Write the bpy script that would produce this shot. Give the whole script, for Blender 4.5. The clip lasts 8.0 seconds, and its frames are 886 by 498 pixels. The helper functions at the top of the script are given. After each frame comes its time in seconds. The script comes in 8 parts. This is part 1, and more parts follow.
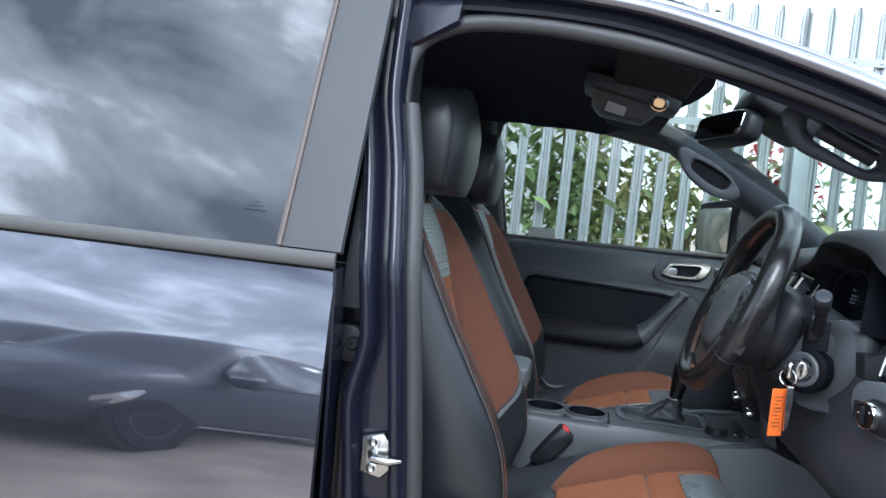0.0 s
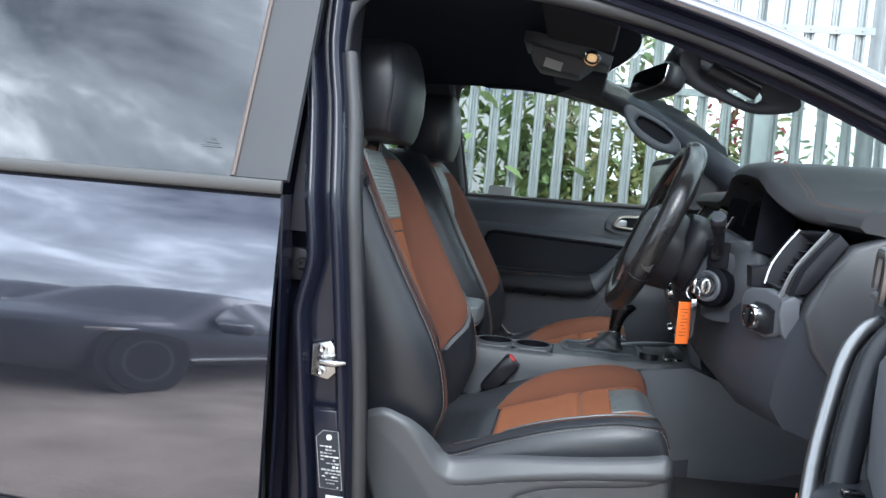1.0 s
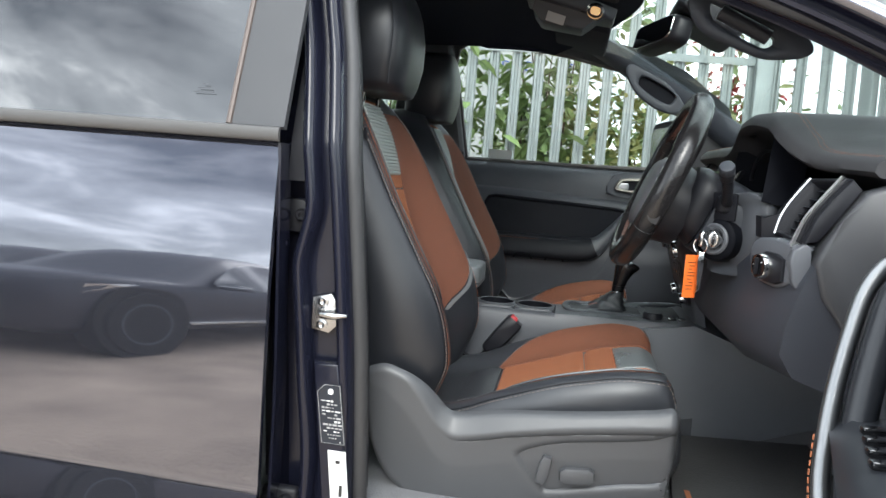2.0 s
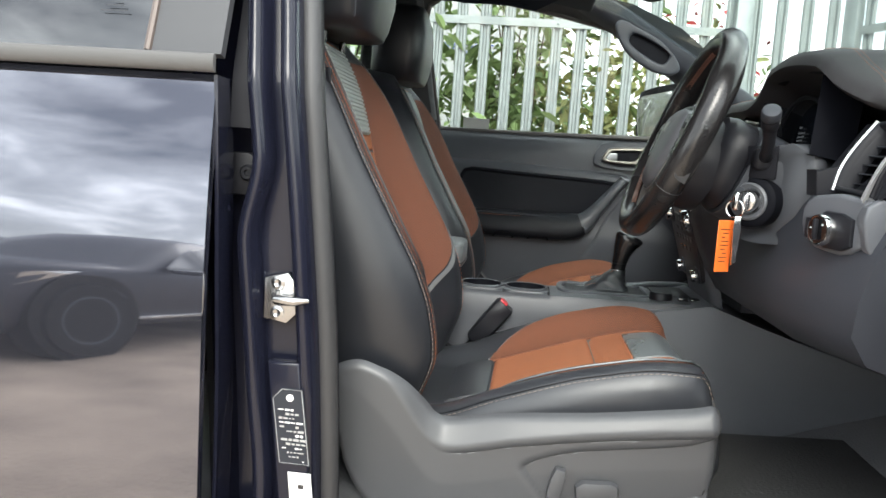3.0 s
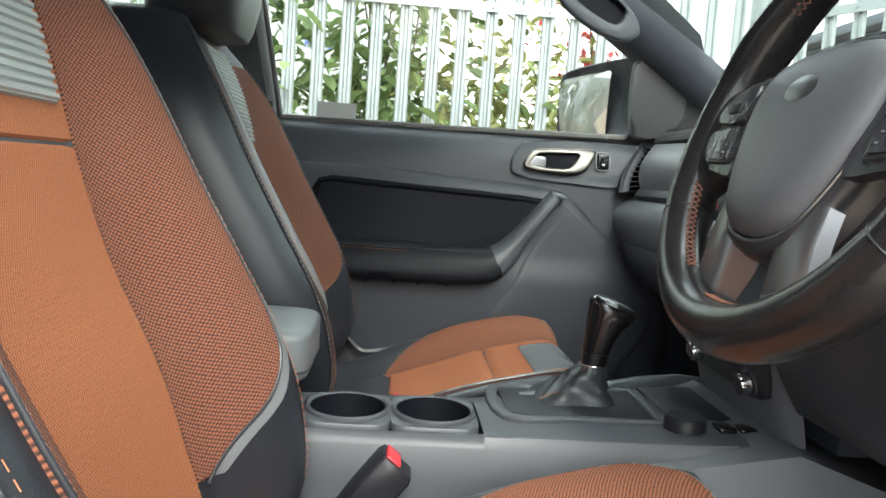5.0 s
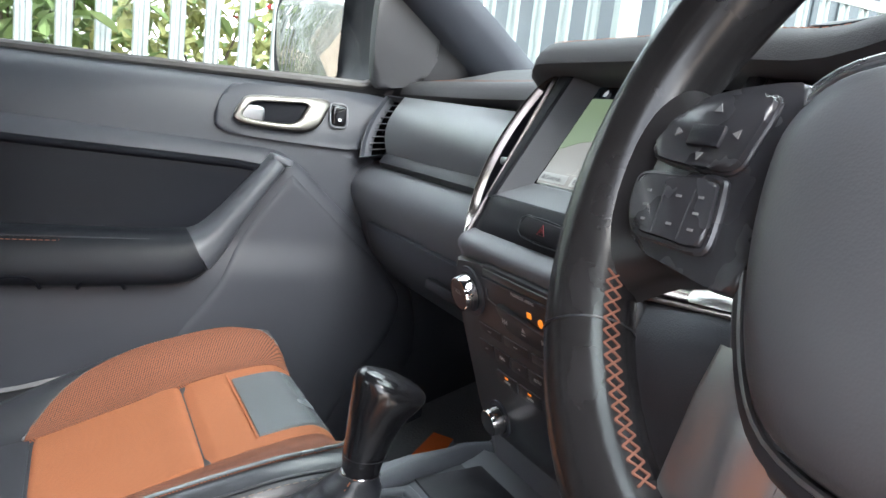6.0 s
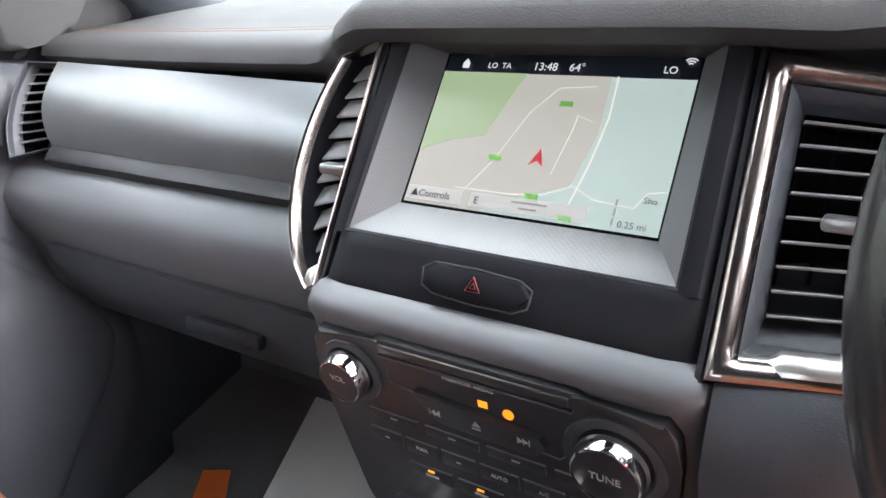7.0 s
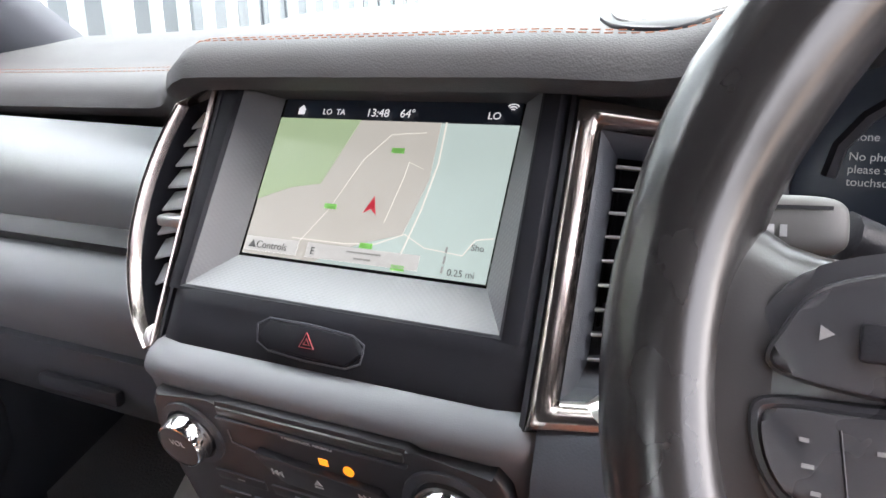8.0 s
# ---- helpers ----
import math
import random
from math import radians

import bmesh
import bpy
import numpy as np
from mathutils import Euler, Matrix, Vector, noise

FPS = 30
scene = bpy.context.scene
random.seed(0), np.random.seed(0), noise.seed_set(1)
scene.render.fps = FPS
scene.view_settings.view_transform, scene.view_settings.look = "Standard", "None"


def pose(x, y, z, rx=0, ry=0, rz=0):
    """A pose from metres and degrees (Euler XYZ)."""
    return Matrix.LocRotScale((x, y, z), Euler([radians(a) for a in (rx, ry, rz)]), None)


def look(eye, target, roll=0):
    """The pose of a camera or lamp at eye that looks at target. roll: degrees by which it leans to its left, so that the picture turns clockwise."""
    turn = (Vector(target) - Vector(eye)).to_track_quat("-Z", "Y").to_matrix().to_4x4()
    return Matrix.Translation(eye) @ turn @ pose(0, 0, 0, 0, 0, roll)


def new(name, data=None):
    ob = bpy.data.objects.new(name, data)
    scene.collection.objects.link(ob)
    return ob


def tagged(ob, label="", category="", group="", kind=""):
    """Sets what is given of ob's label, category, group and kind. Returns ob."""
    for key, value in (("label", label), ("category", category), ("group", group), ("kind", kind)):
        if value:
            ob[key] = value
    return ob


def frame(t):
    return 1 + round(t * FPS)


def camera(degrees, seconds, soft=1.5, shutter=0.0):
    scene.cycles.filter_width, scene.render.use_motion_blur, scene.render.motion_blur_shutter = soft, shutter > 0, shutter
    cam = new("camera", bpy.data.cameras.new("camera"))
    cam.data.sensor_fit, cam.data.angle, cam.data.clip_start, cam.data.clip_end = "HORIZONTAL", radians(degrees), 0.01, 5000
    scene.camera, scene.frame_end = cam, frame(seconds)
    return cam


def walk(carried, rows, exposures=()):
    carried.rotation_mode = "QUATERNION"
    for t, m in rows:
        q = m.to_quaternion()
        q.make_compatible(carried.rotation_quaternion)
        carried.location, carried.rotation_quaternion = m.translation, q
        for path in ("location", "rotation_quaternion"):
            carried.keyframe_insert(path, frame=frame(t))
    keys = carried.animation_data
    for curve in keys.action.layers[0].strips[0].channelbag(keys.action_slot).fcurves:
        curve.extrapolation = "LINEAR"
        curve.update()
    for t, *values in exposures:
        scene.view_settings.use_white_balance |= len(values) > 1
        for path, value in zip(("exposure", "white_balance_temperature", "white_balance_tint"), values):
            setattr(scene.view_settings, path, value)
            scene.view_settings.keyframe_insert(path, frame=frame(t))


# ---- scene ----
cam = camera(61.7, 8.0)
PATH = [
    (0, (0.261, -1.825, 1.283), (-0.111, 0.138, 1.174), 6.0),
    (0.5, (0.349, -1.921, 1.266), (0.014, 0.047, 1.148), 5.1),
    (1, (0.382, -1.962, 1.21), (0.045, 0.004, 1.059), 4.8),
    (2.5, (0.349, -1.877, 1.144), (0.051, 0.087, 0.915), 4.1),
    (3, (0.302, -1.697, 1.104), (0.082, 0.277, 0.87), 3.9),
    (3.5, (0.261, -1.502, 1.084), (0.142, 0.481, 0.853), 3.8),
    (4, (0.267, -1.265, 1.086), (0.241, 0.723, 0.869), 3.7),
    (4.2, (0.274, -1.187, 1.093), (0.279, 0.802, 0.877), 3.7),
    (5.3, (0.247, -0.775, 1.125), (0.482, 1.202, 0.935), 5.2),
    (5.5, (0.252, -0.702, 1.139), (0.6, 1.255, 0.919), 6.3),
    (6, (0.298, -0.5, 1.179), (1.192, 1.256, 0.837), 6.7),
    (6.5, (0.269, -0.309, 1.235), (1.642, 1.071, 0.776), 2.4),
    (7, (0.293, -0.208, 1.24), (1.889, 0.859, 0.681), 0.0),
    (7.5, (0.338, -0.213, 1.247), (2.046, 0.645, 0.658), -0.9),
    (8, (0.328, -0.245, 1.259), (2.046, 0.635, 0.734), -1.1),
]
walk(cam, [(t, look(eye, target, roll)) for t, eye, target, roll in PATH],
     [(0.0, 0.89, 5480, 6), (1.0, 0.98, 5750, 6), (2.5, 1.19, 6420, 6), (3.5, 1.52, 6600, 5), (4.2, 1.70, 6650, 4), (5.5, 2.10, 6350, 7), (6.0, 2.46, 6250, 11), (6.5, 2.78, 6450, 14), (7.2, 3.20, 6520, 17), (8.0, 3.18, 6650, 18)])

# ---- world, sun, exposure ----
world = bpy.data.worlds.new("overcast_sky")
scene.world = world
world.use_nodes = True
wn, wl = world.node_tree.nodes, world.node_tree.links
wn.clear()
w_out = wn.new("ShaderNodeOutputWorld")
w_bg = wn.new("ShaderNodeBackground")
w_sky = wn.new("ShaderNodeTexSky")
w_sky.sky_type = "NISHITA"
w_sky.sun_disc = False
w_sky.sun_elevation = radians(35.5)
w_sky.sun_rotation = radians(175)
w_co = wn.new("ShaderNodeTexCoord")
w_map = wn.new("ShaderNodeMapping")
w_map.inputs["Scale"].default_value = (1.5, 1.5, 3.3)
w_map.inputs["Location"].default_value = (0.35, 0.1, 0.0)
w_noise = wn.new("ShaderNodeTexNoise")
w_noise.inputs["Scale"].default_value = 2.3
w_noise.inputs["Detail"].default_value = 9
w_noise.inputs["Roughness"].default_value = 0.58
w_noise.inputs["Distortion"].default_value = 0.35
w_ramp = wn.new("ShaderNodeValToRGB")
w_ramp.color_ramp.elements[0].position, w_ramp.color_ramp.elements[0].color = 0.27, (0.09, 0.094, 0.104, 1)
w_mid = w_ramp.color_ramp.elements.new(0.48)
w_mid.color = (0.34, 0.35, 0.365, 1)
w_ramp.color_ramp.elements[2].position, w_ramp.color_ramp.elements[2].color = 0.70, (1.15, 1.15, 1.15, 1)
w_gain = wn.new("ShaderNodeVectorMath")
w_gain.operation = "SCALE"
w_gain.inputs["Scale"].default_value = 0.10
w_mix = wn.new("ShaderNodeMix")
w_mix.data_type = "RGBA"
w_mix.inputs["Factor"].default_value = 0.92
wl.new(w_co.outputs["Generated"], w_map.inputs["Vector"])
wl.new(w_map.outputs["Vector"], w_noise.inputs["Vector"])


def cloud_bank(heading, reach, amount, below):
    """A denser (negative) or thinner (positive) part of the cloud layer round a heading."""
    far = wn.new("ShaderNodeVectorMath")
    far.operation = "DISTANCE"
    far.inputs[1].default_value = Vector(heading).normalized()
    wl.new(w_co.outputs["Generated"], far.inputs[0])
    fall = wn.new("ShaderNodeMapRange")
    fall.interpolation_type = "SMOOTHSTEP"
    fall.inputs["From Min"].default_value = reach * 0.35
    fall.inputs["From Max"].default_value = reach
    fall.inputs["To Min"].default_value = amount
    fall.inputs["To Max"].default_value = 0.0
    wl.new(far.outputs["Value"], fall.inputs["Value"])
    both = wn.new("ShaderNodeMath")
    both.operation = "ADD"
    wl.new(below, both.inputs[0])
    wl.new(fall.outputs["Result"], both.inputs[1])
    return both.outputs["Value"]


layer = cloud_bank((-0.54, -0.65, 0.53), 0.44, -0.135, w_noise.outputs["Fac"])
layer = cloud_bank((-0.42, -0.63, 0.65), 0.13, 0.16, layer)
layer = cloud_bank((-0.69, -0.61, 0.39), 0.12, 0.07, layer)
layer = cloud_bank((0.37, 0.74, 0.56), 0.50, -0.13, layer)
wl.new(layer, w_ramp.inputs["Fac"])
wl.new(w_sky.outputs["Color"], w_gain.inputs[0])
wl.new(w_gain.outputs["Vector"], w_mix.inputs["A"])
wl.new(w_ramp.outputs["Color"], w_mix.inputs["B"])
w_sep = wn.new("ShaderNodeSeparateXYZ")
w_zen = wn.new("ShaderNodeMapRange")
w_zen.inputs["To Min"].default_value = 1.0
w_zen.inputs["To Max"].default_value = 1.45
w_dome = wn.new("ShaderNodeVectorMath")
w_dome.operation = "SCALE"
wl.new(w_co.outputs["Generated"], w_sep.inputs["Vector"])
wl.new(w_sep.outputs["Z"], w_zen.inputs["Value"])
wl.new(w_mix.outputs["Result"], w_dome.inputs[0])
wl.new(w_zen.outputs["Result"], w_dome.inputs["Scale"])
wl.new(w_dome.outputs["Vector"], w_bg.inputs["Color"])
w_bg.inputs["Strength"].default_value = 2.9
wl.new(w_bg.outputs["Background"], w_out.inputs["Surface"])

sun = new("sun", bpy.data.lights.new("sun", "SUN"))
sun.data.energy = 1.25
sun.data.angle = radians(24)
sun.data.color = (1.0, 0.96, 0.9)
sun.matrix_world = look((0.5, -6, 4.3), (0, 0, 0))


# ---- materials ----
def shader(name, colour, rough=0.5, metal=0.0, grain=0.0, grain_size=0.002, vary=0.12, vary_size=0.15,
           coat=0.0, spec=0.5, cells=False, emit=None, coat_ior=1.5):
    """Principled material: broad colour variation, fine relief (noise or cells)."""
    m = bpy.data.materials.new(name)
    m.use_nodes = True
    nt = m.node_tree
    p = nt.nodes["Principled BSDF"]
    p.inputs["Roughness"].default_value = rough
    p.inputs["Metallic"].default_value = metal
    p.inputs["Coat Weight"].default_value = coat
    p.inputs["Coat Roughness"].default_value = 0.02
    p.inputs["Coat IOR"].default_value = coat_ior
    p.inputs["Specular IOR Level"].default_value = spec
    co = nt.nodes.new("ShaderNodeTexCoord")
    big = nt.nodes.new("ShaderNodeTexNoise")
    big.inputs["Scale"].default_value = 1.0 / vary_size
    big.inputs["Detail"].default_value = 5
    nt.links.new(co.outputs["Object"], big.inputs["Vector"])
    mix = nt.nodes.new("ShaderNodeMix")
    mix.data_type = "RGBA"
    lo = [c * (1 - vary) for c in colour]
    hi = [min(1, c * (1 + vary)) for c in colour]
    mix.inputs["A"].default_value = (*lo, 1)
    mix.inputs["B"].default_value = (*hi, 1)
    nt.links.new(big.outputs["Fac"], mix.inputs["Factor"])
    nt.links.new(mix.outputs["Result"], p.inputs["Base Color"])
    rr = nt.nodes.new("ShaderNodeMapRange")
    rr.inputs["To Min"].default_value = max(0.0, rough * 0.85)
    rr.inputs["To Max"].default_value = min(1.0, rough * 1.15)
    nt.links.new(big.outputs["Fac"], rr.inputs["Value"])
    nt.links.new(rr.outputs["Result"], p.inputs["Roughness"])
    if grain:
        if cells:
            fine = nt.nodes.new("ShaderNodeTexVoronoi")
            fine.inputs["Scale"].default_value = 1.0 / grain_size
            height = fine.outputs["Distance"]
        else:
            fine = nt.nodes.new("ShaderNodeTexNoise")
            fine.inputs["Scale"].default_value = 1.0 / grain_size
            fine.inputs["Detail"].default_value = 3
            height = fine.outputs["Fac"]
        nt.links.new(co.outputs["Object"], fine.inputs["Vector"])
        bump = nt.nodes.new("ShaderNodeBump")
        bump.inputs["Strength"].default_value = grain
        bump.inputs["Distance"].default_value = grain_size * 0.5
        nt.links.new(height, bump.inputs["Height"])
        nt.links.new(bump.outputs["Normal"], p.inputs["Normal"])
    if emit:
        p.inputs["Emission Color"].default_value = (*emit[0], 1)
        p.inputs["Emission Strength"].default_value = emit[1]
    return m


def weave(name, light, dark, size, rough=0.8, slope=1.0):
    """Woven cloth: staggered dots of two colours, laid across and along the seat."""
    m = shader(name, light, rough, vary=0.1)
    nt = m.node_tree
    p = nt.nodes["Principled BSDF"]
    co = nt.nodes.new("ShaderNodeTexCoord")
    sep = nt.nodes.new("ShaderNodeSeparateXYZ")
    nt.links.new(co.outputs["Object"], sep.inputs["Vector"])
    along = nt.nodes.new("ShaderNodeMath")
    along.operation = "MULTIPLY_ADD"
    along.inputs[1].default_value = slope
    nt.links.new(sep.outputs["X"], along.inputs[0])
    nt.links.new(sep.outputs["Z"], along.inputs[2])
    comb = nt.nodes.new("ShaderNodeCombineXYZ")
    nt.links.new(sep.outputs["Y"], comb.inputs["X"])
    nt.links.new(along.outputs["Value"], comb.inputs["Y"])
    mp = nt.nodes.new("ShaderNodeMapping")
    mp.inputs["Rotation"].default_value = (0, 0, radians(45))
    nt.links.new(comb.outputs["Vector"], mp.inputs["Vector"])
    vor = nt.nodes.new("ShaderNodeTexVoronoi")
    vor.voronoi_dimensions = "2D"
    vor.inputs["Scale"].default_value = 1.0 / size
    vor.inputs["Randomness"].default_value = 0.12
    nt.links.new(mp.outputs["Vector"], vor.inputs["Vector"])
    ramp = nt.nodes.new("ShaderNodeValToRGB")
    ramp.color_ramp.elements[0].position, ramp.color_ramp.elements[0].color = 0.24, (*light, 1)
    ramp.color_ramp.elements[1].position, ramp.color_ramp.elements[1].color = 0.54, (*dark, 1)
    nt.links.new(vor.outputs["Distance"], ramp.inputs["Fac"])
    nt.links.new(ramp.outputs["Color"], p.inputs["Base Color"])
    bump = nt.nodes.new("ShaderNodeBump")
    bump.inputs["Strength"].default_value = 0.6
    bump.inputs["Distance"].default_value = size * 0.4
    bump.invert = True
    nt.links.new(vor.outputs["Distance"], bump.inputs["Height"])
    nt.links.new(bump.outputs["Normal"], p.inputs["Normal"])
    return m


def glass(name, tint, rough=0.0):
    m = bpy.data.materials.new(name)
    m.use_nodes = True
    p = m.node_tree.nodes["Principled BSDF"]
    p.inputs["Base Color"].default_value = (*tint, 1)
    p.inputs["Transmission Weight"].default_value = 1.0
    p.inputs["Roughness"].default_value = rough
    p.inputs["IOR"].default_value = 1.45
    return m


PAINT = shader("dark_blue_paint", (0.092, 0.096, 0.124), 0.045, 0.85, coat=1.0, vary=0.04, coat_ior=1.9)
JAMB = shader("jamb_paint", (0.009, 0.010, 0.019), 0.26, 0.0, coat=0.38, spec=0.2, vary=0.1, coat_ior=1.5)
SATIN = shader("satin_black", (0.045, 0.046, 0.050), 0.42, grain=0.15, grain_size=0.0008)
RUBBER = shader("rubber_seal", (0.075, 0.073, 0.072), 0.6, grain=0.3, grain_size=0.0015)
BLACK = shader("black_plastic", (0.0125, 0.013, 0.0165), 0.44, spec=0.28, grain=0.2, grain_size=0.001)
PIANO = shader("gloss_black", (0.006, 0.006, 0.007), 0.08, coat=0.6)
TRIM = shader("dark_grey_trim", (0.038, 0.042, 0.051), 0.46, spec=0.38, grain=0.2, grain_size=0.0011, cells=True)
TRIM2 = shader("mid_grey_trim", (0.100, 0.106, 0.119), 0.44, grain=0.14, grain_size=0.0010, cells=True)
TUNNEL = shader("tunnel_grey_plastic", (0.150, 0.158, 0.172), 0.5, grain=0.25, grain_size=0.0013, cells=True)
PAD = shader("stitched_dash_pad", (0.042, 0.042, 0.045), 0.58, spec=0.18, grain=0.22, grain_size=0.0012, cells=True)
LEATHER = shader("black_leather", (0.0165, 0.018, 0.022), 0.36, spec=0.48, grain=0.13, grain_size=0.0015, cells=True, vary=0.3)
LID = shader("light_grey_leather", (0.115, 0.125, 0.132), 0.42, grain=0.3, grain_size=0.0016, cells=True)
RIBBED = shader("pale_ribbed_leather", (0.27, 0.295, 0.285), 0.45, grain=0.25, grain_size=0.0016, cells=True)
GREYL = shader("grey_leather", (0.108, 0.121, 0.127), 0.27, spec=1.0, grain=0.15, grain_size=0.0016, cells=True)
RIML = shader("worn_rim_leather", (0.014, 0.0132, 0.0138), 0.23, spec=0.5, grain=0.03, grain_size=0.0009, cells=True, vary=0.6, vary_size=0.035)
SPOKE = shader("spoke_leather", (0.018, 0.017, 0.018), 0.34, spec=0.52, grain=0.04, grain_size=0.0009, cells=True)
STRIKE = shader("zinc_striker", (0.42, 0.42, 0.42), 0.24, 1.0, vary=0.15, vary_size=0.02)
COVER = shader("airbag_cover_grain", (0.085, 0.087, 0.095), 0.42, grain=0.09, grain_size=0.0012, cells=True)
VOID = shader("matt_black_duct", (0.003, 0.003, 0.004), 0.9, spec=0.05)
TAB = shader("satin_bright_tab", (0.74, 0.73, 0.71), 0.33, 1.0, vary=0.04)
PANELB = shader("black_control_panel", (0.017, 0.0175, 0.021), 0.42, grain=0.12, grain_size=0.001)
PILLAR = shader("dark_pillar_trim", (0.031, 0.035, 0.044), 0.5, spec=0.35, grain=0.2, grain_size=0.0012, cells=True)
ORANGE = weave("orange_cloth", (0.43, 0.152, 0.062), (0.20, 0.062, 0.024), 0.0020)
MESH = weave("brown_mesh_cloth", (0.235, 0.080, 0.040), (0.030, 0.012, 0.009), 0.0030, slope=-0.5)
MESH_SEAT = weave("brown_seat_mesh", (0.28, 0.094, 0.043), (0.045, 0.018, 0.012), 0.0030, slope=1.0)
THREAD = shader("pale_thread", (0.30, 0.235, 0.19), 0.7)
# orange rim thread, darkened to carry the shade inside the wheel
WTHREAD = shader("shaded_orange_thread", (0.17, 0.064, 0.040), 0.75)
OTHREAD = shader("orange_thread", (0.42, 0.145, 0.065), 0.7)
CHROME = shader("chrome", (0.72, 0.72, 0.72), 0.10, 1.0, vary=0.03)
SILVER = shader("satin_silver", (0.34, 0.345, 0.355), 0.36, 1.0, vary=0.06)
SMOKED = shader("smoked_chrome", (0.285, 0.248, 0.236), 0.22, 1.0, vary=0.06)
PANELG = shader("brushed_grey_panel", (0.185, 0.192, 0.202), 0.34, 0.7, vary=0.06, grain=0.08, grain_size=0.0006)
CARPET = shader("carpet", (0.17, 0.171, 0.178), 0.95, grain=1.0, grain_size=0.004)
HEAD = shader("dark_headliner", (0.015, 0.018, 0.028), 0.95, spec=0.08, grain=0.4, grain_size=0.002)
TAG = shader("orange_card", (0.85, 0.17, 0.025), 0.55)
PAPER = shader("paper_mat", (0.82, 0.82, 0.80), 0.8)
FMARK = shader("worn_switch_print", (0.17, 0.17, 0.175), 0.6)
MARK = shader("pale_grey_print", (0.34, 0.345, 0.35), 0.6)
SEAL = shader("door_seal_rubber", (0.036, 0.036, 0.038), 0.5, grain=0.3, grain_size=0.0015)
WHITE = shader("white_print", (0.75, 0.76, 0.76), 0.6)
RED = shader("red_plastic", (0.55, 0.03, 0.04), 0.4)
STEEL = shader("galvanised_steel", (0.32, 0.345, 0.345), 0.42, 0.35, vary=0.25, vary_size=0.12)
DIRT = shader("dusty_yard", (0.40, 0.32, 0.252), 0.95, grain=0.8, grain_size=0.03, vary=0.6, vary_size=0.5)
LEAF = shader("leaf_green", (0.20, 0.28, 0.105), 0.6, vary=0.5, vary_size=0.3)
LEAF2 = shader("leaf_yellow_green", (0.33, 0.34, 0.125), 0.6, vary=0.4, vary_size=0.3)
BLOOM = shader("red_blossom", (0.38, 0.03, 0.03), 0.7, vary=0.4, vary_size=0.05)
BARK = shader("bark", (0.10, 0.075, 0.05), 0.9, grain=0.8, grain_size=0.01)
CLADD = shader("white_cladding", (0.38, 0.39, 0.39), 0.6, vary=0.06, vary_size=0.8)
DARKCL = shader("dark_grey_cladding", (0.075, 0.085, 0.10), 0.6, vary=0.15, vary_size=0.6)
BLUE = shader("blue_lettering", (0.06, 0.10, 0.32), 0.5)
BLUETARP = shader("blue_tarp", (0.05, 0.10, 0.30), 0.5, vary=0.3)
PRIVACY = shader("privacy_glass", (0.010, 0.011, 0.012), 0.0, spec=0.6, coat=1.0, coat_ior=1.85, vary=0.0)
GLASS = glass("clear_glass", (0.66, 0.72, 0.70))
INSERT = shader("black_insert", (0.0058, 0.0064, 0.0092), 0.6, spec=0.07, grain=0.15, grain_size=0.0012, cells=True)
SHIELD = shader("shield_plastic", (0.069, 0.071, 0.076), 0.38, grain=0.07, grain_size=0.0010, cells=True, vary=0.06)
DOORL = shader("door_leather", (0.010, 0.011, 0.014), 0.42, spec=0.14, grain=0.12, grain_size=0.0015, cells=True)
DOORG = shader("door_moulding_grey", (0.042, 0.045, 0.054), 0.48, spec=0.35, grain=0.2, grain_size=0.0011, cells=True)
CONS = shader("console_grey", (0.058, 0.062, 0.071), 0.42, spec=0.4, grain=0.14, grain_size=0.0010, cells=True)
DASHG = shader("lower_dash_grey", (0.094, 0.099, 0.111), 0.46, grain=0.07, grain_size=0.0009, cells=True)
KNEEG = shader("knee_panel_grey", (0.037, 0.040, 0.049), 0.48, spec=0.4, grain=0.2, grain_size=0.0012, cells=True)
# pale copy of the slat plastic, with the light on its top faces painted in
VSLAT_LIT = shader("lit_vent_slat_grey", (0.28, 0.285, 0.29), 0.4, 0.3, vary=0.05)
BAND = shader("pale_silver_paint", (0.42, 0.425, 0.43), 0.38, 0.25, vary=0.05)
# paler than LEATHER: windscreen sheen on the flat cushion is put into its colour
CUSHL = shader("cushion_leather_with_sheen", (0.030, 0.032, 0.037), 0.34, spec=0.55, grain=0.13, grain_size=0.0015, cells=True, vary=0.35, vary_size=0.09)
LSPOKE = shader("silver_spoke_paint", (0.40, 0.40, 0.41), 0.28, 0.92, vary=0.05)
HAZ = shader("matt_black_panel", (0.011, 0.0115, 0.015), 0.5, spec=0.12, grain=0.12, grain_size=0.001)
# darker, browner orange than OTHREAD
DTHREAD = shader("orange_brown_thread", (0.25, 0.092, 0.048), 0.75)
POCKET = shader("padded_insert", (0.0088, 0.0098, 0.0135), 0.52, spec=0.14, grain=0.15, grain_size=0.0012, cells=True)
BORDER = shader("grey_border_leather", (0.145, 0.152, 0.158), 0.40, spec=0.5, grain=0.15, grain_size=0.0016, cells=True)
PODS = shader("satin_pod", (0.030, 0.030, 0.034), 0.28, spec=0.7, grain=0.05, grain_size=0.0008)
TINT = glass("tinted_glass", (0.67, 0.76, 0.73))
MIRROR = shader("mirror", (0.85, 0.86, 0.86), 0.02, 1.0, vary=0.0)
TYRE = shader("tyre", (0.02, 0.02, 0.02), 0.85, grain=0.5, grain_size=0.01)
AMBER = shader("amber_lamp", (0.9, 0.35, 0.02), 0.4, emit=((1.0, 0.25, 0.012), 0.15))
WARM = shader("warm_lamp", (0.9, 0.75, 0.5), 0.3, emit=((1.0, 0.55, 0.22), 0.25))
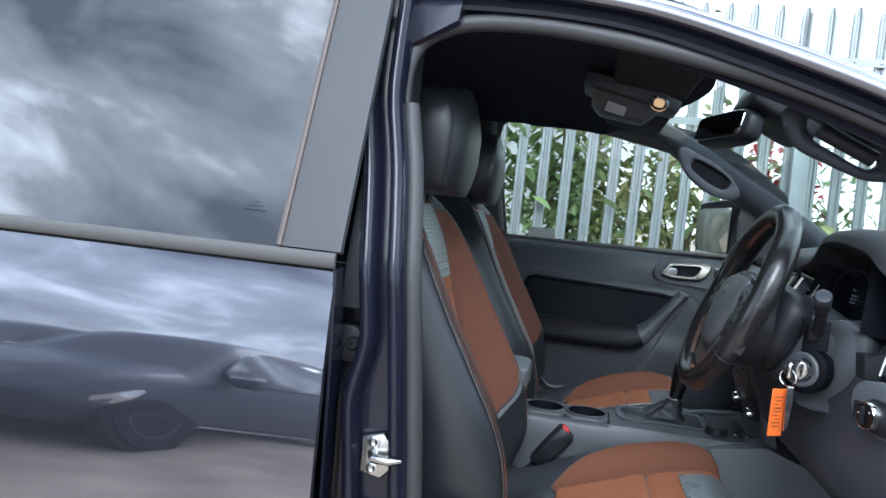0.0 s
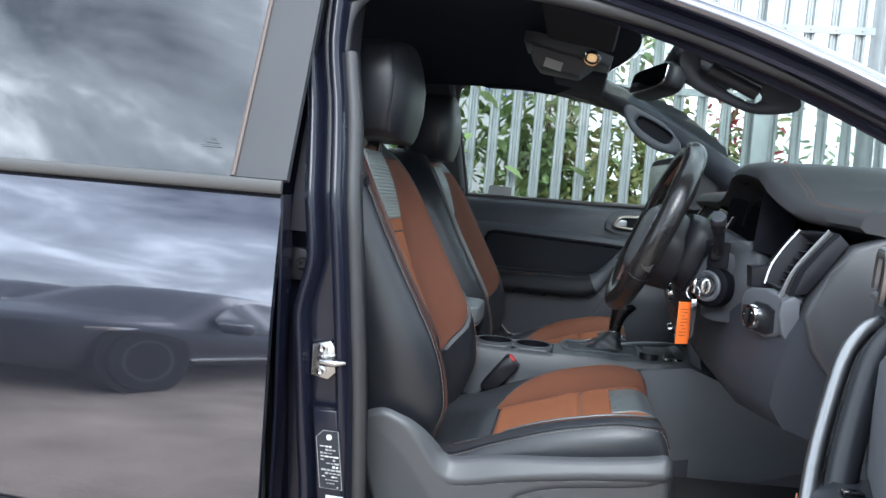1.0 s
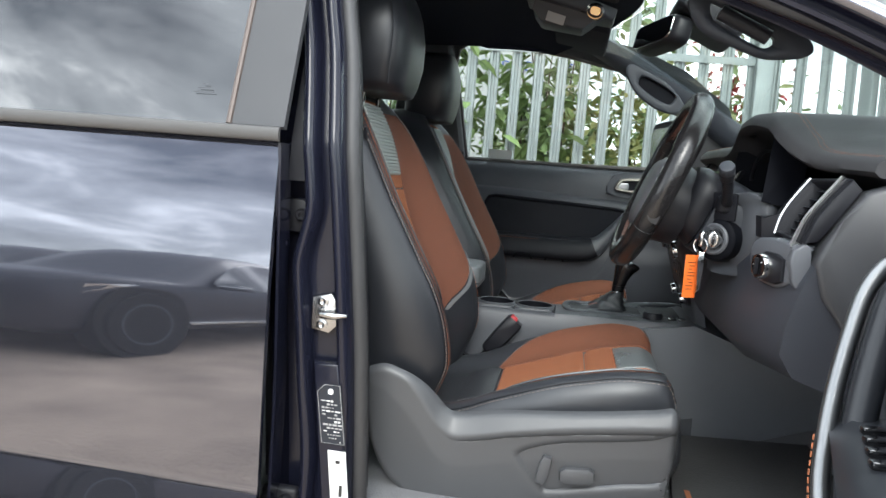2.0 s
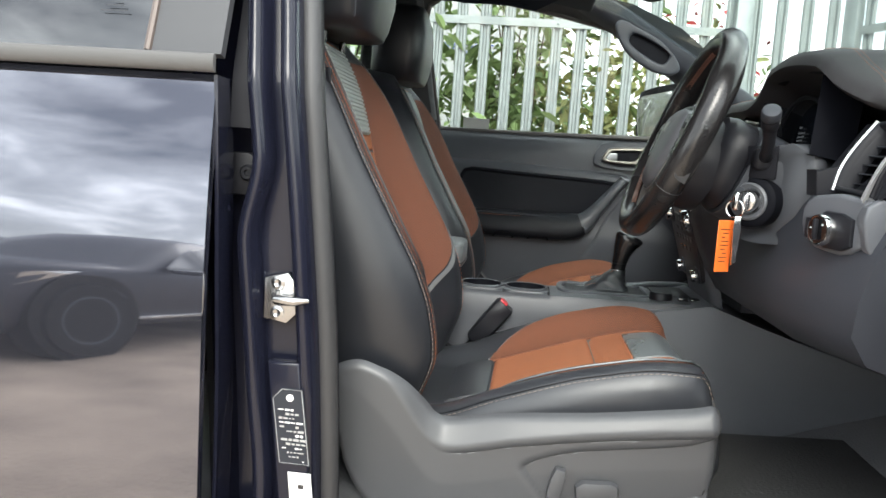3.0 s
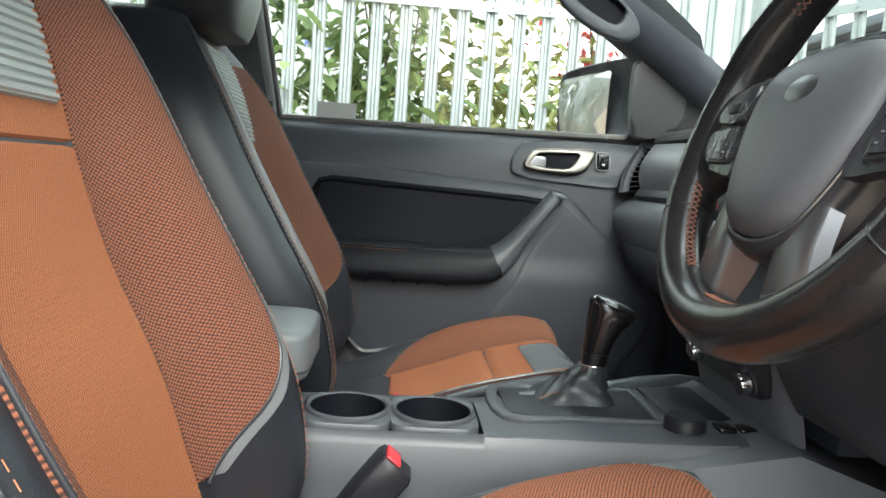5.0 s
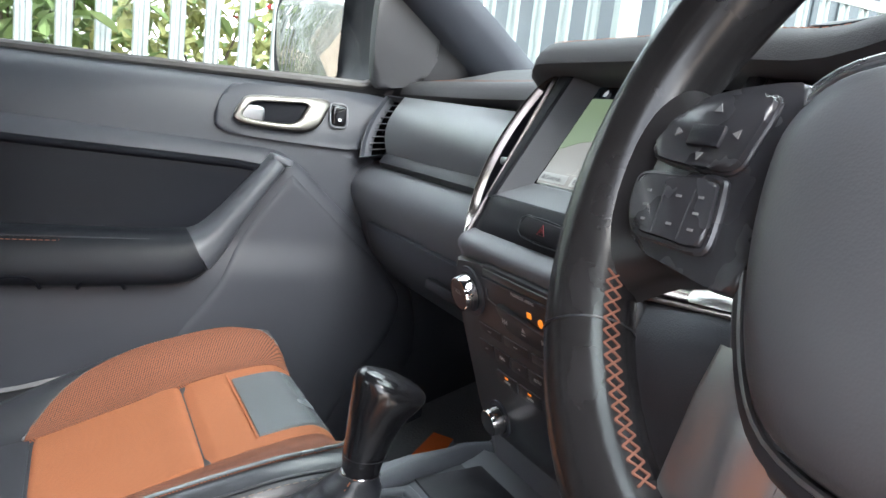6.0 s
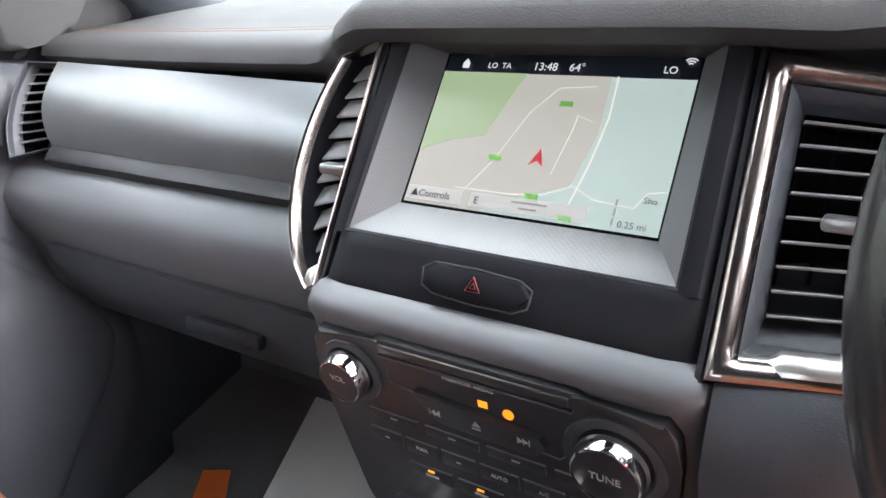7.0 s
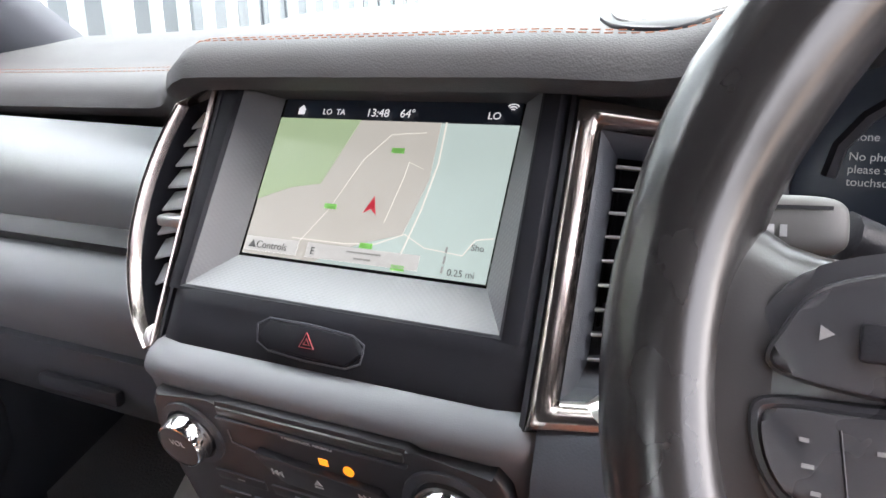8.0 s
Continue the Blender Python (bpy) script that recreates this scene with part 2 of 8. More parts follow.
SCR_BLUE = shader("screen_pale_blue", (0.07, 0.085, 0.085), 0.25, emit=((0.52, 0.66, 0.62), 0.096), vary=0)
SCR_GREY = shader("screen_grey", (0.07, 0.07, 0.07), 0.25, emit=((0.57, 0.57, 0.51), 0.094), vary=0)
SCR_GREEN = shader("screen_green", (0.07, 0.085, 0.06), 0.25, emit=((0.39, 0.53, 0.32), 0.096), vary=0)
SCR_ROAD = shader("screen_road", (0.08, 0.08, 0.08), 0.25, emit=((0.84, 0.83, 0.73), 0.110), vary=0)
SCR_DARK = shader("screen_bar", (0.015, 0.02, 0.03), 0.2, vary=0)
SCR_TEXT = shader("screen_text", (0.4, 0.4, 0.4), 0.3, emit=((0.8, 0.85, 0.9), 0.085), vary=0)
SCR_INK = shader("screen_ink", (0.02, 0.02, 0.02), 0.3, vary=0)
SCR_DIM = shader("screen_dim_text", (0.12, 0.12, 0.13), 0.4, emit=((0.7, 0.75, 0.8), 0.03), vary=0)
SCR_FAINT = shader("screen_faint_ink", (0.03, 0.03, 0.03), 0.3, emit=((0.2, 0.21, 0.2), 0.13), vary=0)
SCR_BTN = shader("screen_button", (0.08, 0.08, 0.08), 0.3, emit=((0.46, 0.48, 0.46), 0.118), vary=0)
SCR_RED = shader("screen_red", (0.2, 0.015, 0.02), 0.3, emit=((0.42, 0.02, 0.04), 0.09), vary=0)
SCR_SIGN = shader("screen_road_sign", (0.05, 0.15, 0.03), 0.3, emit=((0.13, 0.36, 0.08), 0.105), vary=0)
REDLINE = shader("red_symbol", (0.22, 0.022, 0.028), 0.5, vary=0)


# ---- mesh helpers ----
PLACE = [Matrix.Identity(4)]


def shift(dx, dy, dz, sx=1.0, sz=1.0, z0=0.0):
    """Sets the frame in which the next parts are built."""
    PLACE[0] = Matrix.Translation((dx, dy, dz + z0)) @ Matrix.Diagonal((sx, 1, sz, 1)) @ Matrix.Translation((0, 0, -z0))


def part(name, bm, material, parent=None, label="", smooth=42, m=None):
    """One mesh object from a bmesh, under a thing or a part."""
    if m is not None:
        bm.transform(m)
    bm.transform(PLACE[0])
    bmesh.ops.recalc_face_normals(bm, faces=bm.faces)
    me = bpy.data.meshes.new(name)
    bm.to_mesh(me)
    bm.free()
    if smooth:
        me.shade_smooth()
        me.set_sharp_from_angle(angle=radians(smooth))
    me.materials.append(material)
    ob = new(name, me)
    ob.parent = parent
    if label:
        ob["label"] = label
    return ob


def thing(name, label, category, at=(0, 0, 0), group="", kind=""):
    ob = new(name)
    ob.empty_display_size = 0.05
    return tagged(ob, label, category, group, kind)


def b_new():
    return bmesh.new()


def add_to(bm, other, m=None):
    """Joins other into bm."""
    if m is not None:
        other.transform(m)
    me = bpy.data.meshes.new("tmp")
    other.to_mesh(me)
    other.free()
    bm.from_mesh(me)
    bpy.data.meshes.remove(me)
    return bm


def b_box(centre, size, bevel=0.004, seg=2, m=None):
    bm = b_new()
    bmesh.ops.create_cube(bm, size=1.0)
    bmesh.ops.scale(bm, vec=size, verts=bm.verts)
    if bevel > 0:
        bmesh.ops.bevel(bm, geom=list(bm.edges), offset=min(bevel, min(size) * 0.49), segments=seg, affect="EDGES", profile=0.5)
    if m is not None:
        bm.transform(m)
    bmesh.ops.translate(bm, vec=centre, verts=bm.verts)
    return bm


def b_prism(poly, to3, depth, bevel=0.003, seg=2):
    """Polygon of (a, b) set in space by to3(a, b, d), from d = 0 to depth, with rounded edges."""
    bm = b_new()
    lo = [bm.verts.new(to3(a, b, 0.0)) for a, b in poly]
    hi = [bm.verts.new(to3(a, b, depth)) for a, b in poly]
    bm.faces.new(lo)
    top = bm.faces.new(list(reversed(hi)))
    n = len(poly)
    for i in range(n):
        bm.faces.new([lo[i], hi[i], hi[(i + 1) % n], lo[(i + 1) % n]])
    if bevel > 0:
        bmesh.ops.bevel(bm, geom=list(top.edges), offset=bevel, segments=seg, affect="EDGES", profile=0.5)
    return bm


def b_tube(points, r, n=8, closed=False, flat=1.0):
    """Round bar along a polyline; r a number or one number a point."""
    pts = [Vector(p) for p in points]
    k = len(pts)
    radii = r if isinstance(r, (list, tuple)) else [r] * k
    bm = b_new()
    rings = []
    side = None
    for i, p in enumerate(pts):
        a = pts[(i - 1) % k] if (closed or i > 0) else p
        b = pts[(i + 1) % k] if (closed or i < k - 1) else p
        t = (b - a).normalized()
        if side is None:
            side = t.orthogonal().normalized()
        side = (side - t * side.dot(t)).normalized()
        up = t.cross(side)
        rings.append([bm.verts.new(p + radii[i] * (math.cos(2 * math.pi * j / n) * side + flat * math.sin(2 * math.pi * j / n) * up)) for j in range(n)])
    last = k if closed else k - 1
    for i in range(last):
        r0, r1 = rings[i], rings[(i + 1) % k]
        for j in range(n):
            bm.faces.new([r0[j], r0[(j + 1) % n], r1[(j + 1) % n], r1[j]])
    if not closed:
        bm.faces.new(rings[0])
        bm.faces.new(list(reversed(rings[-1])))
    return bm


def b_loft(rings, close=True, cap=True):
    bm = b_new()
    vs = [[bm.verts.new(p) for p in ring] for ring in rings]
    n = len(vs[0])
    for i in range(len(vs) - 1):
        for j in range(n if close else n - 1):
            bm.faces.new([vs[i][j], vs[i][(j + 1) % n], vs[i + 1][(j + 1) % n], vs[i + 1][j]])
    if cap and close:
        bm.faces.new(vs[0])
        bm.faces.new(list(reversed(vs[-1])))
    return bm


def b_sheet(f, nu, nv, thick=0.004):
    """Curved sheet f(u, v) with a back at the given thickness."""
    bm = b_new()
    P = [[Vector(f(i / nu, j / nv)) for j in range(nv + 1)] for i in range(nu + 1)]
    top = [[bm.verts.new(p) for p in row] for row in P]
    low = []
    for i in range(nu + 1):
        row = []
        for j in range(nv + 1):
            du = P[min(i + 1, nu)][j] - P[max(i - 1, 0)][j]
            dv = P[i][min(j + 1, nv)] - P[i][max(j - 1, 0)]
            nn = du.cross(dv)
            nn = nn.normalized() if nn.length > 1e-12 else Vector((0, 0, 1))
            row.append(bm.verts.new(P[i][j] - nn * thick))
        low.append(row)
    for i in range(nu):
        for j in range(nv):
            bm.faces.new([top[i][j], top[i + 1][j], top[i + 1][j + 1], top[i][j + 1]])
            bm.faces.new([low[i][j], low[i][j + 1], low[i + 1][j + 1], low[i + 1][j]])
    for i in range(nu):
        bm.faces.new([top[i][0], low[i][0], low[i + 1][0], top[i + 1][0]])
        bm.faces.new([top[i][nv], top[i + 1][nv], low[i + 1][nv], low[i][nv]])
    for j in range(nv):
        bm.faces.new([top[0][j], top[0][j + 1], low[0][j + 1], low[0][j]])
        bm.faces.new([top[nu][j], low[nu][j], low[nu][j + 1], top[nu][j + 1]])
    return bm


def b_lathe(profile, n=32, m=None, cap=True):
    """Turned shape round local Z from (radius, height) pairs."""
    bm = b_new()
    rings = [[bm.verts.new((max(r, 1e-5) * math.cos(2 * math.pi * j / n), max(r, 1e-5) * math.sin(2 * math.pi * j / n), h)) for j in range(n)] for r, h in profile]
    for i in range(len(rings) - 1):
        for j in range(n):
            bm.faces.new([rings[i][j], rings[i][(j + 1) % n], rings[i + 1][(j + 1) % n], rings[i + 1][j]])
    if cap:
        bm.faces.new(list(reversed(rings[0])))
        bm.faces.new(rings[-1])
    if m is not None:
        bm.transform(m)
    return bm


def b_pillow(centre, size, power=3.5, nu=28, nv=18, m=None):
    """Rounded cushion: a superellipsoid."""
    bm = b_new()
    e = 2.0 / power

    def c(a):
        return math.copysign(abs(math.cos(a)) ** e, math.cos(a))

    def s(a):
        return math.copysign(abs(math.sin(a)) ** e, math.sin(a))

    rings = []
    for i in range(1, nv):
        v = -math.pi / 2 + math.pi * i / nv
        rings.append([bm.verts.new((size[0] / 2 * c(v) * c(2 * math.pi * j / nu), size[1] / 2 * c(v) * s(2 * math.pi * j / nu), size[2] / 2 * s(v))) for j in range(nu)])
    for i in range(len(rings) - 1):
        for j in range(nu):
            bm.faces.new([rings[i][j], rings[i][(j + 1) % nu], rings[i + 1][(j + 1) % nu], rings[i + 1][j]])
    bm.faces.new(list(reversed(rings[0])))
    bm.faces.new(rings[-1])
    if m is not None:
        bm.transform(m)
    bmesh.ops.translate(bm, vec=centre, verts=bm.verts)
    return bm


def stitches(points, length, gap, r, lift=(0, 0, 0)):
    """Row of short threads along a polyline."""
    pts = [Vector(p) + Vector(lift) for p in points]
    bm = b_new()
    walked, nxt = 0.0, 0.0
    for a, b in zip(pts, pts[1:]):
        d = (b - a).length
        if d < 1e-9:
            continue
        t = (b - a) / d
        while nxt < walked + d:
            p = a + t * (nxt - walked)
            add_bar(bm, p, p + t * length, r)
            nxt += length + gap
        walked += d
    return bm


def add_bar(bm, a, b, r, n=5):
    t = (b - a).normalized()
    s = t.orthogonal().normalized()
    u = t.cross(s)
    rings = [[bm.verts.new(p + r * (math.cos(2 * math.pi * j / n) * s + math.sin(2 * math.pi * j / n) * u)) for j in range(n)] for p in (a, b)]
    for j in range(n):
        bm.faces.new([rings[0][j], rings[0][(j + 1) % n], rings[1][(j + 1) % n], rings[1][j]])
    bm.faces.new(list(reversed(rings[0])))
    bm.faces.new(rings[1])


def lettering(text, size, m, material, parent, align="CENTER", depth=0.0002):
    cu = bpy.data.curves.new("lettering", "FONT")
    cu.body, cu.size, cu.extrude = text, size, depth
    cu.align_x, cu.align_y = align, "CENTER"
    cu.materials.append(material)
    ob = new("lettering", cu)
    ob.matrix_world = PLACE[0] @ m
    ob.parent = parent
    return ob


def lerp(a, b, t):
    return a + (b - a) * t


def table(x, pairs):
    """Smooth look-up in sorted (x, value) pairs, without overshoot."""
    if x <= pairs[0][0]:
        return pairs[0][1]
    if x >= pairs[-1][0]:
        return pairs[-1][1]
    n = len(pairs)
    steps = [pairs[i + 1][0] - pairs[i][0] for i in range(n - 1)]
    rise = [(pairs[i + 1][1] - pairs[i][1]) / steps[i] for i in range(n - 1)]

    def slope(i):
        if i == 0:
            return rise[0]
        if i == n - 1:
            return rise[-1]
        a, b = rise[i - 1], rise[i]
        if a * b <= 0:
            return 0.0
        w0, w1 = 2 * steps[i] + steps[i - 1], steps[i] + 2 * steps[i - 1]
        return (w0 + w1) / (w0 / a + w1 / b)

    i = next(k for k in range(n - 1) if x <= pairs[k + 1][0])
    h = steps[i]
    t = (x - pairs[i][0]) / h
    return ((1 + 2 * t) * (1 - t) ** 2 * pairs[i][1] + t * (1 - t) ** 2 * h * slope(i)
            + t * t * (3 - 2 * t) * pairs[i + 1][1] + t * t * (t - 1) * h * slope(i + 1))


def soft(x):
    x = min(1.0, max(0.0, x))
    return x * x * (3 - 2 * x)


def round_loop(poly, per=4):
    """Closed outline of (a, b) points, rounded through its corners."""
    out, n = [], len(poly)
    for i in range(n):
        p0, p1, p2, p3 = (Vector(poly[(i + j) % n]) for j in (-1, 0, 1, 2))
        for k in range(per):
            t = k / per
            q = 0.5 * (2 * p1 + (p2 - p0) * t + (2 * p0 - 5 * p1 + 4 * p2 - p3) * t * t + (3 * p1 - p0 - 3 * p2 + p3) * t ** 3)
            out.append((q.x, q.y))
    return out


def b_ring_plate(outer, inner, to3, depth, roll=0.006):
    """Plate between two matching outlines, with rounded rims."""
    mids = [((a[0] + b[0]) / 2, (a[1] + b[1]) / 2) for a, b in zip(outer, inner)]
    def mixed(p, q, k):
        return [(lerp(a[0], b[0], k), lerp(a[1], b[1], k)) for a, b in zip(p, q)]
    rows = [(outer, depth * 0.5), (mixed(outer, mids, 0.12), depth * 0.85), (mixed(outer, mids, 0.4), depth), (mixed(inner, mids, 0.4), depth), (mixed(inner, mids, 0.12), depth * 0.85), (inner, depth * 0.5), (inner, -depth * 0.6), (mids, -depth), (outer, -depth * 0.6)]
    return b_loft([[to3(a, b, d) for a, b in row] for row, d in rows + rows[:1]], True, False)


def curve_pts(ctrl, n):
    """n points on a Catmull-Rom curve through the control points."""
    c = [Vector(p) for p in ctrl]
    c = [2 * c[0] - c[1]] + c + [2 * c[-1] - c[-2]]
    out = []
    segs = len(c) - 3
    for i in range(n):
        t = i / (n - 1) * segs
        k = min(int(t), segs - 1)
        t -= k
        p0, p1, p2, p3 = c[k:k + 4]
        out.append(0.5 * (2 * p1 + (p2 - p0) * t + (2 * p0 - 5 * p1 + 4 * p2 - p3) * t * t + (3 * p1 - p0 - 3 * p2 + p3) * t ** 3))
    return out


def dense(rows, n):
    """More rows on a smooth curve through the given ones."""
    out = []
    for k in range(n):
        t = k / (n - 1) * (len(rows) - 1)
        i = min(int(t), len(rows) - 2)
        p = [Vector(rows[min(max(i + j, 0), len(rows) - 1)]) for j in (-1, 0, 1, 2)]
        t -= i
        out.append(tuple(0.5 * (2 * p[1] + (p[2] - p[0]) * t + (2 * p[0] - 5 * p[1] + 4 * p[2] - p[3]) * t * t + (3 * p[1] - p[0] - 3 * p[2] + p[3]) * t ** 3)))
    return out


def side_y(z):
    """Half width of the cab's outer skin at a height."""
    return 0.865 - 0.02 * max(0.0, 0.95 - z) / 0.4 - 0.30 * max(0.0, z - 1.17)


# ---- ground and surroundings ----
def b_ground():
    bm = b_new()
    n = 40

    def s(i):
        t = (i / n - 0.5) * 2
        return math.copysign(abs(t) ** 3 * 400, t)

    vs = [[bm.verts.new((s(i), s(j), 0.012 * noise.noise((s(i) * 0.7, s(j) * 0.7, 0)))) for j in range(n + 1)] for i in range(n + 1)]
    for i in range(n):
        for j in range(n):
            bm.faces.new([vs[i][j], vs[i + 1][j], vs[i + 1][j + 1], vs[i][j + 1]])
    return bm


ground = part("ground", b_ground(), DIRT)
tagged(ground, "dusty pale concrete yard under the parked truck", "ground", kind="structure")


def b_pale(height):
    """W-section steel pale, 68 mm wide, with a notched top."""
    sec = [(-0.034, 0.012), (-0.026, 0.0), (-0.014, 0.0), (-0.006, 0.014), (0.006, 0.014), (0.014, 0.0), (0.026, 0.0), (0.034, 0.012)]
    back = [(x, y + 0.003) for x, y in reversed(sec)]
    ring = sec + back
    rows = [(0.05, 1.0), (height - 0.06, 1.0), (height, 0.35)]
    return b_loft([[(x * k, y, z) for x, y in ring] for z, k in rows])


FENCE_Y = 3.1
pale_low = bpy.data.meshes.new("pale")
bm_ = b_pale(2.75)
bmesh.ops.recalc_face_normals(bm_, faces=bm_.faces)
bm_.to_mesh(pale_low)
bm_.free()
pale_low.materials.append(STEEL)


def fence_bay(a, b, rails, label, first=0.08, pitch=0.15):
    """Palisade bay between two ground points: rails, pales, a post at the start."""
    a, b = Vector((*a, 0)), Vector((*b, 0))
    d = (b - a).length
    t = (b - a) / d
    turn = math.atan2(t.y, t.x)
    bay = thing("palisade_fence", label, "fence", group="palisade fence bays")
    for z in rails:
        part("rail", b_box((0, 0, 0), (d, 0.008, 0.05), 0.002, 1), STEEL, bay, m=Matrix.Translation(a + t * d / 2 + Vector((0, 0, z))) @ Matrix.Rotation(turn, 4, "Z") @ Matrix.Translation((0, -0.012, 0)))
    post = b_box((0, 0, 1.35), (0.10, 0.055, 2.7), 0.006, 2)
    part("post", post, STEEL, bay, m=Matrix.Translation(a) @ Matrix.Rotation(turn, 4, "Z") @ Matrix.Translation((0, -0.03, 0)))
    bolts = b_new()
    x = first
    while x < d - 0.04:
        p = new("pale", pale_low)
        p.parent = bay
        p.matrix_basis = Matrix.Translation(a + t * x + Vector((0, 0, random.uniform(-0.01, 0.01)))) @ Matrix.Rotation(turn + random.uniform(-0.03, 0.03), 4, "Z")
        for z in rails:
            add_to(bolts, b_lathe([(0.008, 0), (0.007, 0.005), (0.003, 0.007)], 8, Matrix.Translation(a + t * x + Vector((0, 0, z))) @ Matrix.Rotation(turn, 4, "Z") @ pose(0, -0.016, 0, 90, 0, 0)))
        x += pitch
    tagged(part("bolts", bolts, STEEL, bay), kind="stuff")
    return bay


for x in (-9.30, -6.60):
    fence_bay((x, FENCE_Y), (x + 2.70, FENCE_Y), (0.45, 2.00), "galvanised steel palisade fence bay in front of shrubs")
fence_bay((-3.90, FENCE_Y), (-1.20, FENCE_Y), (0.45, 2.00), "galvanised steel palisade fence bay in front of shrubs")
fence_bay((-1.20, FENCE_Y), (1.50, FENCE_Y), (0.45, 2.00), "galvanised steel palisade fence bay in front of shrubs", 0.09)
fence_bay((1.50, FENCE_Y), (2.16, FENCE_Y), (0.45, 2.42), "short galvanised palisade fence bay with a higher rail")
fence_bay((2.16, FENCE_Y), (2.52, 2.35), (0.45, 2.05), "galvanised palisade gate leaf standing at an angle")
fence_bay((2.52, 2.35), (5.22, 2.25), (0.45, 2.05), "galvanised palisade fence bay ahead of the truck")
fence_bay((5.22, 2.25), (7.92, 2.15), (0.45, 2.05), "galvanised palisade fence bay ahead of the truck")

# white industrial building with blue lettering behind the fence
hall = thing("industrial_building", "white clad industrial building with blue lettering behind the fence", "building")
part("wall", b_box((-4.0, 15.0, 2.4), (9.0, 6.0, 4.8), 0.03), CLADD, hall)
part("roof", b_prism([(-8.7, 4.8), (0.7, 4.8), (0.7, 4.95), (-4.0, 5.7), (-8.7, 4.95)], lambda a, b, d: (a, 11.9 + d, b), 6.3, 0.02), DARKCL, hall)
for i in range(7):
    part("cladding_rib", b_box((-8.2 + i * 1.35, 11.985, 2.4), (0.05, 0.03, 4.7), 0.008, 1), CLADD, hall)
for i, ch in enumerate("PRODUC"):
    lettering(ch, 0.24, Matrix.Translation((-1.597 + i * 0.1936, 11.96, 3.15)) @ pose(0, 0, 0, 90), BLUE, hall, depth=0.01)
lettering("T", 0.24, Matrix.Translation((-1.597 + 9 * 0.1936, 11.96, 3.15)) @ pose(0, 0, 0, 90), BLUE, hall, depth=0.01)

shed = thing("dark_shed", "dark grey clad shed behind the fence ahead of the truck", "building")
part("wall", b_box((9.5, 6.6, 1.5), (8.5, 4.0, 3.0), 0.03), DARKCL, shed)
part("roof", b_box((9.5, 6.6, 3.06), (8.8, 4.3, 0.12), 0.02), DARKCL, shed)
for i in range(24):
    part("cladding_rib", b_box((5.45 + i * 0.35, 4.585, 1.5), (0.06, 0.03, 2.96), 0.01, 1), DARKCL, shed)


def b_leaves(centre, radius, count, size, seed):
    """Loose crown: many small bent leaves, uneven, with gaps."""
    rnd = random.Random(seed)
    bm = b_new()
    clumps = [(Vector((rnd.gauss(0, 0.5) * radius[0], rnd.gauss(0, 0.5) * radius[1], rnd.uniform(-1, 1) * radius[2])), rnd.uniform(0.12, 0.32)) for _ in range(max(6, count // 45))]
    for _ in range(count):
        c, r = rnd.choice(clumps)
        p = Vector(centre) + c + Vector((rnd.gauss(0, r), rnd.gauss(0, r), rnd.gauss(0, r)))
        if p.z < 0.08:
            p.z = rnd.uniform(0.08, 0.4)
        s = size * rnd.uniform(0.6, 1.5)
        m = Matrix.Translation(p) @ Euler((rnd.uniform(-1.0, 1.0), rnd.uniform(-1.0, 1.0), rnd.uniform(0, 6.28))).to_matrix().to_4x4()
        pts = [(-s, 0, 0), (-0.3 * s, 0.45 * s, 0.1 * s), (0.5 * s, 0.4 * s, 0.05 * s), (1.1 * s, 0, -0.25 * s), (0.5 * s, -0.4 * s, 0.05 * s), (-0.3 * s, -0.45 * s, 0.1 * s)]
        vs = [bm.verts.new(m @ Vector(q)) for q in pts]
        bm.faces.new([vs[0], vs[1], vs[2], vs[3]])
        bm.faces.new([vs[0], vs[3], vs[4], vs[5]])
    return bm


def shrub(at, height, width, leaf, count, seed, label, size=0.055):
    rnd = random.Random(seed)
    ob = thing("shrub", label, "shrub", group="shrubs behind the fence")
    for _ in range(7):
        top = Vector((at[0] + rnd.uniform(-0.6, 0.6) * width, at[1] + rnd.uniform(-0.25, 0.25), height * rnd.uniform(0.6, 1.0)))
        base = Vector((at[0] + rnd.uniform(-0.2, 0.2), at[1] + rnd.uniform(-0.1, 0.1), 0.0))
        mid = (base + top) / 2 + Vector((rnd.uniform(-0.15, 0.15), rnd.uniform(-0.1, 0.1), 0.1))
        part("stem", b_tube(curve_pts([base, mid, top], 7), [0.018, 0.016, 0.014, 0.011, 0.009, 0.006, 0.003], 6), BARK, ob)
    part("foliage", b_leaves((at[0], at[1], height * 0.52), (width, 0.35, height * 0.48), int(count * 1.7), size * 0.78, seed + 1), leaf, ob)
    return ob


shrub((-4.6, 3.8, 0), 2.2, 0.9, LEAF, 900, 18, "leafy green shrub growing behind the fence", 0.07)
shrub((-6.6, 3.8, 0), 2.4, 0.9, LEAF, 900, 19, "leafy green shrub growing behind the fence", 0.07)
shrub((-2.3, 3.7, 0), 2.3, 0.8, LEAF, 1500, 11, "leafy green shrub growing behind the fence")
shrub((-0.95, 3.6, 0), 2.5, 0.6, LEAF, 1500, 12, "tall leafy green shrub growing behind the fence", 0.065)
shrub((0.15, 3.7, 0), 2.6, 0.5, LEAF, 1200, 13, "tall leafy green shrub with thin stems behind the fence", 0.07)
shrub((1.0, 3.8, 0), 1.95, 0.6, LEAF2, 1300, 14, "yellow-green shrub behind the fence")
shrub((-1.6, 4.6, 0), 1.6, 0.9, LEAF2, 1100, 15, "low yellow-green shrub behind the fence")
shrub((2.4, 5.2, 0), 1.7, 0.7, LEAF, 900, 16, "low green shrub behind the fence")
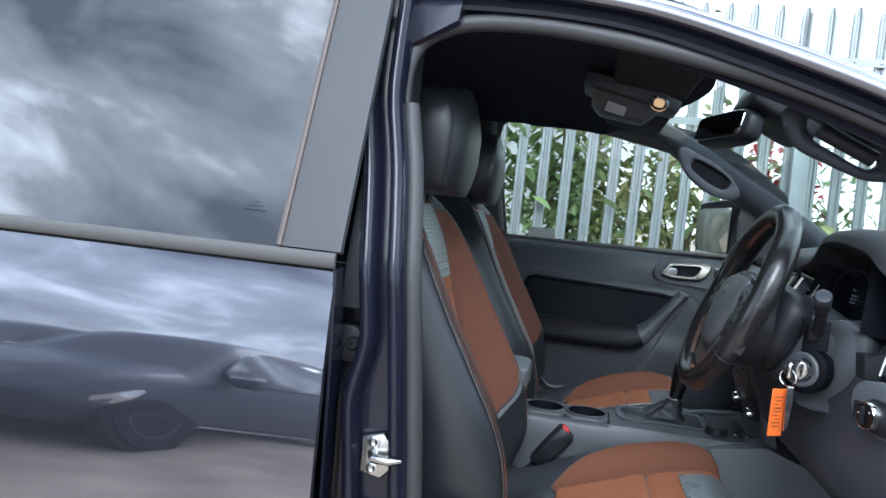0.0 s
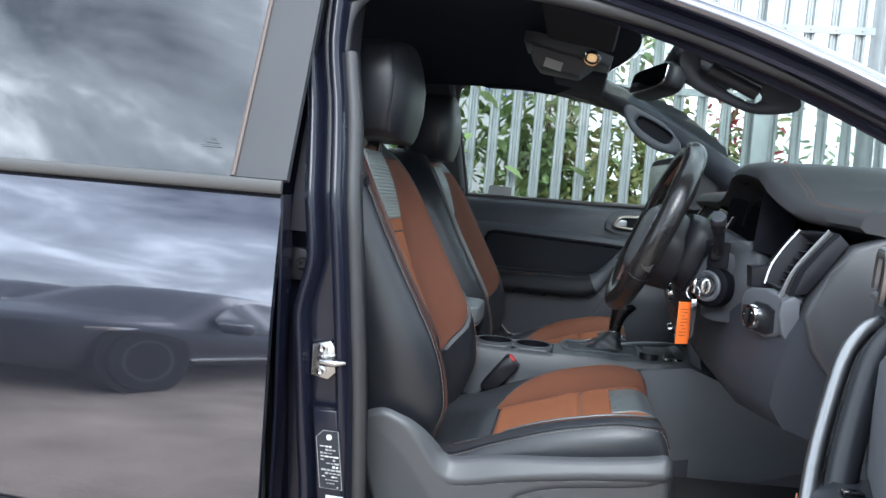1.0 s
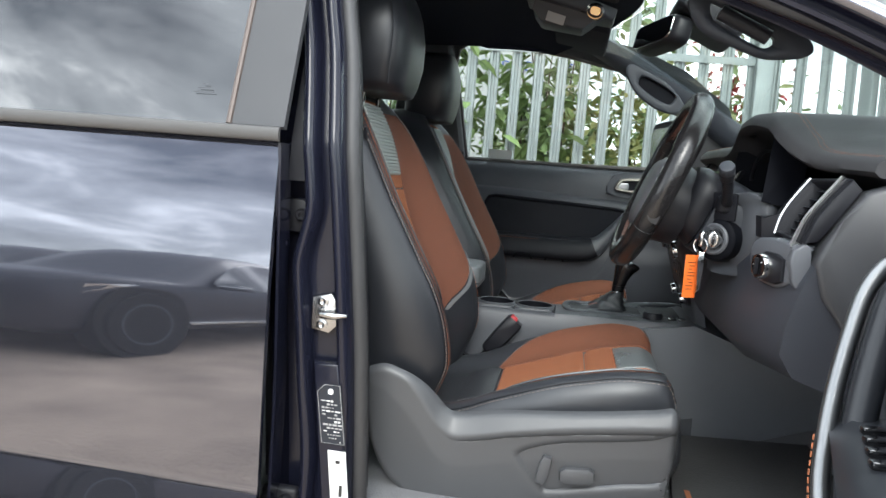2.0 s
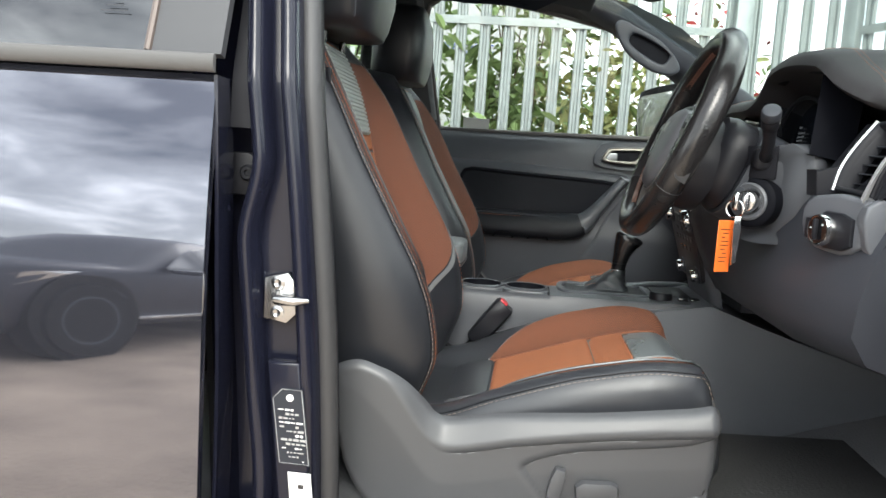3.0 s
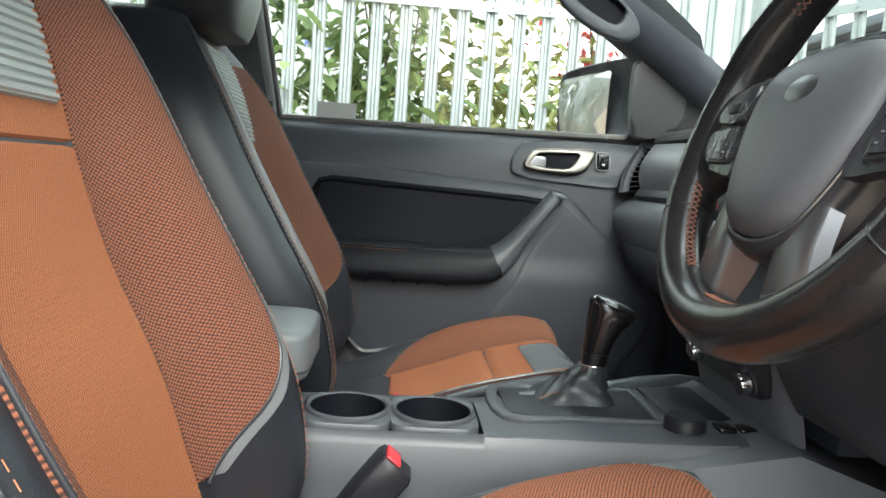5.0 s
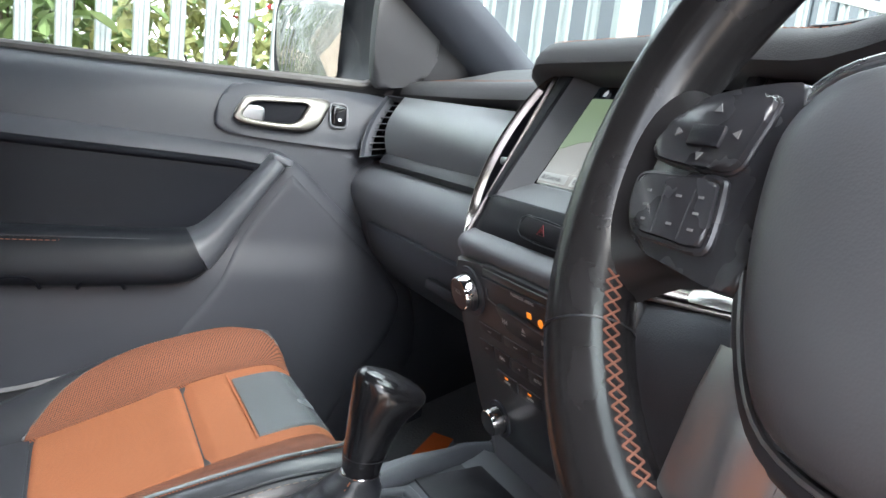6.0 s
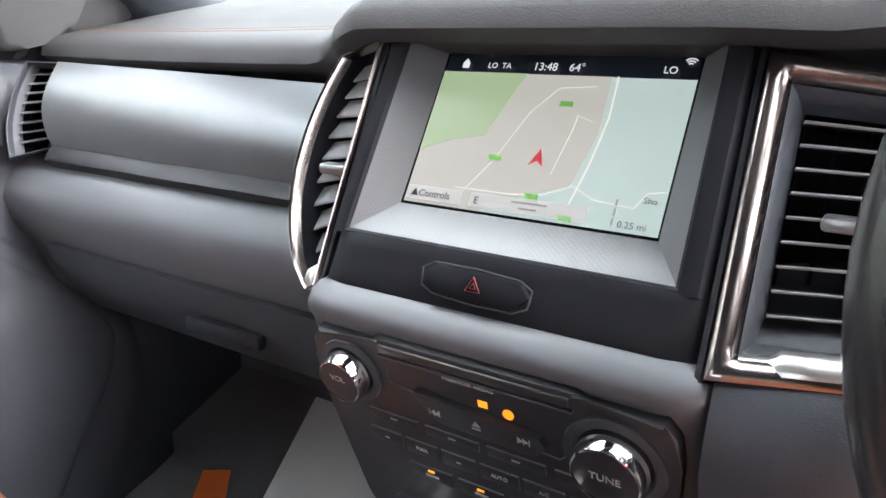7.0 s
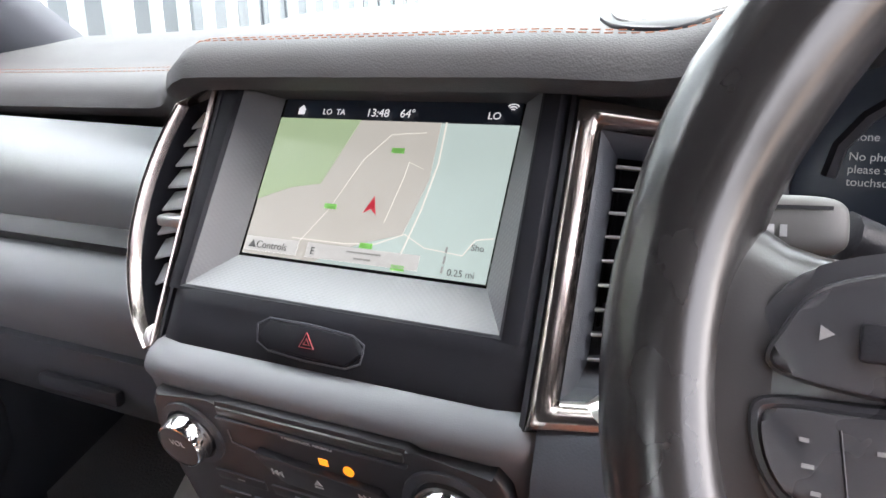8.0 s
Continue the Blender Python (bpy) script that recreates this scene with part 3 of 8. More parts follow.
shrub((0.5, 5.0, 0), 1.5, 0.9, LEAF, 1000, 17, "low green shrub behind the fence")
redbush = thing("flowering_shrub", "shrub with dark red blossom behind the fence", "shrub")
part("stem", b_tube(curve_pts([(1.55, 4.3, 0), (1.5, 4.3, 0.9), (1.56, 4.3, 1.7), (1.5, 4.25, 2.15)], 9), 0.012, 6), BARK, redbush)
part("blossom", b_leaves((1.52, 4.28, 1.95), (0.10, 0.08, 0.18), 260, 0.03, 21), BLOOM, redbush)
part("foliage", b_leaves((1.55, 4.3, 1.0), (0.25, 0.2, 0.6), 500, 0.045, 22), LEAF, redbush)
for i, (x, y, w) in enumerate([(-1.9, 5.6, 1.6), (0.6, 5.9, 1.2)]):
    ob = part("tarpaulin", b_pillow((x, y, 0.55), (w, 0.8, 1.1), 3), BLUETARP)
    tagged(ob, "blue tarpaulin over stacked goods behind the fence", "tarpaulin")


def wheel_at(parent, x, y, z=0.37, r=0.37, w=0.25):
    s = 1 if y > 0 else -1
    m = Matrix.Translation((x, y, z)) @ pose(0, 0, 0, -90 * s, 0, 0)
    wh = part("wheel", b_lathe([(r * 0.6, -w / 2), (r * 0.95, -w / 2), (r, -w / 2 + 0.04), (r, w / 2 - 0.04), (r * 0.95, w / 2), (r * 0.6, w / 2)], 40, m), TYRE, parent)
    rim = b_lathe([(r * 0.2, w / 2 - 0.03), (r * 0.55, w / 2 - 0.05), (r * 0.62, w / 2 + 0.004), (r * 0.66, w / 2 + 0.004), (r * 0.66, w / 2 - 0.08)], 40, m)
    part("rim", rim, SILVER, wh)


# a parked car behind the camera, seen as a reflection in the rear door
def parked_car(at, heading, paint, label):
    """Hatchback with its nose along -x of its own axes: lofted body, arches, lamps, glass, mirrors."""
    car = thing("parked_car", label, "car", group="parked cars")
    m = Matrix.Translation((at[0], at[1], 0)) @ Matrix.Rotation(heading, 4, "Z")
    # x, half width, sill, belt height, roof half width, roof height
    ROWS = [(-2.14, 0.58, 0.42, 0.66, 0.50, 0.70), (-2.08, 0.72, 0.30, 0.74, 0.60, 0.80), (-1.90, 0.84, 0.24, 0.82, 0.68, 0.92), (-1.55, 0.89, 0.23, 0.90, 0.70, 1.01), (-1.05, 0.90, 0.23, 0.96, 0.68, 1.08), (-0.90, 0.90, 0.23, 0.98, 0.66, 1.13), (-0.45, 0.90, 0.23, 1.00, 0.60, 1.42), (-0.10, 0.90, 0.23, 1.01, 0.58, 1.52), (0.50, 0.90, 0.23, 1.02, 0.58, 1.55), (1.20, 0.90, 0.23, 1.04, 0.57, 1.51), (1.70, 0.88, 0.25, 1.05, 0.54, 1.40), (2.00, 0.84, 0.32, 1.02, 0.54, 1.12), (2.10, 0.76, 0.42, 0.85, 0.50, 0.90)]
    rings = []
    for x, w, lo, belt, rw, top in dense(ROWS, 49):
        half = [(w * 0.86, lo), (w * 0.97, lo + 0.10), (w, lo + 0.30), (w * 0.985, lerp(lo + 0.3, belt, 0.75)), (w * 0.955, belt), (lerp(w * 0.955, rw, 0.55), lerp(belt, top, 0.55)), (rw, lerp(belt, top, 0.93)), (rw * 0.7, top), (0.0, top + 0.015)]
        rings.append([(x, y, z) for y, z in half] + [(x, -y, z) for y, z in reversed(half[:-1])])
    part("body", b_loft(rings, True, True), paint, car, smooth=50, m=m)
    for s in (-1, 1):
        part("side_window", b_prism(round_loop([(-0.62, 1.06), (-0.35, 1.33), (-0.02, 1.45), (0.55, 1.48), (1.15, 1.44), (1.48, 1.33), (1.52, 1.10), (0.4, 1.06)], 3), lambda a, b, d: (a, s * (0.868 - 0.55 * (b - 1.04) + d), b), 0.012, 0.003), PRIVACY, car, "dark side glass", m=m)
        part("headlight", b_prism(round_loop([(-2.03, 0.66), (-1.80, 0.73), (-1.50, 0.83), (-1.42, 0.82), (-1.55, 0.73), (-1.80, 0.64), (-2.0, 0.60)], 3), lambda a, b, d: (a, s * (table(a, [(-2.03, 0.735), (-1.8, 0.845), (-1.4, 0.885)]) + d), b), 0.022, 0.008), CHROME, car, "clear headlight", m=m)
        part("fog_lamp", b_lathe([(0.062, -0.02), (0.062, 0.012), (0.045, 0.018), (0.0, 0.014)], 24, m @ Matrix.Translation((-2.06, s * 0.60, 0.45)) @ pose(0, 0, 0, 0, -90, -s * 25)), CHROME, car, "round fog lamp")
        mirror = part("mirror", b_pillow((-0.62, s * 1.0, 1.06), (0.16, 0.22, 0.14), 3.5), paint, car, m=m)
        part("mirror_trim", b_box((-0.66, s * 1.0, 1.10), (0.08, 0.19, 0.02), 0.006), CHROME, mirror, m=m)
        part("sill_trim", b_box((0.0, s * 0.885, 0.33), (1.9, 0.03, 0.03), 0.008), CHROME, car, m=m)
        for x in (-1.36, 1.30):
            part("wheel_arch", b_lathe([(0.40, -0.16), (0.40, 0.006), (0.375, 0.012), (0.30, 0.0), (0.0, 0.0)], 40, m @ Matrix.Translation((x, s * 0.893, 0.36)) @ pose(0, 0, 0, -90 * s)), TYRE, car, "black wheel arch")
            wh = part("wheel", b_lathe([(0.20, -0.10), (0.31, -0.10), (0.335, -0.07), (0.335, 0.07), (0.315, 0.10), (0.20, 0.10)], 40, m @ Matrix.Translation((x, s * 0.82, 0.335)) @ pose(0, 0, 0, -90 * s)), TYRE, car)
            part("rim", b_lathe([(0.04, 0.075), (0.16, 0.06), (0.20, 0.104), (0.215, 0.104), (0.215, 0.02)], 40, m @ Matrix.Translation((x, s * 0.82, 0.335)) @ pose(0, 0, 0, -90 * s)), DARKCL, wh)
    part("grille", b_box((-2.115, 0, 0.56), (0.06, 0.86, 0.16), 0.03, 3), BLACK, car, m=m)
    return car


CARP = shader("parked_car_paint", (0.055, 0.058, 0.072), 0.40, 0.3, coat=0.25)
parked_car((-2.62, -5.28), radians(-80), CARP, "dark blue-grey hatchback parked facing the truck")
parked_car((-5.0, -6.6), radians(-80), CARP, "dark grey hatchback parked in the row behind")


# ---- truck: outer body ----
truck = thing("pickup_truck", "dark blue metallic double-cab pickup truck with its driver door open", "truck")


shift(0, 0, 0, 1.075, 1.07, 0.92)
# rear door, closed, with its window
rear_door = thing("rear_door", "closed dark blue rear door of the pickup", "car door")


def b_rear_skin():
    def f(u, v):
        z = lerp(0.50, 1.168, v)
        edge = -0.062 + 0.008 * math.sin((z - 0.5) * 5)
        x = lerp(-1.10, edge, u)
        bulge = 0.028 - radians(1) * (-8.0 * (z - 0.5) + 16.47 * (z - 0.5) ** 2) + 0.34 * max(0.0, 0.668 - z)
        return (x, -side_y(z) - bulge, z)
    return b_sheet(f, 60, 80, 0.012)


part("door_skin", b_rear_skin(), PAINT, rear_door, smooth=60)
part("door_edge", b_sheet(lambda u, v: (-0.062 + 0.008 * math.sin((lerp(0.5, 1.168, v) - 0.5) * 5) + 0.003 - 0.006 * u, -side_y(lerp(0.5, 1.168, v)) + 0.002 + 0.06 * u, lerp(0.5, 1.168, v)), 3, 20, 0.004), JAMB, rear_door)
# belt moulding
part("belt_moulding", b_loft([[(x, -side_y(1.17) - 0.010 - 0.006 * math.sin(a), 1.179 + 0.010 * math.cos(a)) for a in [k * math.pi / 8 for k in range(-1, 10)]] for x in (-1.10, -0.6, -0.3, -0.059)], True), RUBBER, rear_door, "dark grey belt moulding")
# window glass and satin pillar cover


def tumble(x, z, out=0.0):
    return (x, -(side_y(z) + out), z)


part("window_glass", b_sheet(lambda u, v: tumble(lerp(-0.95, -0.14 + 0.012 * v, u), lerp(1.185, 1.56, v), -0.004), 12, 10, 0.004), PRIVACY, rear_door, "dark privacy glass reflecting clouds")
part("pillar_cover", b_sheet(lambda u, v: tumble(lerp(lerp(-0.137, -0.125, v), lerp(-0.058, -0.052, v), u), lerp(1.19, 1.56, v), 0.003), 4, 10, 0.012), SATIN, rear_door, "satin black pillar cover")
part("window_seal", b_tube([tumble(lerp(-0.141, -0.129, v), lerp(1.19, 1.56, v), 0.003) for v in (0, 0.5, 1)], 0.0045, 8), shader("brown_sheen_seal", (0.085, 0.066, 0.058), 0.40, 0.2), rear_door)
for k, w in enumerate((0.012, 0.03, 0.045)):
    part("etched_mark", b_box((-0.188, -side_y(1.245 - 0.006 * k) - 0.0008, 1.245 - 0.006 * k), (w * 0.7, 0.0006, 0.0006), 0), SATIN, rear_door, smooth=0)
part("upper_frame", b_tube([tumble(x, 1.565 + (0.004 if x > -0.5 else 0.0), 0.0) for x in (-1.0, -0.6, -0.3, -0.05)], 0.016, 10), JAMB, rear_door)
part("quarter_frame", b_sheet(lambda u, v: tumble(lerp(-1.10, -0.95, u), lerp(1.185, 1.56, v), 0.002), 3, 6, 0.012), PAINT, rear_door)

# B-pillar jamb: one vertical sweep of pressed steel


def jamb_x(z):
    return -0.006 + table(z, [(0.5, 0.062), (0.85, 0.047), (1.07, 0.026), (1.30, -0.004), (1.43, -0.03), (1.56, -0.036)])


sec_j = [(-0.118, 0.050), (-0.112, 0.105), (-0.082, 0.110), (-0.076, 0.095), (-0.071, 0.050), (-0.066, 0.038), (-0.058, 0.035), (-0.052, 0.040), (-0.049, 0.066), (-0.045, 0.072), (-0.022, 0.074), (-0.018, 0.066), (-0.015, 0.050), (-0.008, 0.046), (0.000, 0.050), (0.004, 0.066), (0.006, 0.092)]


def b_jamb():
    rings = []
    for i in range(68):
        z = lerp(0.52, 1.60, i / 67)
        k = min(1.0, max(0.0, (z - 0.98) / 0.11))
        wob = lerp(-0.009, 0.017, k * k * (3 - 2 * k)) + 0.006 * math.exp(-((z - 0.70) / 0.08) ** 2)
        rings.append([(jamb_x(z) + dx + (wob if -0.09 < dx < -0.04 else 0), -(side_y(z) - dy), z) for dx, dy in sec_j])
    return b_loft(rings, False, False)


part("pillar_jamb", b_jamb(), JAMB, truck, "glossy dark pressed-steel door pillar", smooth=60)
part("inner_pillar_trim", b_loft([[(jamb_x(z) + dx, -(side_y(z) - dy), z) for dx, dy in ((0.004, 0.090), (0.007, 0.10), (0.006, 0.165), (-0.05, 0.170))] for z in [lerp(0.52, 1.60, i / 24) for i in range(25)]], False, False), BLACK, truck, "black inner pillar trim", smooth=60)
part("label_land", b_prism([(-0.010, 0.845), (0.030, 0.845), (0.060, 0.60), (0.018, 0.60)], lambda a, b, d: (a, -0.798 - d, b), 0.015, 0.004, 3), JAMB, truck)
part("door_seal", b_tube([(jamb_x(z) + 0.010, -(side_y(z) - 0.088), z) for z in [0.52 + 0.04 * k for k in range(23)]], 0.0135, 10), SEAL, truck, "grey rubber door seal")

part("upper_pillar_panel", b_sheet(lambda u, v: (lerp(-0.064, jamb_x(lerp(1.115, 1.56, v)) - 0.050, u), -(side_y(lerp(1.115, 1.56, v)) - 0.052), lerp(1.115, 1.56, v)), 4, 14, 0.01), BLACK, truck, "matt black upper pillar panel")
# striker on the pillar
striker = part("striker", b_prism([(-0.020, -0.034), (0.010, -0.040), (0.022, -0.024), (0.022, 0.022), (0.010, 0.040), (-0.020, 0.030)], lambda a, b, d: (0.000 + a * 0.95, -0.797 - d, 0.92 + b * 0.76), 0.009, 0.0025), STRIKE, truck, "zinc-plated door striker")
part("striker_bar", b_tube([(-0.004, -0.80, 0.921), (0.004, -0.825, 0.921), (0.024, -0.828, 0.921), (0.040, -0.822, 0.922)], [0.009, 0.0065, 0.0055, 0.0025], 10), STRIKE, striker)
for dz in (-0.018, 0.018):
    part("screw", b_lathe([(0.0085, 0), (0.0085, 0.003), (0.0048, 0.004), (0.0035, 0.0028)], 16, Matrix.Translation((-0.002, -0.805, 0.92 + dz)) @ pose(0, 0, 0, 90)), STRIKE, striker)
hinge = part("hinge_plate", b_prism([(-0.04, -0.025), (0.01, -0.025), (0.022, -0.008), (0.022, 0.012), (0.006, 0.026), (-0.04, 0.026)], lambda a, b, d: (-0.056 + a, -0.775 - d, 1.061 + b), 0.012, 0.004), BLACK, truck, "black door hinge on the pillar")
for dx in (-0.03, 0.006):
    part("bolt", b_lathe([(0.010, 0), (0.010, 0.004), (0.007, 0.008), (0.004, 0.008), (0.003, 0.004)], 16, Matrix.Translation((-0.056 + dx, -0.786, 1.063)) @ pose(0, 0, 0, 90)), BLACK, hinge)
hinge2 = part("hinge_plate", b_box((-0.057, -0.790, 0.60), (0.06, 0.02, 0.07), 0.008, 3), BLACK, truck, "black lower door hinge")
for dx in (-0.018, 0.012):
    part("bolt", b_lathe([(0.011, 0), (0.011, 0.004), (0.008, 0.009), (0.003, 0.009)], 16, Matrix.Translation((-0.057 + dx, -0.800, 0.615)) @ pose(0, 0, 0, 90)), BLACK, hinge2)
# labels on the pillar
lab = part("data_label", b_prism([(-0.016, -0.055), (0.018, -0.055), (0.018, 0.055), (-0.004, 0.055), (-0.016, 0.04)], lambda a, b, d: (0.022 - 0.12 * b + a * 1.15, -0.8145 - d, 0.768 + b * 0.85), 0.001, 0), SCR_DARK, truck, "black data plate label with white print")
part("print_line", b_tube([(0.022 - 0.12 * b + a * 1.15, -0.8158, 0.768 + b * 0.85) for a, b in [(-0.0145, -0.053), (0.0165, -0.053), (0.0165, 0.053), (-0.004, 0.053), (-0.0145, 0.039)]], 0.0005, 5, True), MARK, lab)
print_rnd = random.Random(5)
for k in range(13):
    z = 0.726 + k * 0.0052
    x = 0.022 - 0.141 * (z - 0.768) - 0.012
    while x < 0.022 - 0.141 * (z - 0.768) + 0.013:
        w = print_rnd.uniform(0.002, 0.008)
        if print_rnd.random() < 0.72:
            part("print_bar", b_box((x + w / 2, -0.8158, z), (w, 0.0006, print_rnd.choice((0.0012, 0.0020, 0.0028))), 0), MARK if k % 3 else WHITE, lab, smooth=0)
        x += w + 0.0015
part("print_oval", b_lathe([(0.0045, 0), (0.0045, 0.0006)], 20, Matrix.Translation((0.021, -0.8154, 0.803)) @ pose(0, 0, 0, 90)), WHITE, lab, smooth=0)
lab2 = part("white_label", b_prism([(-0.014, -0.05), (0.014, -0.05), (0.014, 0.05), (-0.014, 0.05)], lambda a, b, d: (0.042 - 0.12 * b + a, -0.8145 - d, 0.662 + b), 0.001, 0), WHITE, truck, "white printed label")
part("print_bar", b_box((0.046, -0.8158, 0.65), (0.005, 0.0006, 0.018), 0), SCR_INK, lab2, smooth=0)
part("print_bar", b_box((0.039, -0.8158, 0.695), (0.007, 0.0006, 0.005), 0), SCR_INK, lab2, smooth=0)

# roof rail and windscreen pillar on the driver's side: painted outer rail, step, seal
RAIL = [(-0.20, 1.600), (-0.05, 1.604), (0.10, 1.604), (0.22, 1.595), (0.33, 1.574), (0.475, 1.527), (0.60, 1.480), (0.74, 1.415), (0.90, 1.325), (1.10, 1.20)]
OPEN = [(-0.036, 1.40), (-0.040, 1.455), (-0.030, 1.495), (0.0, 1.521), (0.057, 1.538), (0.173, 1.536), (0.333, 1.510), (0.486, 1.470), (0.611, 1.421), (0.72, 1.375), (0.83, 1.31), (0.97, 1.20)]


def rail_y(z):
    return -(0.865 - 0.44 * (z - 1.17)) if z > 1.17 else -0.865


def sweep_side(pts2, sec, sign=-1, n=40, yfun=None):
    """Sweeps a (outward, down) section along a side-view curve."""
    c = curve_pts([(x, 0, z) for x, z in pts2], n)
    rings = []
    for i, p in enumerate(c):
        t = (c[min(i + 1, n - 1)] - c[max(i - 1, 0)]).normalized()
        nrm = Vector((t.z, 0, -t.x))
        y = (yfun or rail_y)(p.z)
        rings.append([(p.x + nrm.x * dn, (y - out) * (1 if sign < 0 else -1), p.z + nrm.z * dn) for out, dn in sec])
    return b_loft(rings, False, False)


part("roof_rail", sweep_side(RAIL, [(-0.12, -0.012), (-0.05, -0.008), (-0.015, 0.0), (0.0, 0.008), (0.006, 0.018), (0.004, 0.026), (-0.006, 0.030)]), PAINT, truck, "dark blue painted roof rail", smooth=60)
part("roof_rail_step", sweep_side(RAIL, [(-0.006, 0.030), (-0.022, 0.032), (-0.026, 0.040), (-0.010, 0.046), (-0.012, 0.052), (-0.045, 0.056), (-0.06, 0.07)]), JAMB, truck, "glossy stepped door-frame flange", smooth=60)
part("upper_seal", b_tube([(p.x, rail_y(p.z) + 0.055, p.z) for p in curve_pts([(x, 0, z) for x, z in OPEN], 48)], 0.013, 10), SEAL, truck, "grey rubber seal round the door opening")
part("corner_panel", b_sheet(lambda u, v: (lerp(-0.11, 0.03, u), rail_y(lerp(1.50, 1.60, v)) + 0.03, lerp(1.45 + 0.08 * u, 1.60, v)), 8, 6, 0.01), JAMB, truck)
# roof skin, bonnet, wings, sill, bed


def roof_pt(u, v, drop=0.0):
    """Roof skin: side edges follow the rail, front edge bows forward in the middle."""
    q = 2 * v - 1
    x = lerp(-1.25, 0.50 - 0.22 * q * q, u)
    edge = table(x, RAIL)
    mid = 1.668 - 0.03 * max(0, x - 0.2) / 0.3
    return (x, q * (-rail_y(edge) - 0.09 * drop / 0.05), lerp(mid, edge, abs(q) ** 2.6) - drop)


part("roof", b_sheet(lambda u, v: roof_pt(u, v), 16, 20, 0.01), PAINT, truck, "dark blue roof panel")
shift(0, 0, 0)
part("bonnet", b_sheet(lambda u, v: (lerp(1.12, 2.25, u), lerp(-0.78, 0.78, v), 1.10 + 0.05 * math.sin(math.pi * v) - 0.10 * u * u), 12, 12, -0.02), PAINT, truck, "dark blue bonnet")
for s in (-1, 1):
    part("front_wing", b_prism([(1.02, 0.55), (1.02, 1.14), (1.15, 1.12), (2.1, 1.02), (2.3, 0.85), (2.3, 0.5), (1.95, 0.5), (1.9, 0.68), (1.75, 0.80), (1.45, 0.80), (1.25, 0.68), (1.2, 0.5)], lambda a, b, d: (a, s * (0.88 - d), b), 0.09, 0.02, 3), PAINT, truck, "dark blue front wing")
    part("sill", b_box((0.0, s * 0.80, 0.505), (2.3, 0.13, 0.11), 0.02, 3), JAMB, truck)
    part("bed_side", b_prism([(-1.14, 0.5), (-1.14, 1.17), (-2.75, 1.17), (-2.85, 1.1), (-2.85, 0.5), (-2.3, 0.5), (-2.22, 0.72), (-2.05, 0.82), (-1.75, 0.82), (-1.6, 0.72), (-1.52, 0.5)], lambda a, b, d: (a, s * (0.89 - d), b), 0.10, 0.02, 3), PAINT, truck, "dark blue load-bed side")
    wheel_at(truck, 1.57, s * 0.76)
    wheel_at(truck, -1.88, s * 0.76)
part("grille", b_box((2.28, 0, 0.8), (0.10, 1.55, 0.5), 0.03, 3), BLACK, truck)
part("bed_floor", b_box((-1.98, 0, 0.66), (1.66, 1.6, 0.06), 0.01), BLACK, truck)
part("tailgate", b_box((-2.81, 0, 0.9), (0.06, 1.6, 0.5), 0.015), PAINT, truck)
shift(0, 0, 0, 1.0, 1.07, 0.92)
def back_panel(y0, y1, z0, z1):
    return b_prism([(y0, z0), (y1, z0), (y1 * (1 - 0.10 * max(0, z1 - 1.1) / 0.5), z1), (y0 * (1 - 0.10 * max(0, z1 - 1.1) / 0.5), z1)], lambda a, b, d: (-1.16 - d, a, b), 0.03, 0.004)


for y0, y1, z0, z1 in ((-0.80, 0.80, 0.5, 1.19), (-0.70, 0.70, 1.54, 1.64), (-0.80, -0.62, 1.19, 1.54), (0.62, 0.80, 1.19, 1.54)):
    part("cab_back", back_panel(y0, y1, z0, z1), JAMB, truck)
rear_pane = part("rear_window", b_prism([(-0.63, 1.18), (0.63, 1.18), (0.60, 1.55), (-0.60, 1.55)], lambda a, b, d: (-1.17 - d, a, b), 0.005, 0), GLASS, truck, "clear rear cab window", smooth=0)
rear_pane.visible_shadow = False
shift(0, 0, 0)
part("chassis", b_box((-0.25, 0, 0.42), (4.6, 1.0, 0.14), 0.02), BLACK, truck)
part("firewall", b_box((1.10, 0, 0.86), (0.03, 1.6, 0.72), 0.01), CARPET, truck)


# ---- cabin shell ----
cab_floor = part("cabin_floor", b_sheet(lambda u, v: (lerp(-1.14, 1.09, u), lerp(-0.74, 0.74, v), 0.585 + 0.10 * max(0, u - 0.88) / 0.12 + 0.003 * noise.noise((u * 40, v * 40, 0))), 40, 24, 0.02), CARPET)
tagged(cab_floor, "black carpeted cabin floor", "floor", kind="structure")
mat_ob = part("rubber_mat", b_prism([(0.60, -0.64), (0.64, -0.24), (1.02, -0.24), (1.02, -0.62)], lambda a, b, d: (a, b, 0.603 + 0.10 * max(0, a - 0.82) + d), 0.008, 0.003), shader("rubber_mat", (0.055, 0.054, 0.053), 0.7, grain=0.6, grain_size=0.006))
part("stitched_mark", b_box((0.634, -0.585, 0.6125), (0.010, 0.05, 0.0016), 0.0005, 1), OTHREAD, mat_ob)
tagged(mat_ob, "black floor mat in the driver footwell", "floor mat")

shift(0, 0, 0, 1.075, 1.06, 0.92)
headliner = part("headliner", b_sheet(lambda u, v: roof_pt(u * 0.985, v, 0.05), 16, 20, 0.01), HEAD)
tagged(headliner, "black fabric headliner", "headliner", kind="structure")

# inner trims round the passenger side: outline of the front window, sill to roof
PWIN = [(-0.012, 1.212), (-0.04, 1.38), (-0.066, 1.53), (-0.055, 1.585), (-0.02, 1.610), (0.14, 1.609), (0.335, 1.576), (0.50, 1.542), (0.638, 1.487), (0.763, 1.392), (0.785, 1.24), (0.75, 1.222), (0.35, 1.214)]


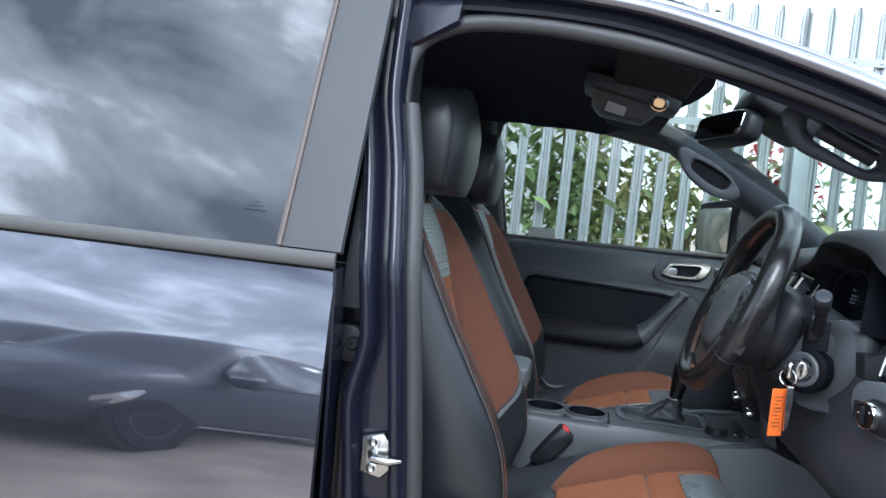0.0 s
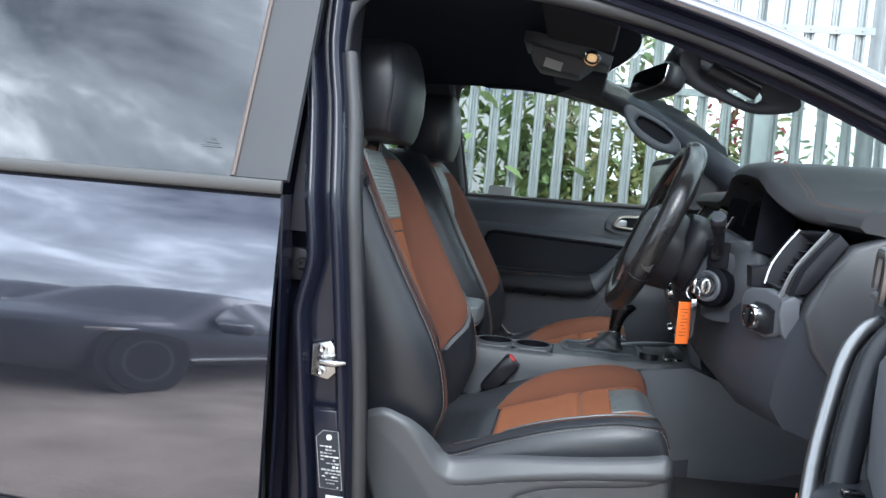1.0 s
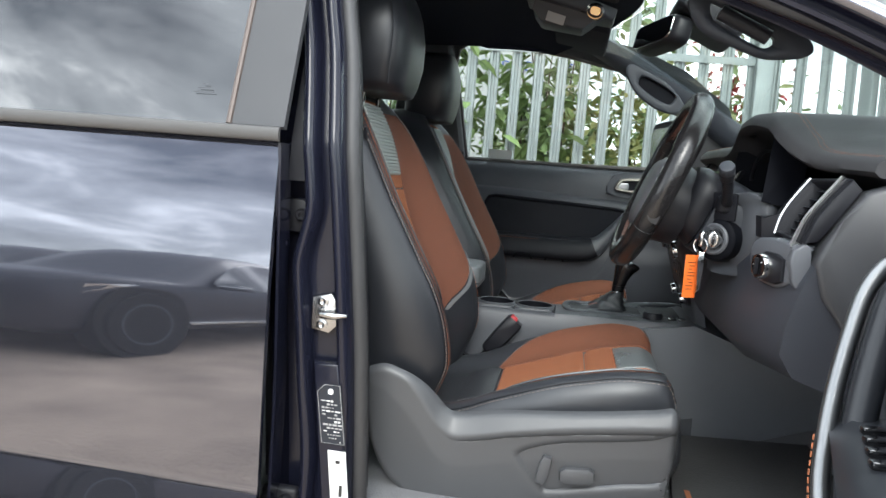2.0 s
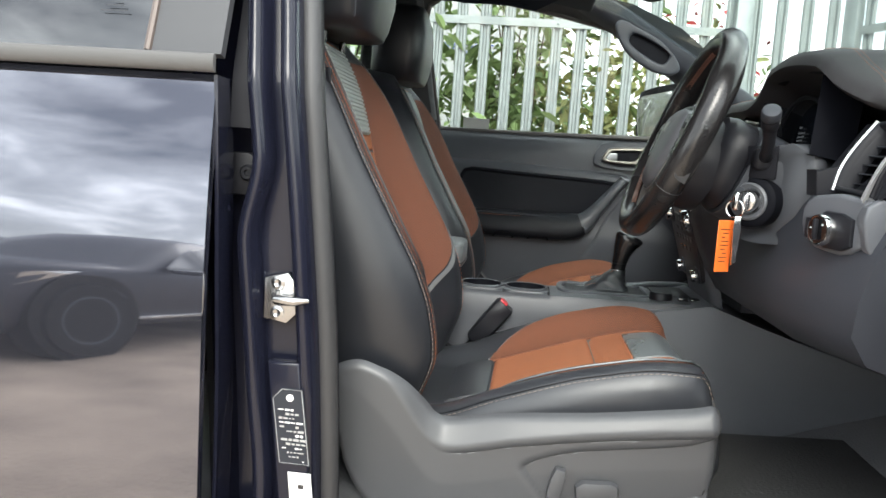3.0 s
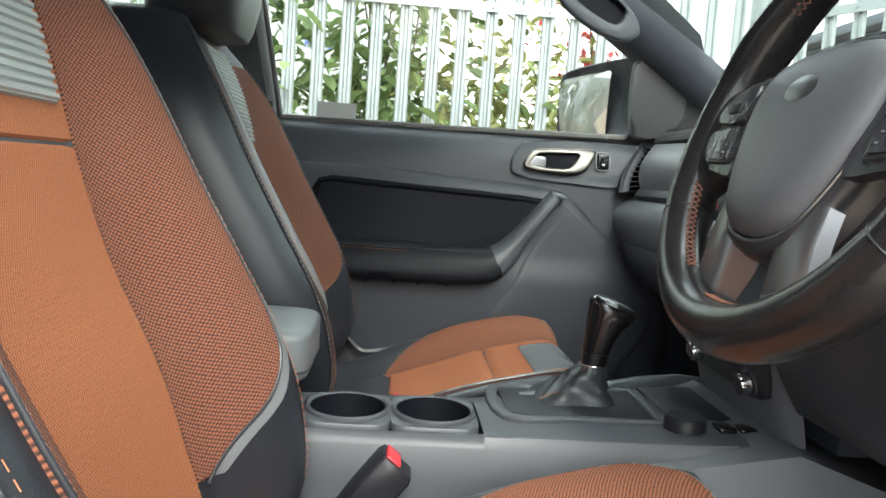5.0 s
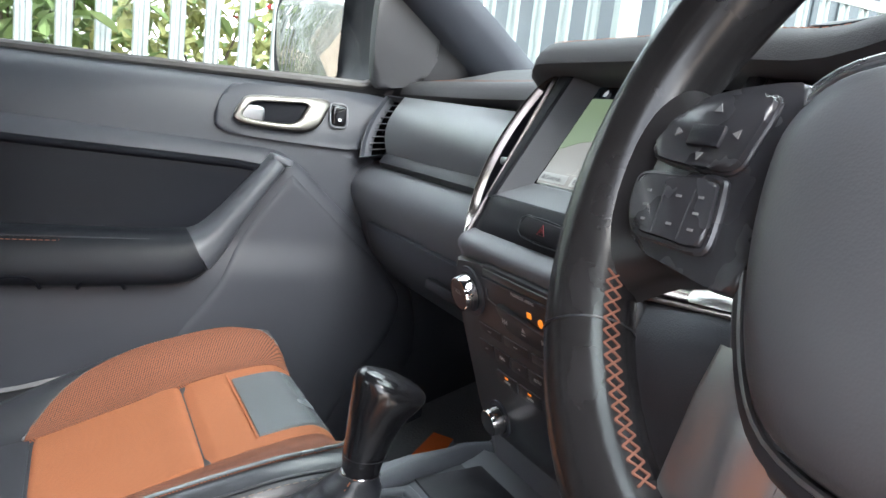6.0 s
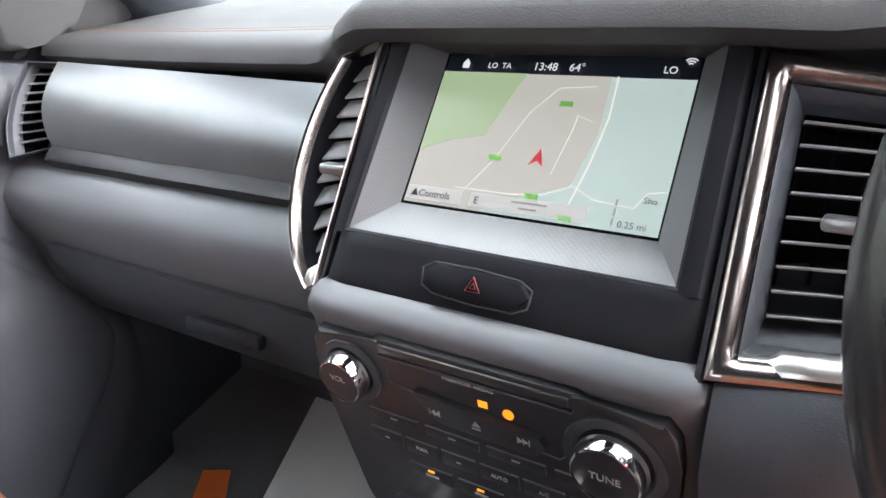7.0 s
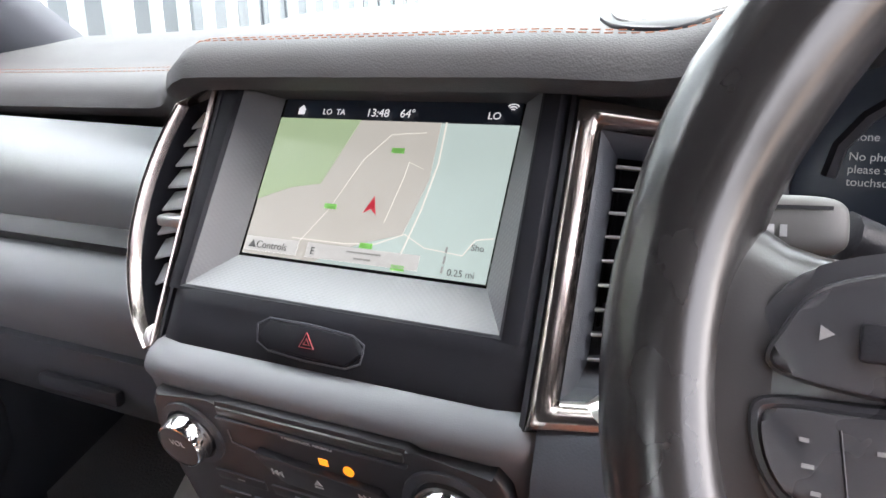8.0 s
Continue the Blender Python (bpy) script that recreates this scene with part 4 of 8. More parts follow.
def pin(x, z, out=0.0):
    """Point on the passenger side's inner face."""
    return Vector((x, 0.775 - 0.30 * (z - 1.2) + out, z))


shift(0, 0, 0)
cabin_side = thing("cabin_side_trim", "black pillar and roof-side trim round the windows", "interior trim", kind="structure")
outer_loop = [(-0.15, 1.20), (-0.18, 1.40), (-0.21, 1.55), (-0.17, 1.645), (-0.04, 1.675), (0.16, 1.675), (0.38, 1.640), (0.56, 1.605), (0.71, 1.545), (0.86, 1.44), (0.93, 1.28), (0.93, 1.20), (0.35, 1.17)]
ring_a = [pin(x, z, 0.0) for x, z in PWIN]
ring_m = [pin(lerp(a[0], b[0], 0.25), lerp(a[1], b[1], 0.25), -0.02 if b[1] > 1.21 else 0.004) for a, b in zip(PWIN, outer_loop)]
ring_b = [pin(x, z, -0.045 if z > 1.21 else 0.006) for x, z in outer_loop]
ring_o = [pin(x, z, 0.05) for x, z in PWIN]
part("window_surround", b_loft([ring_o, ring_a, ring_m, ring_b], True, False), SATIN, cabin_side, smooth=60)
part("window_seal", b_tube([pin(x, z, 0.004) for x, z in PWIN], 0.008, 8, True), RUBBER, cabin_side)
# passenger pillar between front and rear windows, and rear window surround
shift(0.05, 0, 0.03)
part("centre_pillar", b_prism([(-0.34, 0.55), (-0.07, 0.55), (-0.07, 1.2), (-0.13, 1.62), (-0.30, 1.62), (-0.34, 1.2)], lambda a, b, d: (a, 0.80 - 0.30 * max(0, b - 1.2) - d, b), 0.07, 0.02, 3), SATIN, cabin_side)
part("rear_window_header", b_prism([(-1.14, 1.50), (-0.30, 1.54), (-0.30, 1.62), (-1.14, 1.62)], lambda a, b, d: (a, 0.70 - d, b), 0.04, 0.01), SATIN, cabin_side)
part("rear_side_panel", b_prism([(-1.14, 0.55), (-0.34, 0.55), (-0.34, 1.19), (-1.14, 1.19)], lambda a, b, d: (a, 0.80 - d, b), 0.06, 0.01), TRIM, cabin_side)
part("rear_corner", b_prism([(-1.14, 1.19), (-0.98, 1.19), (-1.05, 1.62), (-1.14, 1.62)], lambda a, b, d: (a, 0.78 - 0.30 * max(0, b - 1.2) - d, b), 0.05, 0.01), SATIN, cabin_side)
# driver-side pillar trim and roof side inside
shift(0, 0, 0, 1.075, 1.07, 0.92)
part("driver_pillar_trim", b_loft([[(jamb_x(z) - 0.02 + dx, -(side_y(z) - 0.10) + dy, z) for dx, dy in [(0.02, 0), (0.012, 0.03), (-0.05, 0.05), (-0.15, 0.05)]] for z in [0.55 + 0.05 * k for k in range(21)]], False, False), SATIN, cabin_side, smooth=60)
part("driver_rear_panel", b_box((-0.65, -0.74, 0.88), (1.0, 0.05, 0.62), 0.01), TRIM, cabin_side)
part("driver_roof_side", sweep_side(RAIL, [(-0.06, 0.05), (-0.09, 0.045), (-0.13, 0.02), (-0.16, -0.01)]), HEAD, cabin_side, smooth=60)
shift(0, 0, 0)
part("rear_bulkhead", b_box((-1.11, 0, 0.86), (0.03, 1.5, 0.62), 0.01), CARPET, cabin_side)

for s_ in (-1, 1):
    part("kick_panel", b_prism([(0.84, 0.58), (0.84, 1.0), (0.90, 1.20), (1.14, 1.20), (1.14, 0.58)], lambda a, b, d: (a, s_ * (0.745 + d), b), 0.02, 0.003), TRIM, cabin_side)
# windscreen pillars inside: passenger pillar with grab handle
def pillar(sign, parent):
    c = curve_pts([(0.43, sign * 0.60, 1.622), (0.53, sign * 0.615, 1.576), (0.70, sign * 0.645, 1.478), (0.88, sign * 0.68, 1.375), (1.10, sign * 0.72, 1.235)], 20)
    rings = []
    for i, p in enumerate(c):
        k = 0.8 + 0.5 * i / 19
        rings.append([p + Vector((0.01 * k, sign * 0.05 * k, 0.012 * k)), p + Vector((0.018 * k, -sign * 0.005, 0.016 * k)), p + Vector((0.008, -sign * 0.030 * k, 0.008 * k)), p + Vector((-0.012 * k, -sign * 0.03 * k, -0.012 * k)), p + Vector((-0.03 * k, 0, -0.042 * k)), p + Vector((-0.035 * k, sign * 0.05 * k, -0.05 * k))])
    return part("screen_pillar_trim", b_loft(rings, True, True), PILLAR, parent, smooth=65)


pillar(1, cabin_side)
shift(0, 0, 0, 1.075, 1.07, 0.92)
part("driver_screen_pillar", sweep_side([(0.36, 1.575), (0.475, 1.527), (0.60, 1.480), (0.74, 1.415), (0.90, 1.325), (1.10, 1.20)], [(-0.055, 0.06), (-0.085, 0.05), (-0.10, 0.02), (-0.09, -0.01)]), PILLAR, cabin_side, smooth=60)
shift(0, 0, 0)
HOLD_OUT = round_loop([(0.512, 1.536), (0.523, 1.501), (0.543, 1.469), (0.574, 1.440), (0.624, 1.411), (0.672, 1.399), (0.696, 1.404), (0.708, 1.421), (0.690, 1.455), (0.640, 1.500), (0.575, 1.532), (0.530, 1.552)], 4)
HOLD_IN = round_loop([(0.556, 1.500), (0.562, 1.482), (0.606, 1.451), (0.656, 1.430), (0.674, 1.449), (0.668, 1.467), (0.619, 1.495), (0.571, 1.514)], 6)
gh = part("grab_handle", b_ring_plate(HOLD_OUT, HOLD_IN, lambda a, b, d: (a, 0.594 - d, b), 0.010), PILLAR, cabin_side, "dark grey grab handle", smooth=70)
part("handle_recess", b_prism(HOLD_IN, lambda a, b, d: (a, 0.604 - d, b), 0.006, 0), INSERT, gh, smooth=0)

shift(0, 0, 0)
GRIP_OUT = round_loop([(0.566, 1.503), (0.541, 1.487), (0.550, 1.456), (0.570, 1.433), (0.609, 1.416), (0.659, 1.397), (0.693, 1.393), (0.745, 1.402), (0.735, 1.432), (0.640, 1.483)], 5)
GRIP_IN = round_loop([(0.583, 1.482), (0.576, 1.476), (0.578, 1.462), (0.587, 1.449), (0.610, 1.436), (0.655, 1.414), (0.673, 1.410), (0.686, 1.421), (0.676, 1.434), (0.628, 1.460)], 5)
gd = part("driver_grab_handle", b_ring_plate(GRIP_OUT, GRIP_IN, lambda a, b, d: (a, -0.575 + d, b), 0.013), PILLAR, cabin_side, "dark grey grab handle", smooth=70)
part("grip_core", b_tube(curve_pts([(0.590, -0.600, 1.463), (0.630, -0.600, 1.444), (0.672, -0.600, 1.424)], 8), 0.0135, 10), BLACK, gd)
# glass
def b_windscreen():
    def f(u, v):
        q = 2 * u - 1
        x = lerp(0.555 - 0.20 * q * q, 1.25 - 0.10 * q * q, v)
        y = q * lerp(0.63, 0.74, v)
        z = lerp(1.655 - 0.055 * abs(q) ** 2.5, 1.222, v) + 0.03 * math.sin(math.pi * v)
        return (x, y, z)
    return b_sheet(f, 14, 10, 0.005)


ws = part("windscreen", b_windscreen(), TINT)
ws.visible_shadow = False
tagged(ws, "clear laminated windscreen", "windscreen", kind="structure")
pg = part("passenger_window", b_loft([[pin(x, z, 0.012) for x, z in PWIN], [pin(x, z, 0.016) for x, z in PWIN]]), GLASS)
pg.visible_shadow = False
tagged(pg, "clear passenger door window", "window", kind="structure")
rg = part("rear_passenger_window", b_sheet(lambda u, v: (lerp(-1.05, -0.25, u), 0.79 - 0.3 * 0.36 * v, lerp(1.19, 1.55, v)), 4, 4, 0.004), TINT)
rg.visible_shadow = False
tagged(rg, "tinted rear passenger window", "window", kind="structure")
sticker = part("window_sticker", b_box((0.108, 0.772, 1.234), (0.085, 0.002, 0.036), 0.0005, 1), shader("frosted_sticker", (0.42, 0.44, 0.43), 0.5), None)
tagged(sticker, "small grey sticker on the passenger window", "sticker")

# windscreen header with mirror mount shroud
shift(0.062, 0.0, 0.028)
shroud = thing("mirror_mount_cover", "black plastic mirror mount on the windscreen", "mirror mount")
part("cover", b_pillow((0.60, 0.0, 1.555), (0.17, 0.24, 0.085), 7, m=pose(0, 0, 0, 0, 28, 0)), BLACK, shroud)
rvm = thing("rear_view_mirror", "black rear-view mirror below the windscreen header", "mirror")
Mr = Matrix.Translation((0.50, 0.02, 1.508)) @ pose(0, 0, 0, 0, 12, 18)
part("housing", b_pillow((0, 0, 0), (0.060, 0.24, 0.078), 4), BLACK, rvm, m=Mr)
part("mirror_glass", b_pillow((-0.0285, 0, 0), (0.006, 0.218, 0.060), 6), MIRROR, rvm, m=Mr)
part("stem", b_tube([(0.52, 0.02, 1.53), (0.56, 0.02, 1.56)], 0.012, 10), BLACK, rvm)

shift(0.03, 0.0, 0.012)
console_o = thing("overhead_console", "grey overhead lamp console on the headliner", "overhead console")
Mo = Matrix.Translation((0.300, 0.0, 1.595)) @ pose(0, 0, 0, 0, 12.5, 0)
part("body", b_prism([(-0.11, -0.075), (-0.08, -0.09), (0.07, -0.07), (0.115, -0.045), (0.115, 0.045), (0.07, 0.07), (-0.08, 0.09), (-0.11, 0.075)], lambda a, b, d: Mo @ Vector((a, b, -d)), 0.030, 0.010, 3), TRIM, console_o)
part("flap", b_loft([[Mo @ Vector((x, y, z)) for x, y, z in ring] for ring in [[(-0.085, -0.062, -0.028), (0.075, -0.056, -0.028), (0.075, 0.056, -0.028), (-0.085, 0.062, -0.028)], [(-0.082, -0.060, -0.052), (0.068, -0.052, -0.040), (0.068, 0.052, -0.040), (-0.082, 0.060, -0.052)], [(-0.058, -0.050, -0.072), (0.048, -0.044, -0.066), (0.048, 0.044, -0.066), (-0.058, 0.050, -0.072)], [(-0.048, -0.042, -0.075), (0.040, -0.036, -0.069), (0.040, 0.036, -0.069), (-0.048, 0.042, -0.075)]]], True, True), TRIM, console_o, "hanging lower flap", smooth=30)
part("label", b_box((0, 0, 0), (0.046, 0.0008, 0.024), 0), MARK, console_o, "pale printed label", smooth=0, m=Mo @ Matrix.Translation((-0.022, -0.0558, -0.060)) @ pose(0, 0, 0, 30, 3, 0))
Ml = Mo @ Matrix.Translation((0.066, -0.070, -0.022)) @ pose(0, 0, 0, -45, 0, 0)
part("lamp_lens", b_pillow((0, 0, 0), (0.024, 0.020, 0.012), 3), WARM, console_o, "lit warm reading lamp", m=Ml)
part("lamp_ring", b_lathe([(0.018, -0.004), (0.023, 0.0), (0.021, 0.006), (0.017, 0.006), (0.016, 0), (0.018, -0.004)], 24, Ml @ Matrix.Translation((0, 0, -0.004)), False), CHROME, console_o)
part("switch", b_box((0.045, -0.062, -0.026), (0.030, 0.012, 0.012), 0.004), BLACK, console_o, m=Mo)

def visor(sign):
    v = thing("sun_visor", "dark folded sun visor under the headliner", "sun visor", group="sun visors")
    Mv = Matrix.Translation((0.33, sign * 0.37, 1.575)) @ pose(0, 0, 0, 0, 10, 0)
    part("panel", b_box((0, 0, 0), (0.16, 0.40, 0.018), 0.008, 3), shader("visor_cloth", (0.022, 0.023, 0.028), 0.9, spec=0.15, grain=0.3), v, m=Mv)
    return v


visor(1)
visor(-1)
shift(0.05, 0, 0.03)
hatch = part("roof_handle", b_tube(curve_pts([(-0.02, 0.60, 1.575), (0.0, 0.57, 1.555), (0.10, 0.565, 1.553), (0.20, 0.57, 1.550), (0.22, 0.60, 1.570)], 12), 0.009, 8), HEAD)
tagged(hatch, "black folding grab handle above the passenger window", "grab handle")

# grab handle / outside mirror on the passenger side
shift(-0.02, 0, 0.015)
pm = thing("door_mirror", "black door mirror on the passenger side", "mirror")
Mm = Matrix.Translation((0.80, 1.0, 1.292)) @ pose(0, 0, 0, 0, 0, 27)
SHELL = round_loop([(0.146, -0.070), (0.153, 0.02), (0.147, 0.066), (0.118, 0.093), (-0.055, 0.107), (-0.135, 0.104), (-0.160, 0.07), (-0.160, -0.045), (-0.135, -0.084), (0.110, -0.086)], 4)
MGLASS = round_loop([(0.122, -0.066), (0.132, -0.02), (0.129, 0.048), (0.116, 0.074), (0.092, 0.082), (-0.035, 0.089), (-0.063, 0.088), (-0.061, 0.060), (-0.049, -0.030), (-0.045, -0.066), (-0.020, -0.071), (0.095, -0.071)], 3)
part("housing", b_loft([[(x, a * k - 0.004, b * k + 0.006) for a, b in SHELL] for x, k in [(-0.050, 0.90), (-0.056, 0.965), (-0.054, 0.995), (-0.044, 1.0), (0.0, 0.99), (0.036, 0.88), (0.060, 0.66), (0.068, 0.40)]], True, True), BLACK, pm, "black plastic mirror housing", m=Mm, smooth=60)
part("mirror_glass", b_prism(MGLASS, lambda a, b, d: (-0.0565 - d, a, b), 0.003, 0.001), shader("door_mirror_glass", (0.44, 0.435, 0.42), 0.03, 1.0, vary=0.0), pm, m=Mm @ Matrix.Translation((-0.003, 0, 0)) @ pose(0, 0, 0, 0, -6, 0), smooth=30)
part("arm", b_tube([(0.86, 0.90, 1.232), (0.83, 0.83, 1.222), (0.81, 0.775, 1.215)], [0.024, 0.022, 0.024], 12), BLACK, pm)
shift(0, 0, 0)
SAIL = round_loop([(0.760, 1.225), (0.742, 1.30), (0.738, 1.372), (0.752, 1.386), (0.794, 1.380), (0.837, 1.350), (0.864, 1.300), (0.856, 1.262), (0.838, 1.236), (0.80, 1.224)], 4)
part("mirror_sail", b_prism(SAIL, lambda a, b, d: pin(a, b, -0.010) - Vector((0, d, 0)), 0.026, 0.010, 4), SATIN, pm, "black rounded mirror base trim", smooth=60)


# ---- passenger door ----
shift(0.066, 0, 0.005)
pdoor = thing("passenger_door", "dark grey passenger door card with armrest and chrome handle", "car door")


def pd(x, z, out=0.0):
    """Point on the passenger door card; out is towards the cabin."""
    y = 0.765 - 0.045 * table(z, [(0.55, 1.4), (0.88, 1.3), (0.95, 1.0), (1.08, 0.9), (1.14, 0.78), (1.18, 0.5), (1.195, 0.22), (1.203, -0.1)])
    return Vector((x, y - out, z))


part("card", b_sheet(lambda u, v: pd(lerp(-0.10, 0.84, u), lerp(0.55, 1.203, v)), 30, 60, 0.03), TRIM, pdoor, smooth=70)
# raised lower moulding, whose upper edge runs over the pocket and down to the footwell
MTOP = [(-0.08, 1.108), (0.017, 1.110), (0.133, 1.108), (0.306, 1.100), (0.462, 1.093), (0.525, 1.088), (0.565, 1.068), (0.625, 1.013), (0.691, 0.957), (0.749, 0.906), (0.785, 0.855), (0.800, 0.800)]


def mould(u, v):
    x = lerp(-0.08, 0.80, u)
    top, foot = table(x, MTOP), 0.56 + 1.3 * max(0.0, x - 0.66)
    z = lerp(foot, top, 1 - (1 - v) ** 1.9)
    return pd(x, z, -0.003 + 0.015 * (1 - math.exp(-(top - z) / 0.009)) * (1 - math.exp(-(0.803 - x) / 0.012)))


part("lower_moulding", b_sheet(mould, 60, 60, -0.006), DOORG, pdoor, "moulded lower door section", smooth=70)
POCK = round_loop([(0.016, 1.060), (0.022, 1.074), (0.040, 1.078), (0.193, 1.072), (0.369, 1.066), (0.484, 1.061), (0.498, 1.046), (0.470, 1.010), (0.415, 0.946), (0.26, 0.940), (0.06, 0.936), (0.026, 0.942), (0.017, 1.005)], 3)
part("pocket_panel", b_prism(POCK, lambda a, b, d: pd(a, b, 0.008 + d), 0.012, 0.004, 2), POCKET, pdoor, "black padded insert")
part("insert_rim", b_loft([[pd(a, b) + Vector((0, -0.011 - 0.015 * math.sin(k), 0)) + Vector((0.008 * math.cos(k) * nx, 0, 0.008 * math.cos(k) * nz)) for k in [math.pi * j / 6 for j in range(7)]] for a, b, nx, nz in [(0.020, 0.945, -1, 0), (0.012, 1.00, -1, 0), (0.012, 1.058, -0.9, 0.3), (0.022, 1.077, -0.5, 0.8), (0.045, 1.083, 0, 1), (0.193, 1.077, 0, 1), (0.369, 1.071, 0, 1), (0.46, 1.067, 0, 1), (0.505, 1.062, 0, 1)]], False, False), INSERT, pdoor, "rolled black lip over the door pocket", smooth=70)
# armrest that turns up into the pull handle: centre, half height, reach
ARM = [(0.02, 0.917, 0.042, 0.052), (0.10, 0.917, 0.043, 0.060), (0.22, 0.917, 0.043, 0.064), (0.33, 0.918, 0.042, 0.066), (0.385, 0.924, 0.040, 0.067), (0.420, 0.943, 0.030, 0.066), (0.450, 0.980, 0.021, 0.062), (0.480, 1.020, 0.017, 0.060), (0.508, 1.056, 0.015, 0.056), (0.524, 1.076, 0.014, 0.048)]


def arm_rings(rows):
    rings = []
    for i, (x, z, h, o) in enumerate(rows):
        a, b = rows[max(i - 1, 0)], rows[min(i + 1, len(rows) - 1)]
        t = Vector((b[0] - a[0], b[1] - a[1])).normalized()
        n = Vector((-t.y, t.x))
        ring = []
        for k in range(17):
            w = math.pi * k / 16
            c = math.copysign(abs(math.cos(w)) ** 0.7, math.cos(w))
            ring.append(pd(x + n.x * h * c, z + n.y * h * c, 0.008 + o * math.sin(w) ** 0.55))
        rings.append(ring)
    return rings


ARMROWS = dense(ARM, 37)
part("armrest", b_loft(arm_rings(ARMROWS[:19]), True), DOORL, pdoor, "black leather armrest", smooth=65)
part("pull_handle", b_loft(arm_rings(ARMROWS[18:]), True), CONS, pdoor, "dark grey pull handle rising from the armrest", smooth=65)
part("pull_handle_end", b_pillow((0, 0, 0), (0.036, 0.046, 0.013), 4), TRIM2, pdoor, m=Matrix.Translation(pd(0.529, 1.080, 0.030)) @ pose(0, 0, 0, 0, 18, 0))
part("armrest_piping", b_tube([pd(x, 0.950, 0.062) for x in (0.03, 0.15, 0.27, 0.38)], 0.0014, 6), LEATHER, pdoor)
part("armrest_stitching", stitches([pd(x, 0.945, 0.0655) for x in (0.03, 0.15, 0.27, 0.38)], 0.005, 0.003, 0.0005), OTHREAD, pdoor)
BULGE_L = [(0.56, 0.300), (0.68, 0.312), (0.78, 0.365), (0.876, 0.430), (0.924, 0.452), (0.975, 0.482), (1.062, 0.546)]
BULGE_R = [(0.56, 0.620), (0.63, 0.660), (0.70, 0.700), (0.80, 0.764), (0.84, 0.772), (0.90, 0.736), (0.955, 0.675), (1.032, 0.590), (1.062, 0.556)]


def bulge_pt(u, v):
    """Raised panel below the pull handle, its edges rounded down to the card."""
    z = lerp(0.56, 1.062, v)
    a, b = table(z, BULGE_L), table(z, BULGE_R)
    x = lerp(a, b, u)
    edge = min((x - a) * 0.72, (b - x) * 0.72, 1.066 - z)
    return pd(x, z, 0.005 + 0.012 * soft(edge / 0.016 + 0.05))


part("lower_bulge", b_sheet(bulge_pt, 48, 60, -0.004), DOORG, pdoor, "smooth raised panel beside the pull handle", smooth=70)
for x in (0.16, 0.27):
    part("clip", b_tube(curve_pts([pd(x - 0.03, 0.876, 0.056), pd(x - 0.018, 0.893, 0.066), pd(x + 0.02, 0.893, 0.066), pd(x + 0.033, 0.876, 0.056)], 10), 0.0028, 6), INSERT, pdoor)
# handle: bezel, silver surround, dish, lever, switch
BEZ = round_loop([(0.427, 1.132), (0.434, 1.164), (0.450, 1.187), (0.474, 1.195), (0.596, 1.200), (0.70, 1.201), (0.735, 1.19), (0.70, 1.125), (0.672, 1.106), (0.558, 1.108), (0.447, 1.116)], 3)
bez = part("handle_bezel", b_prism(BEZ, lambda a, b, d: pd(a, b, -0.004 + d), 0.014, 0.006, 3), PILLAR, pdoor, "dark handle bezel", smooth=60)
HR = round_loop([(0.454, 1.140), (0.465, 1.165), (0.482, 1.177), (0.549, 1.182), (0.608, 1.183), (0.604, 1.160), (0.588, 1.136), (0.556, 1.127), (0.482, 1.130)], 4)
HI = round_loop([(0.468, 1.144), (0.476, 1.159), (0.490, 1.168), (0.536, 1.171), (0.572, 1.172), (0.566, 1.157), (0.555, 1.143), (0.536, 1.138), (0.490, 1.139)], 4)
part("handle_ring", b_ring_plate(HR, HI, lambda a, b, d: pd(a, b, 0.016 + d), 0.006), shader("warm_silver", (0.135, 0.125, 0.113), 0.30, 1.0), bez, "brushed silver handle surround", smooth=60)
part("handle_dish", b_prism(HI, lambda a, b, d: pd(a, b, 0.0105 + d), 0.001, 0), INSERT, bez, smooth=0)
part("lever", b_pillow((0, 0, 0), (0.038, 0.010, 0.026), 4), SILVER, bez, "silver door lever", m=Matrix.Translation(pd(0.484, 1.149, 0.013)))
sw = part("lock_switch", b_box((0, 0, 0), (0.026, 0.010, 0.034), 0.006, 4), PIANO, bez, m=Matrix.Translation(pd(0.629, 1.160, 0.012)))
part("switch_rim", b_tube([pd(0.629 + 0.0155 * math.copysign(abs(math.cos(a)) ** 0.5, math.cos(a)), 1.160 + 0.0195 * math.copysign(abs(math.sin(a)) ** 0.5, math.sin(a)), 0.0115) for a in [k * math.pi / 12 for k in range(24)]], 0.0016, 6, True), TRIM2, sw)
for dz in (-0.007, 0.007):
    part("print_mark", b_box((0, 0, 0), (0.006, 0.0006, 0.005), 0), MARK, sw, smooth=0, m=Matrix.Translation(pd(0.629, 1.160 + dz, 0.0173)))


# ---- seats ----
CREST = [(0.70, 0.118), (0.76, 0.142), (0.82, 0.160), (0.88, 0.152), (0.93, 0.135), (1.00, 0.097), (1.08, 0.052), (1.19, -0.006), (1.25, -0.045), (1.285, -0.075)]
DEEP = [(0.70, 0.03), (0.80, 0.060), (0.90, 0.080), (1.00, 0.075), (1.10, 0.055), (1.20, 0.030), (1.285, 0.012)]
HALF = [(0.70, 0.195), (0.80, 0.222), (0.95, 0.236), (1.10, 0.234), (1.19, 0.222), (1.25, 0.185), (1.285, 0.13)]


MESH_EDGE = [(0.845, 0.50), (0.870, 0.62), (0.90, 0.76), (0.94, 0.86), (0.99, 0.89), (1.18, 0.88), (1.255, 0.80)]
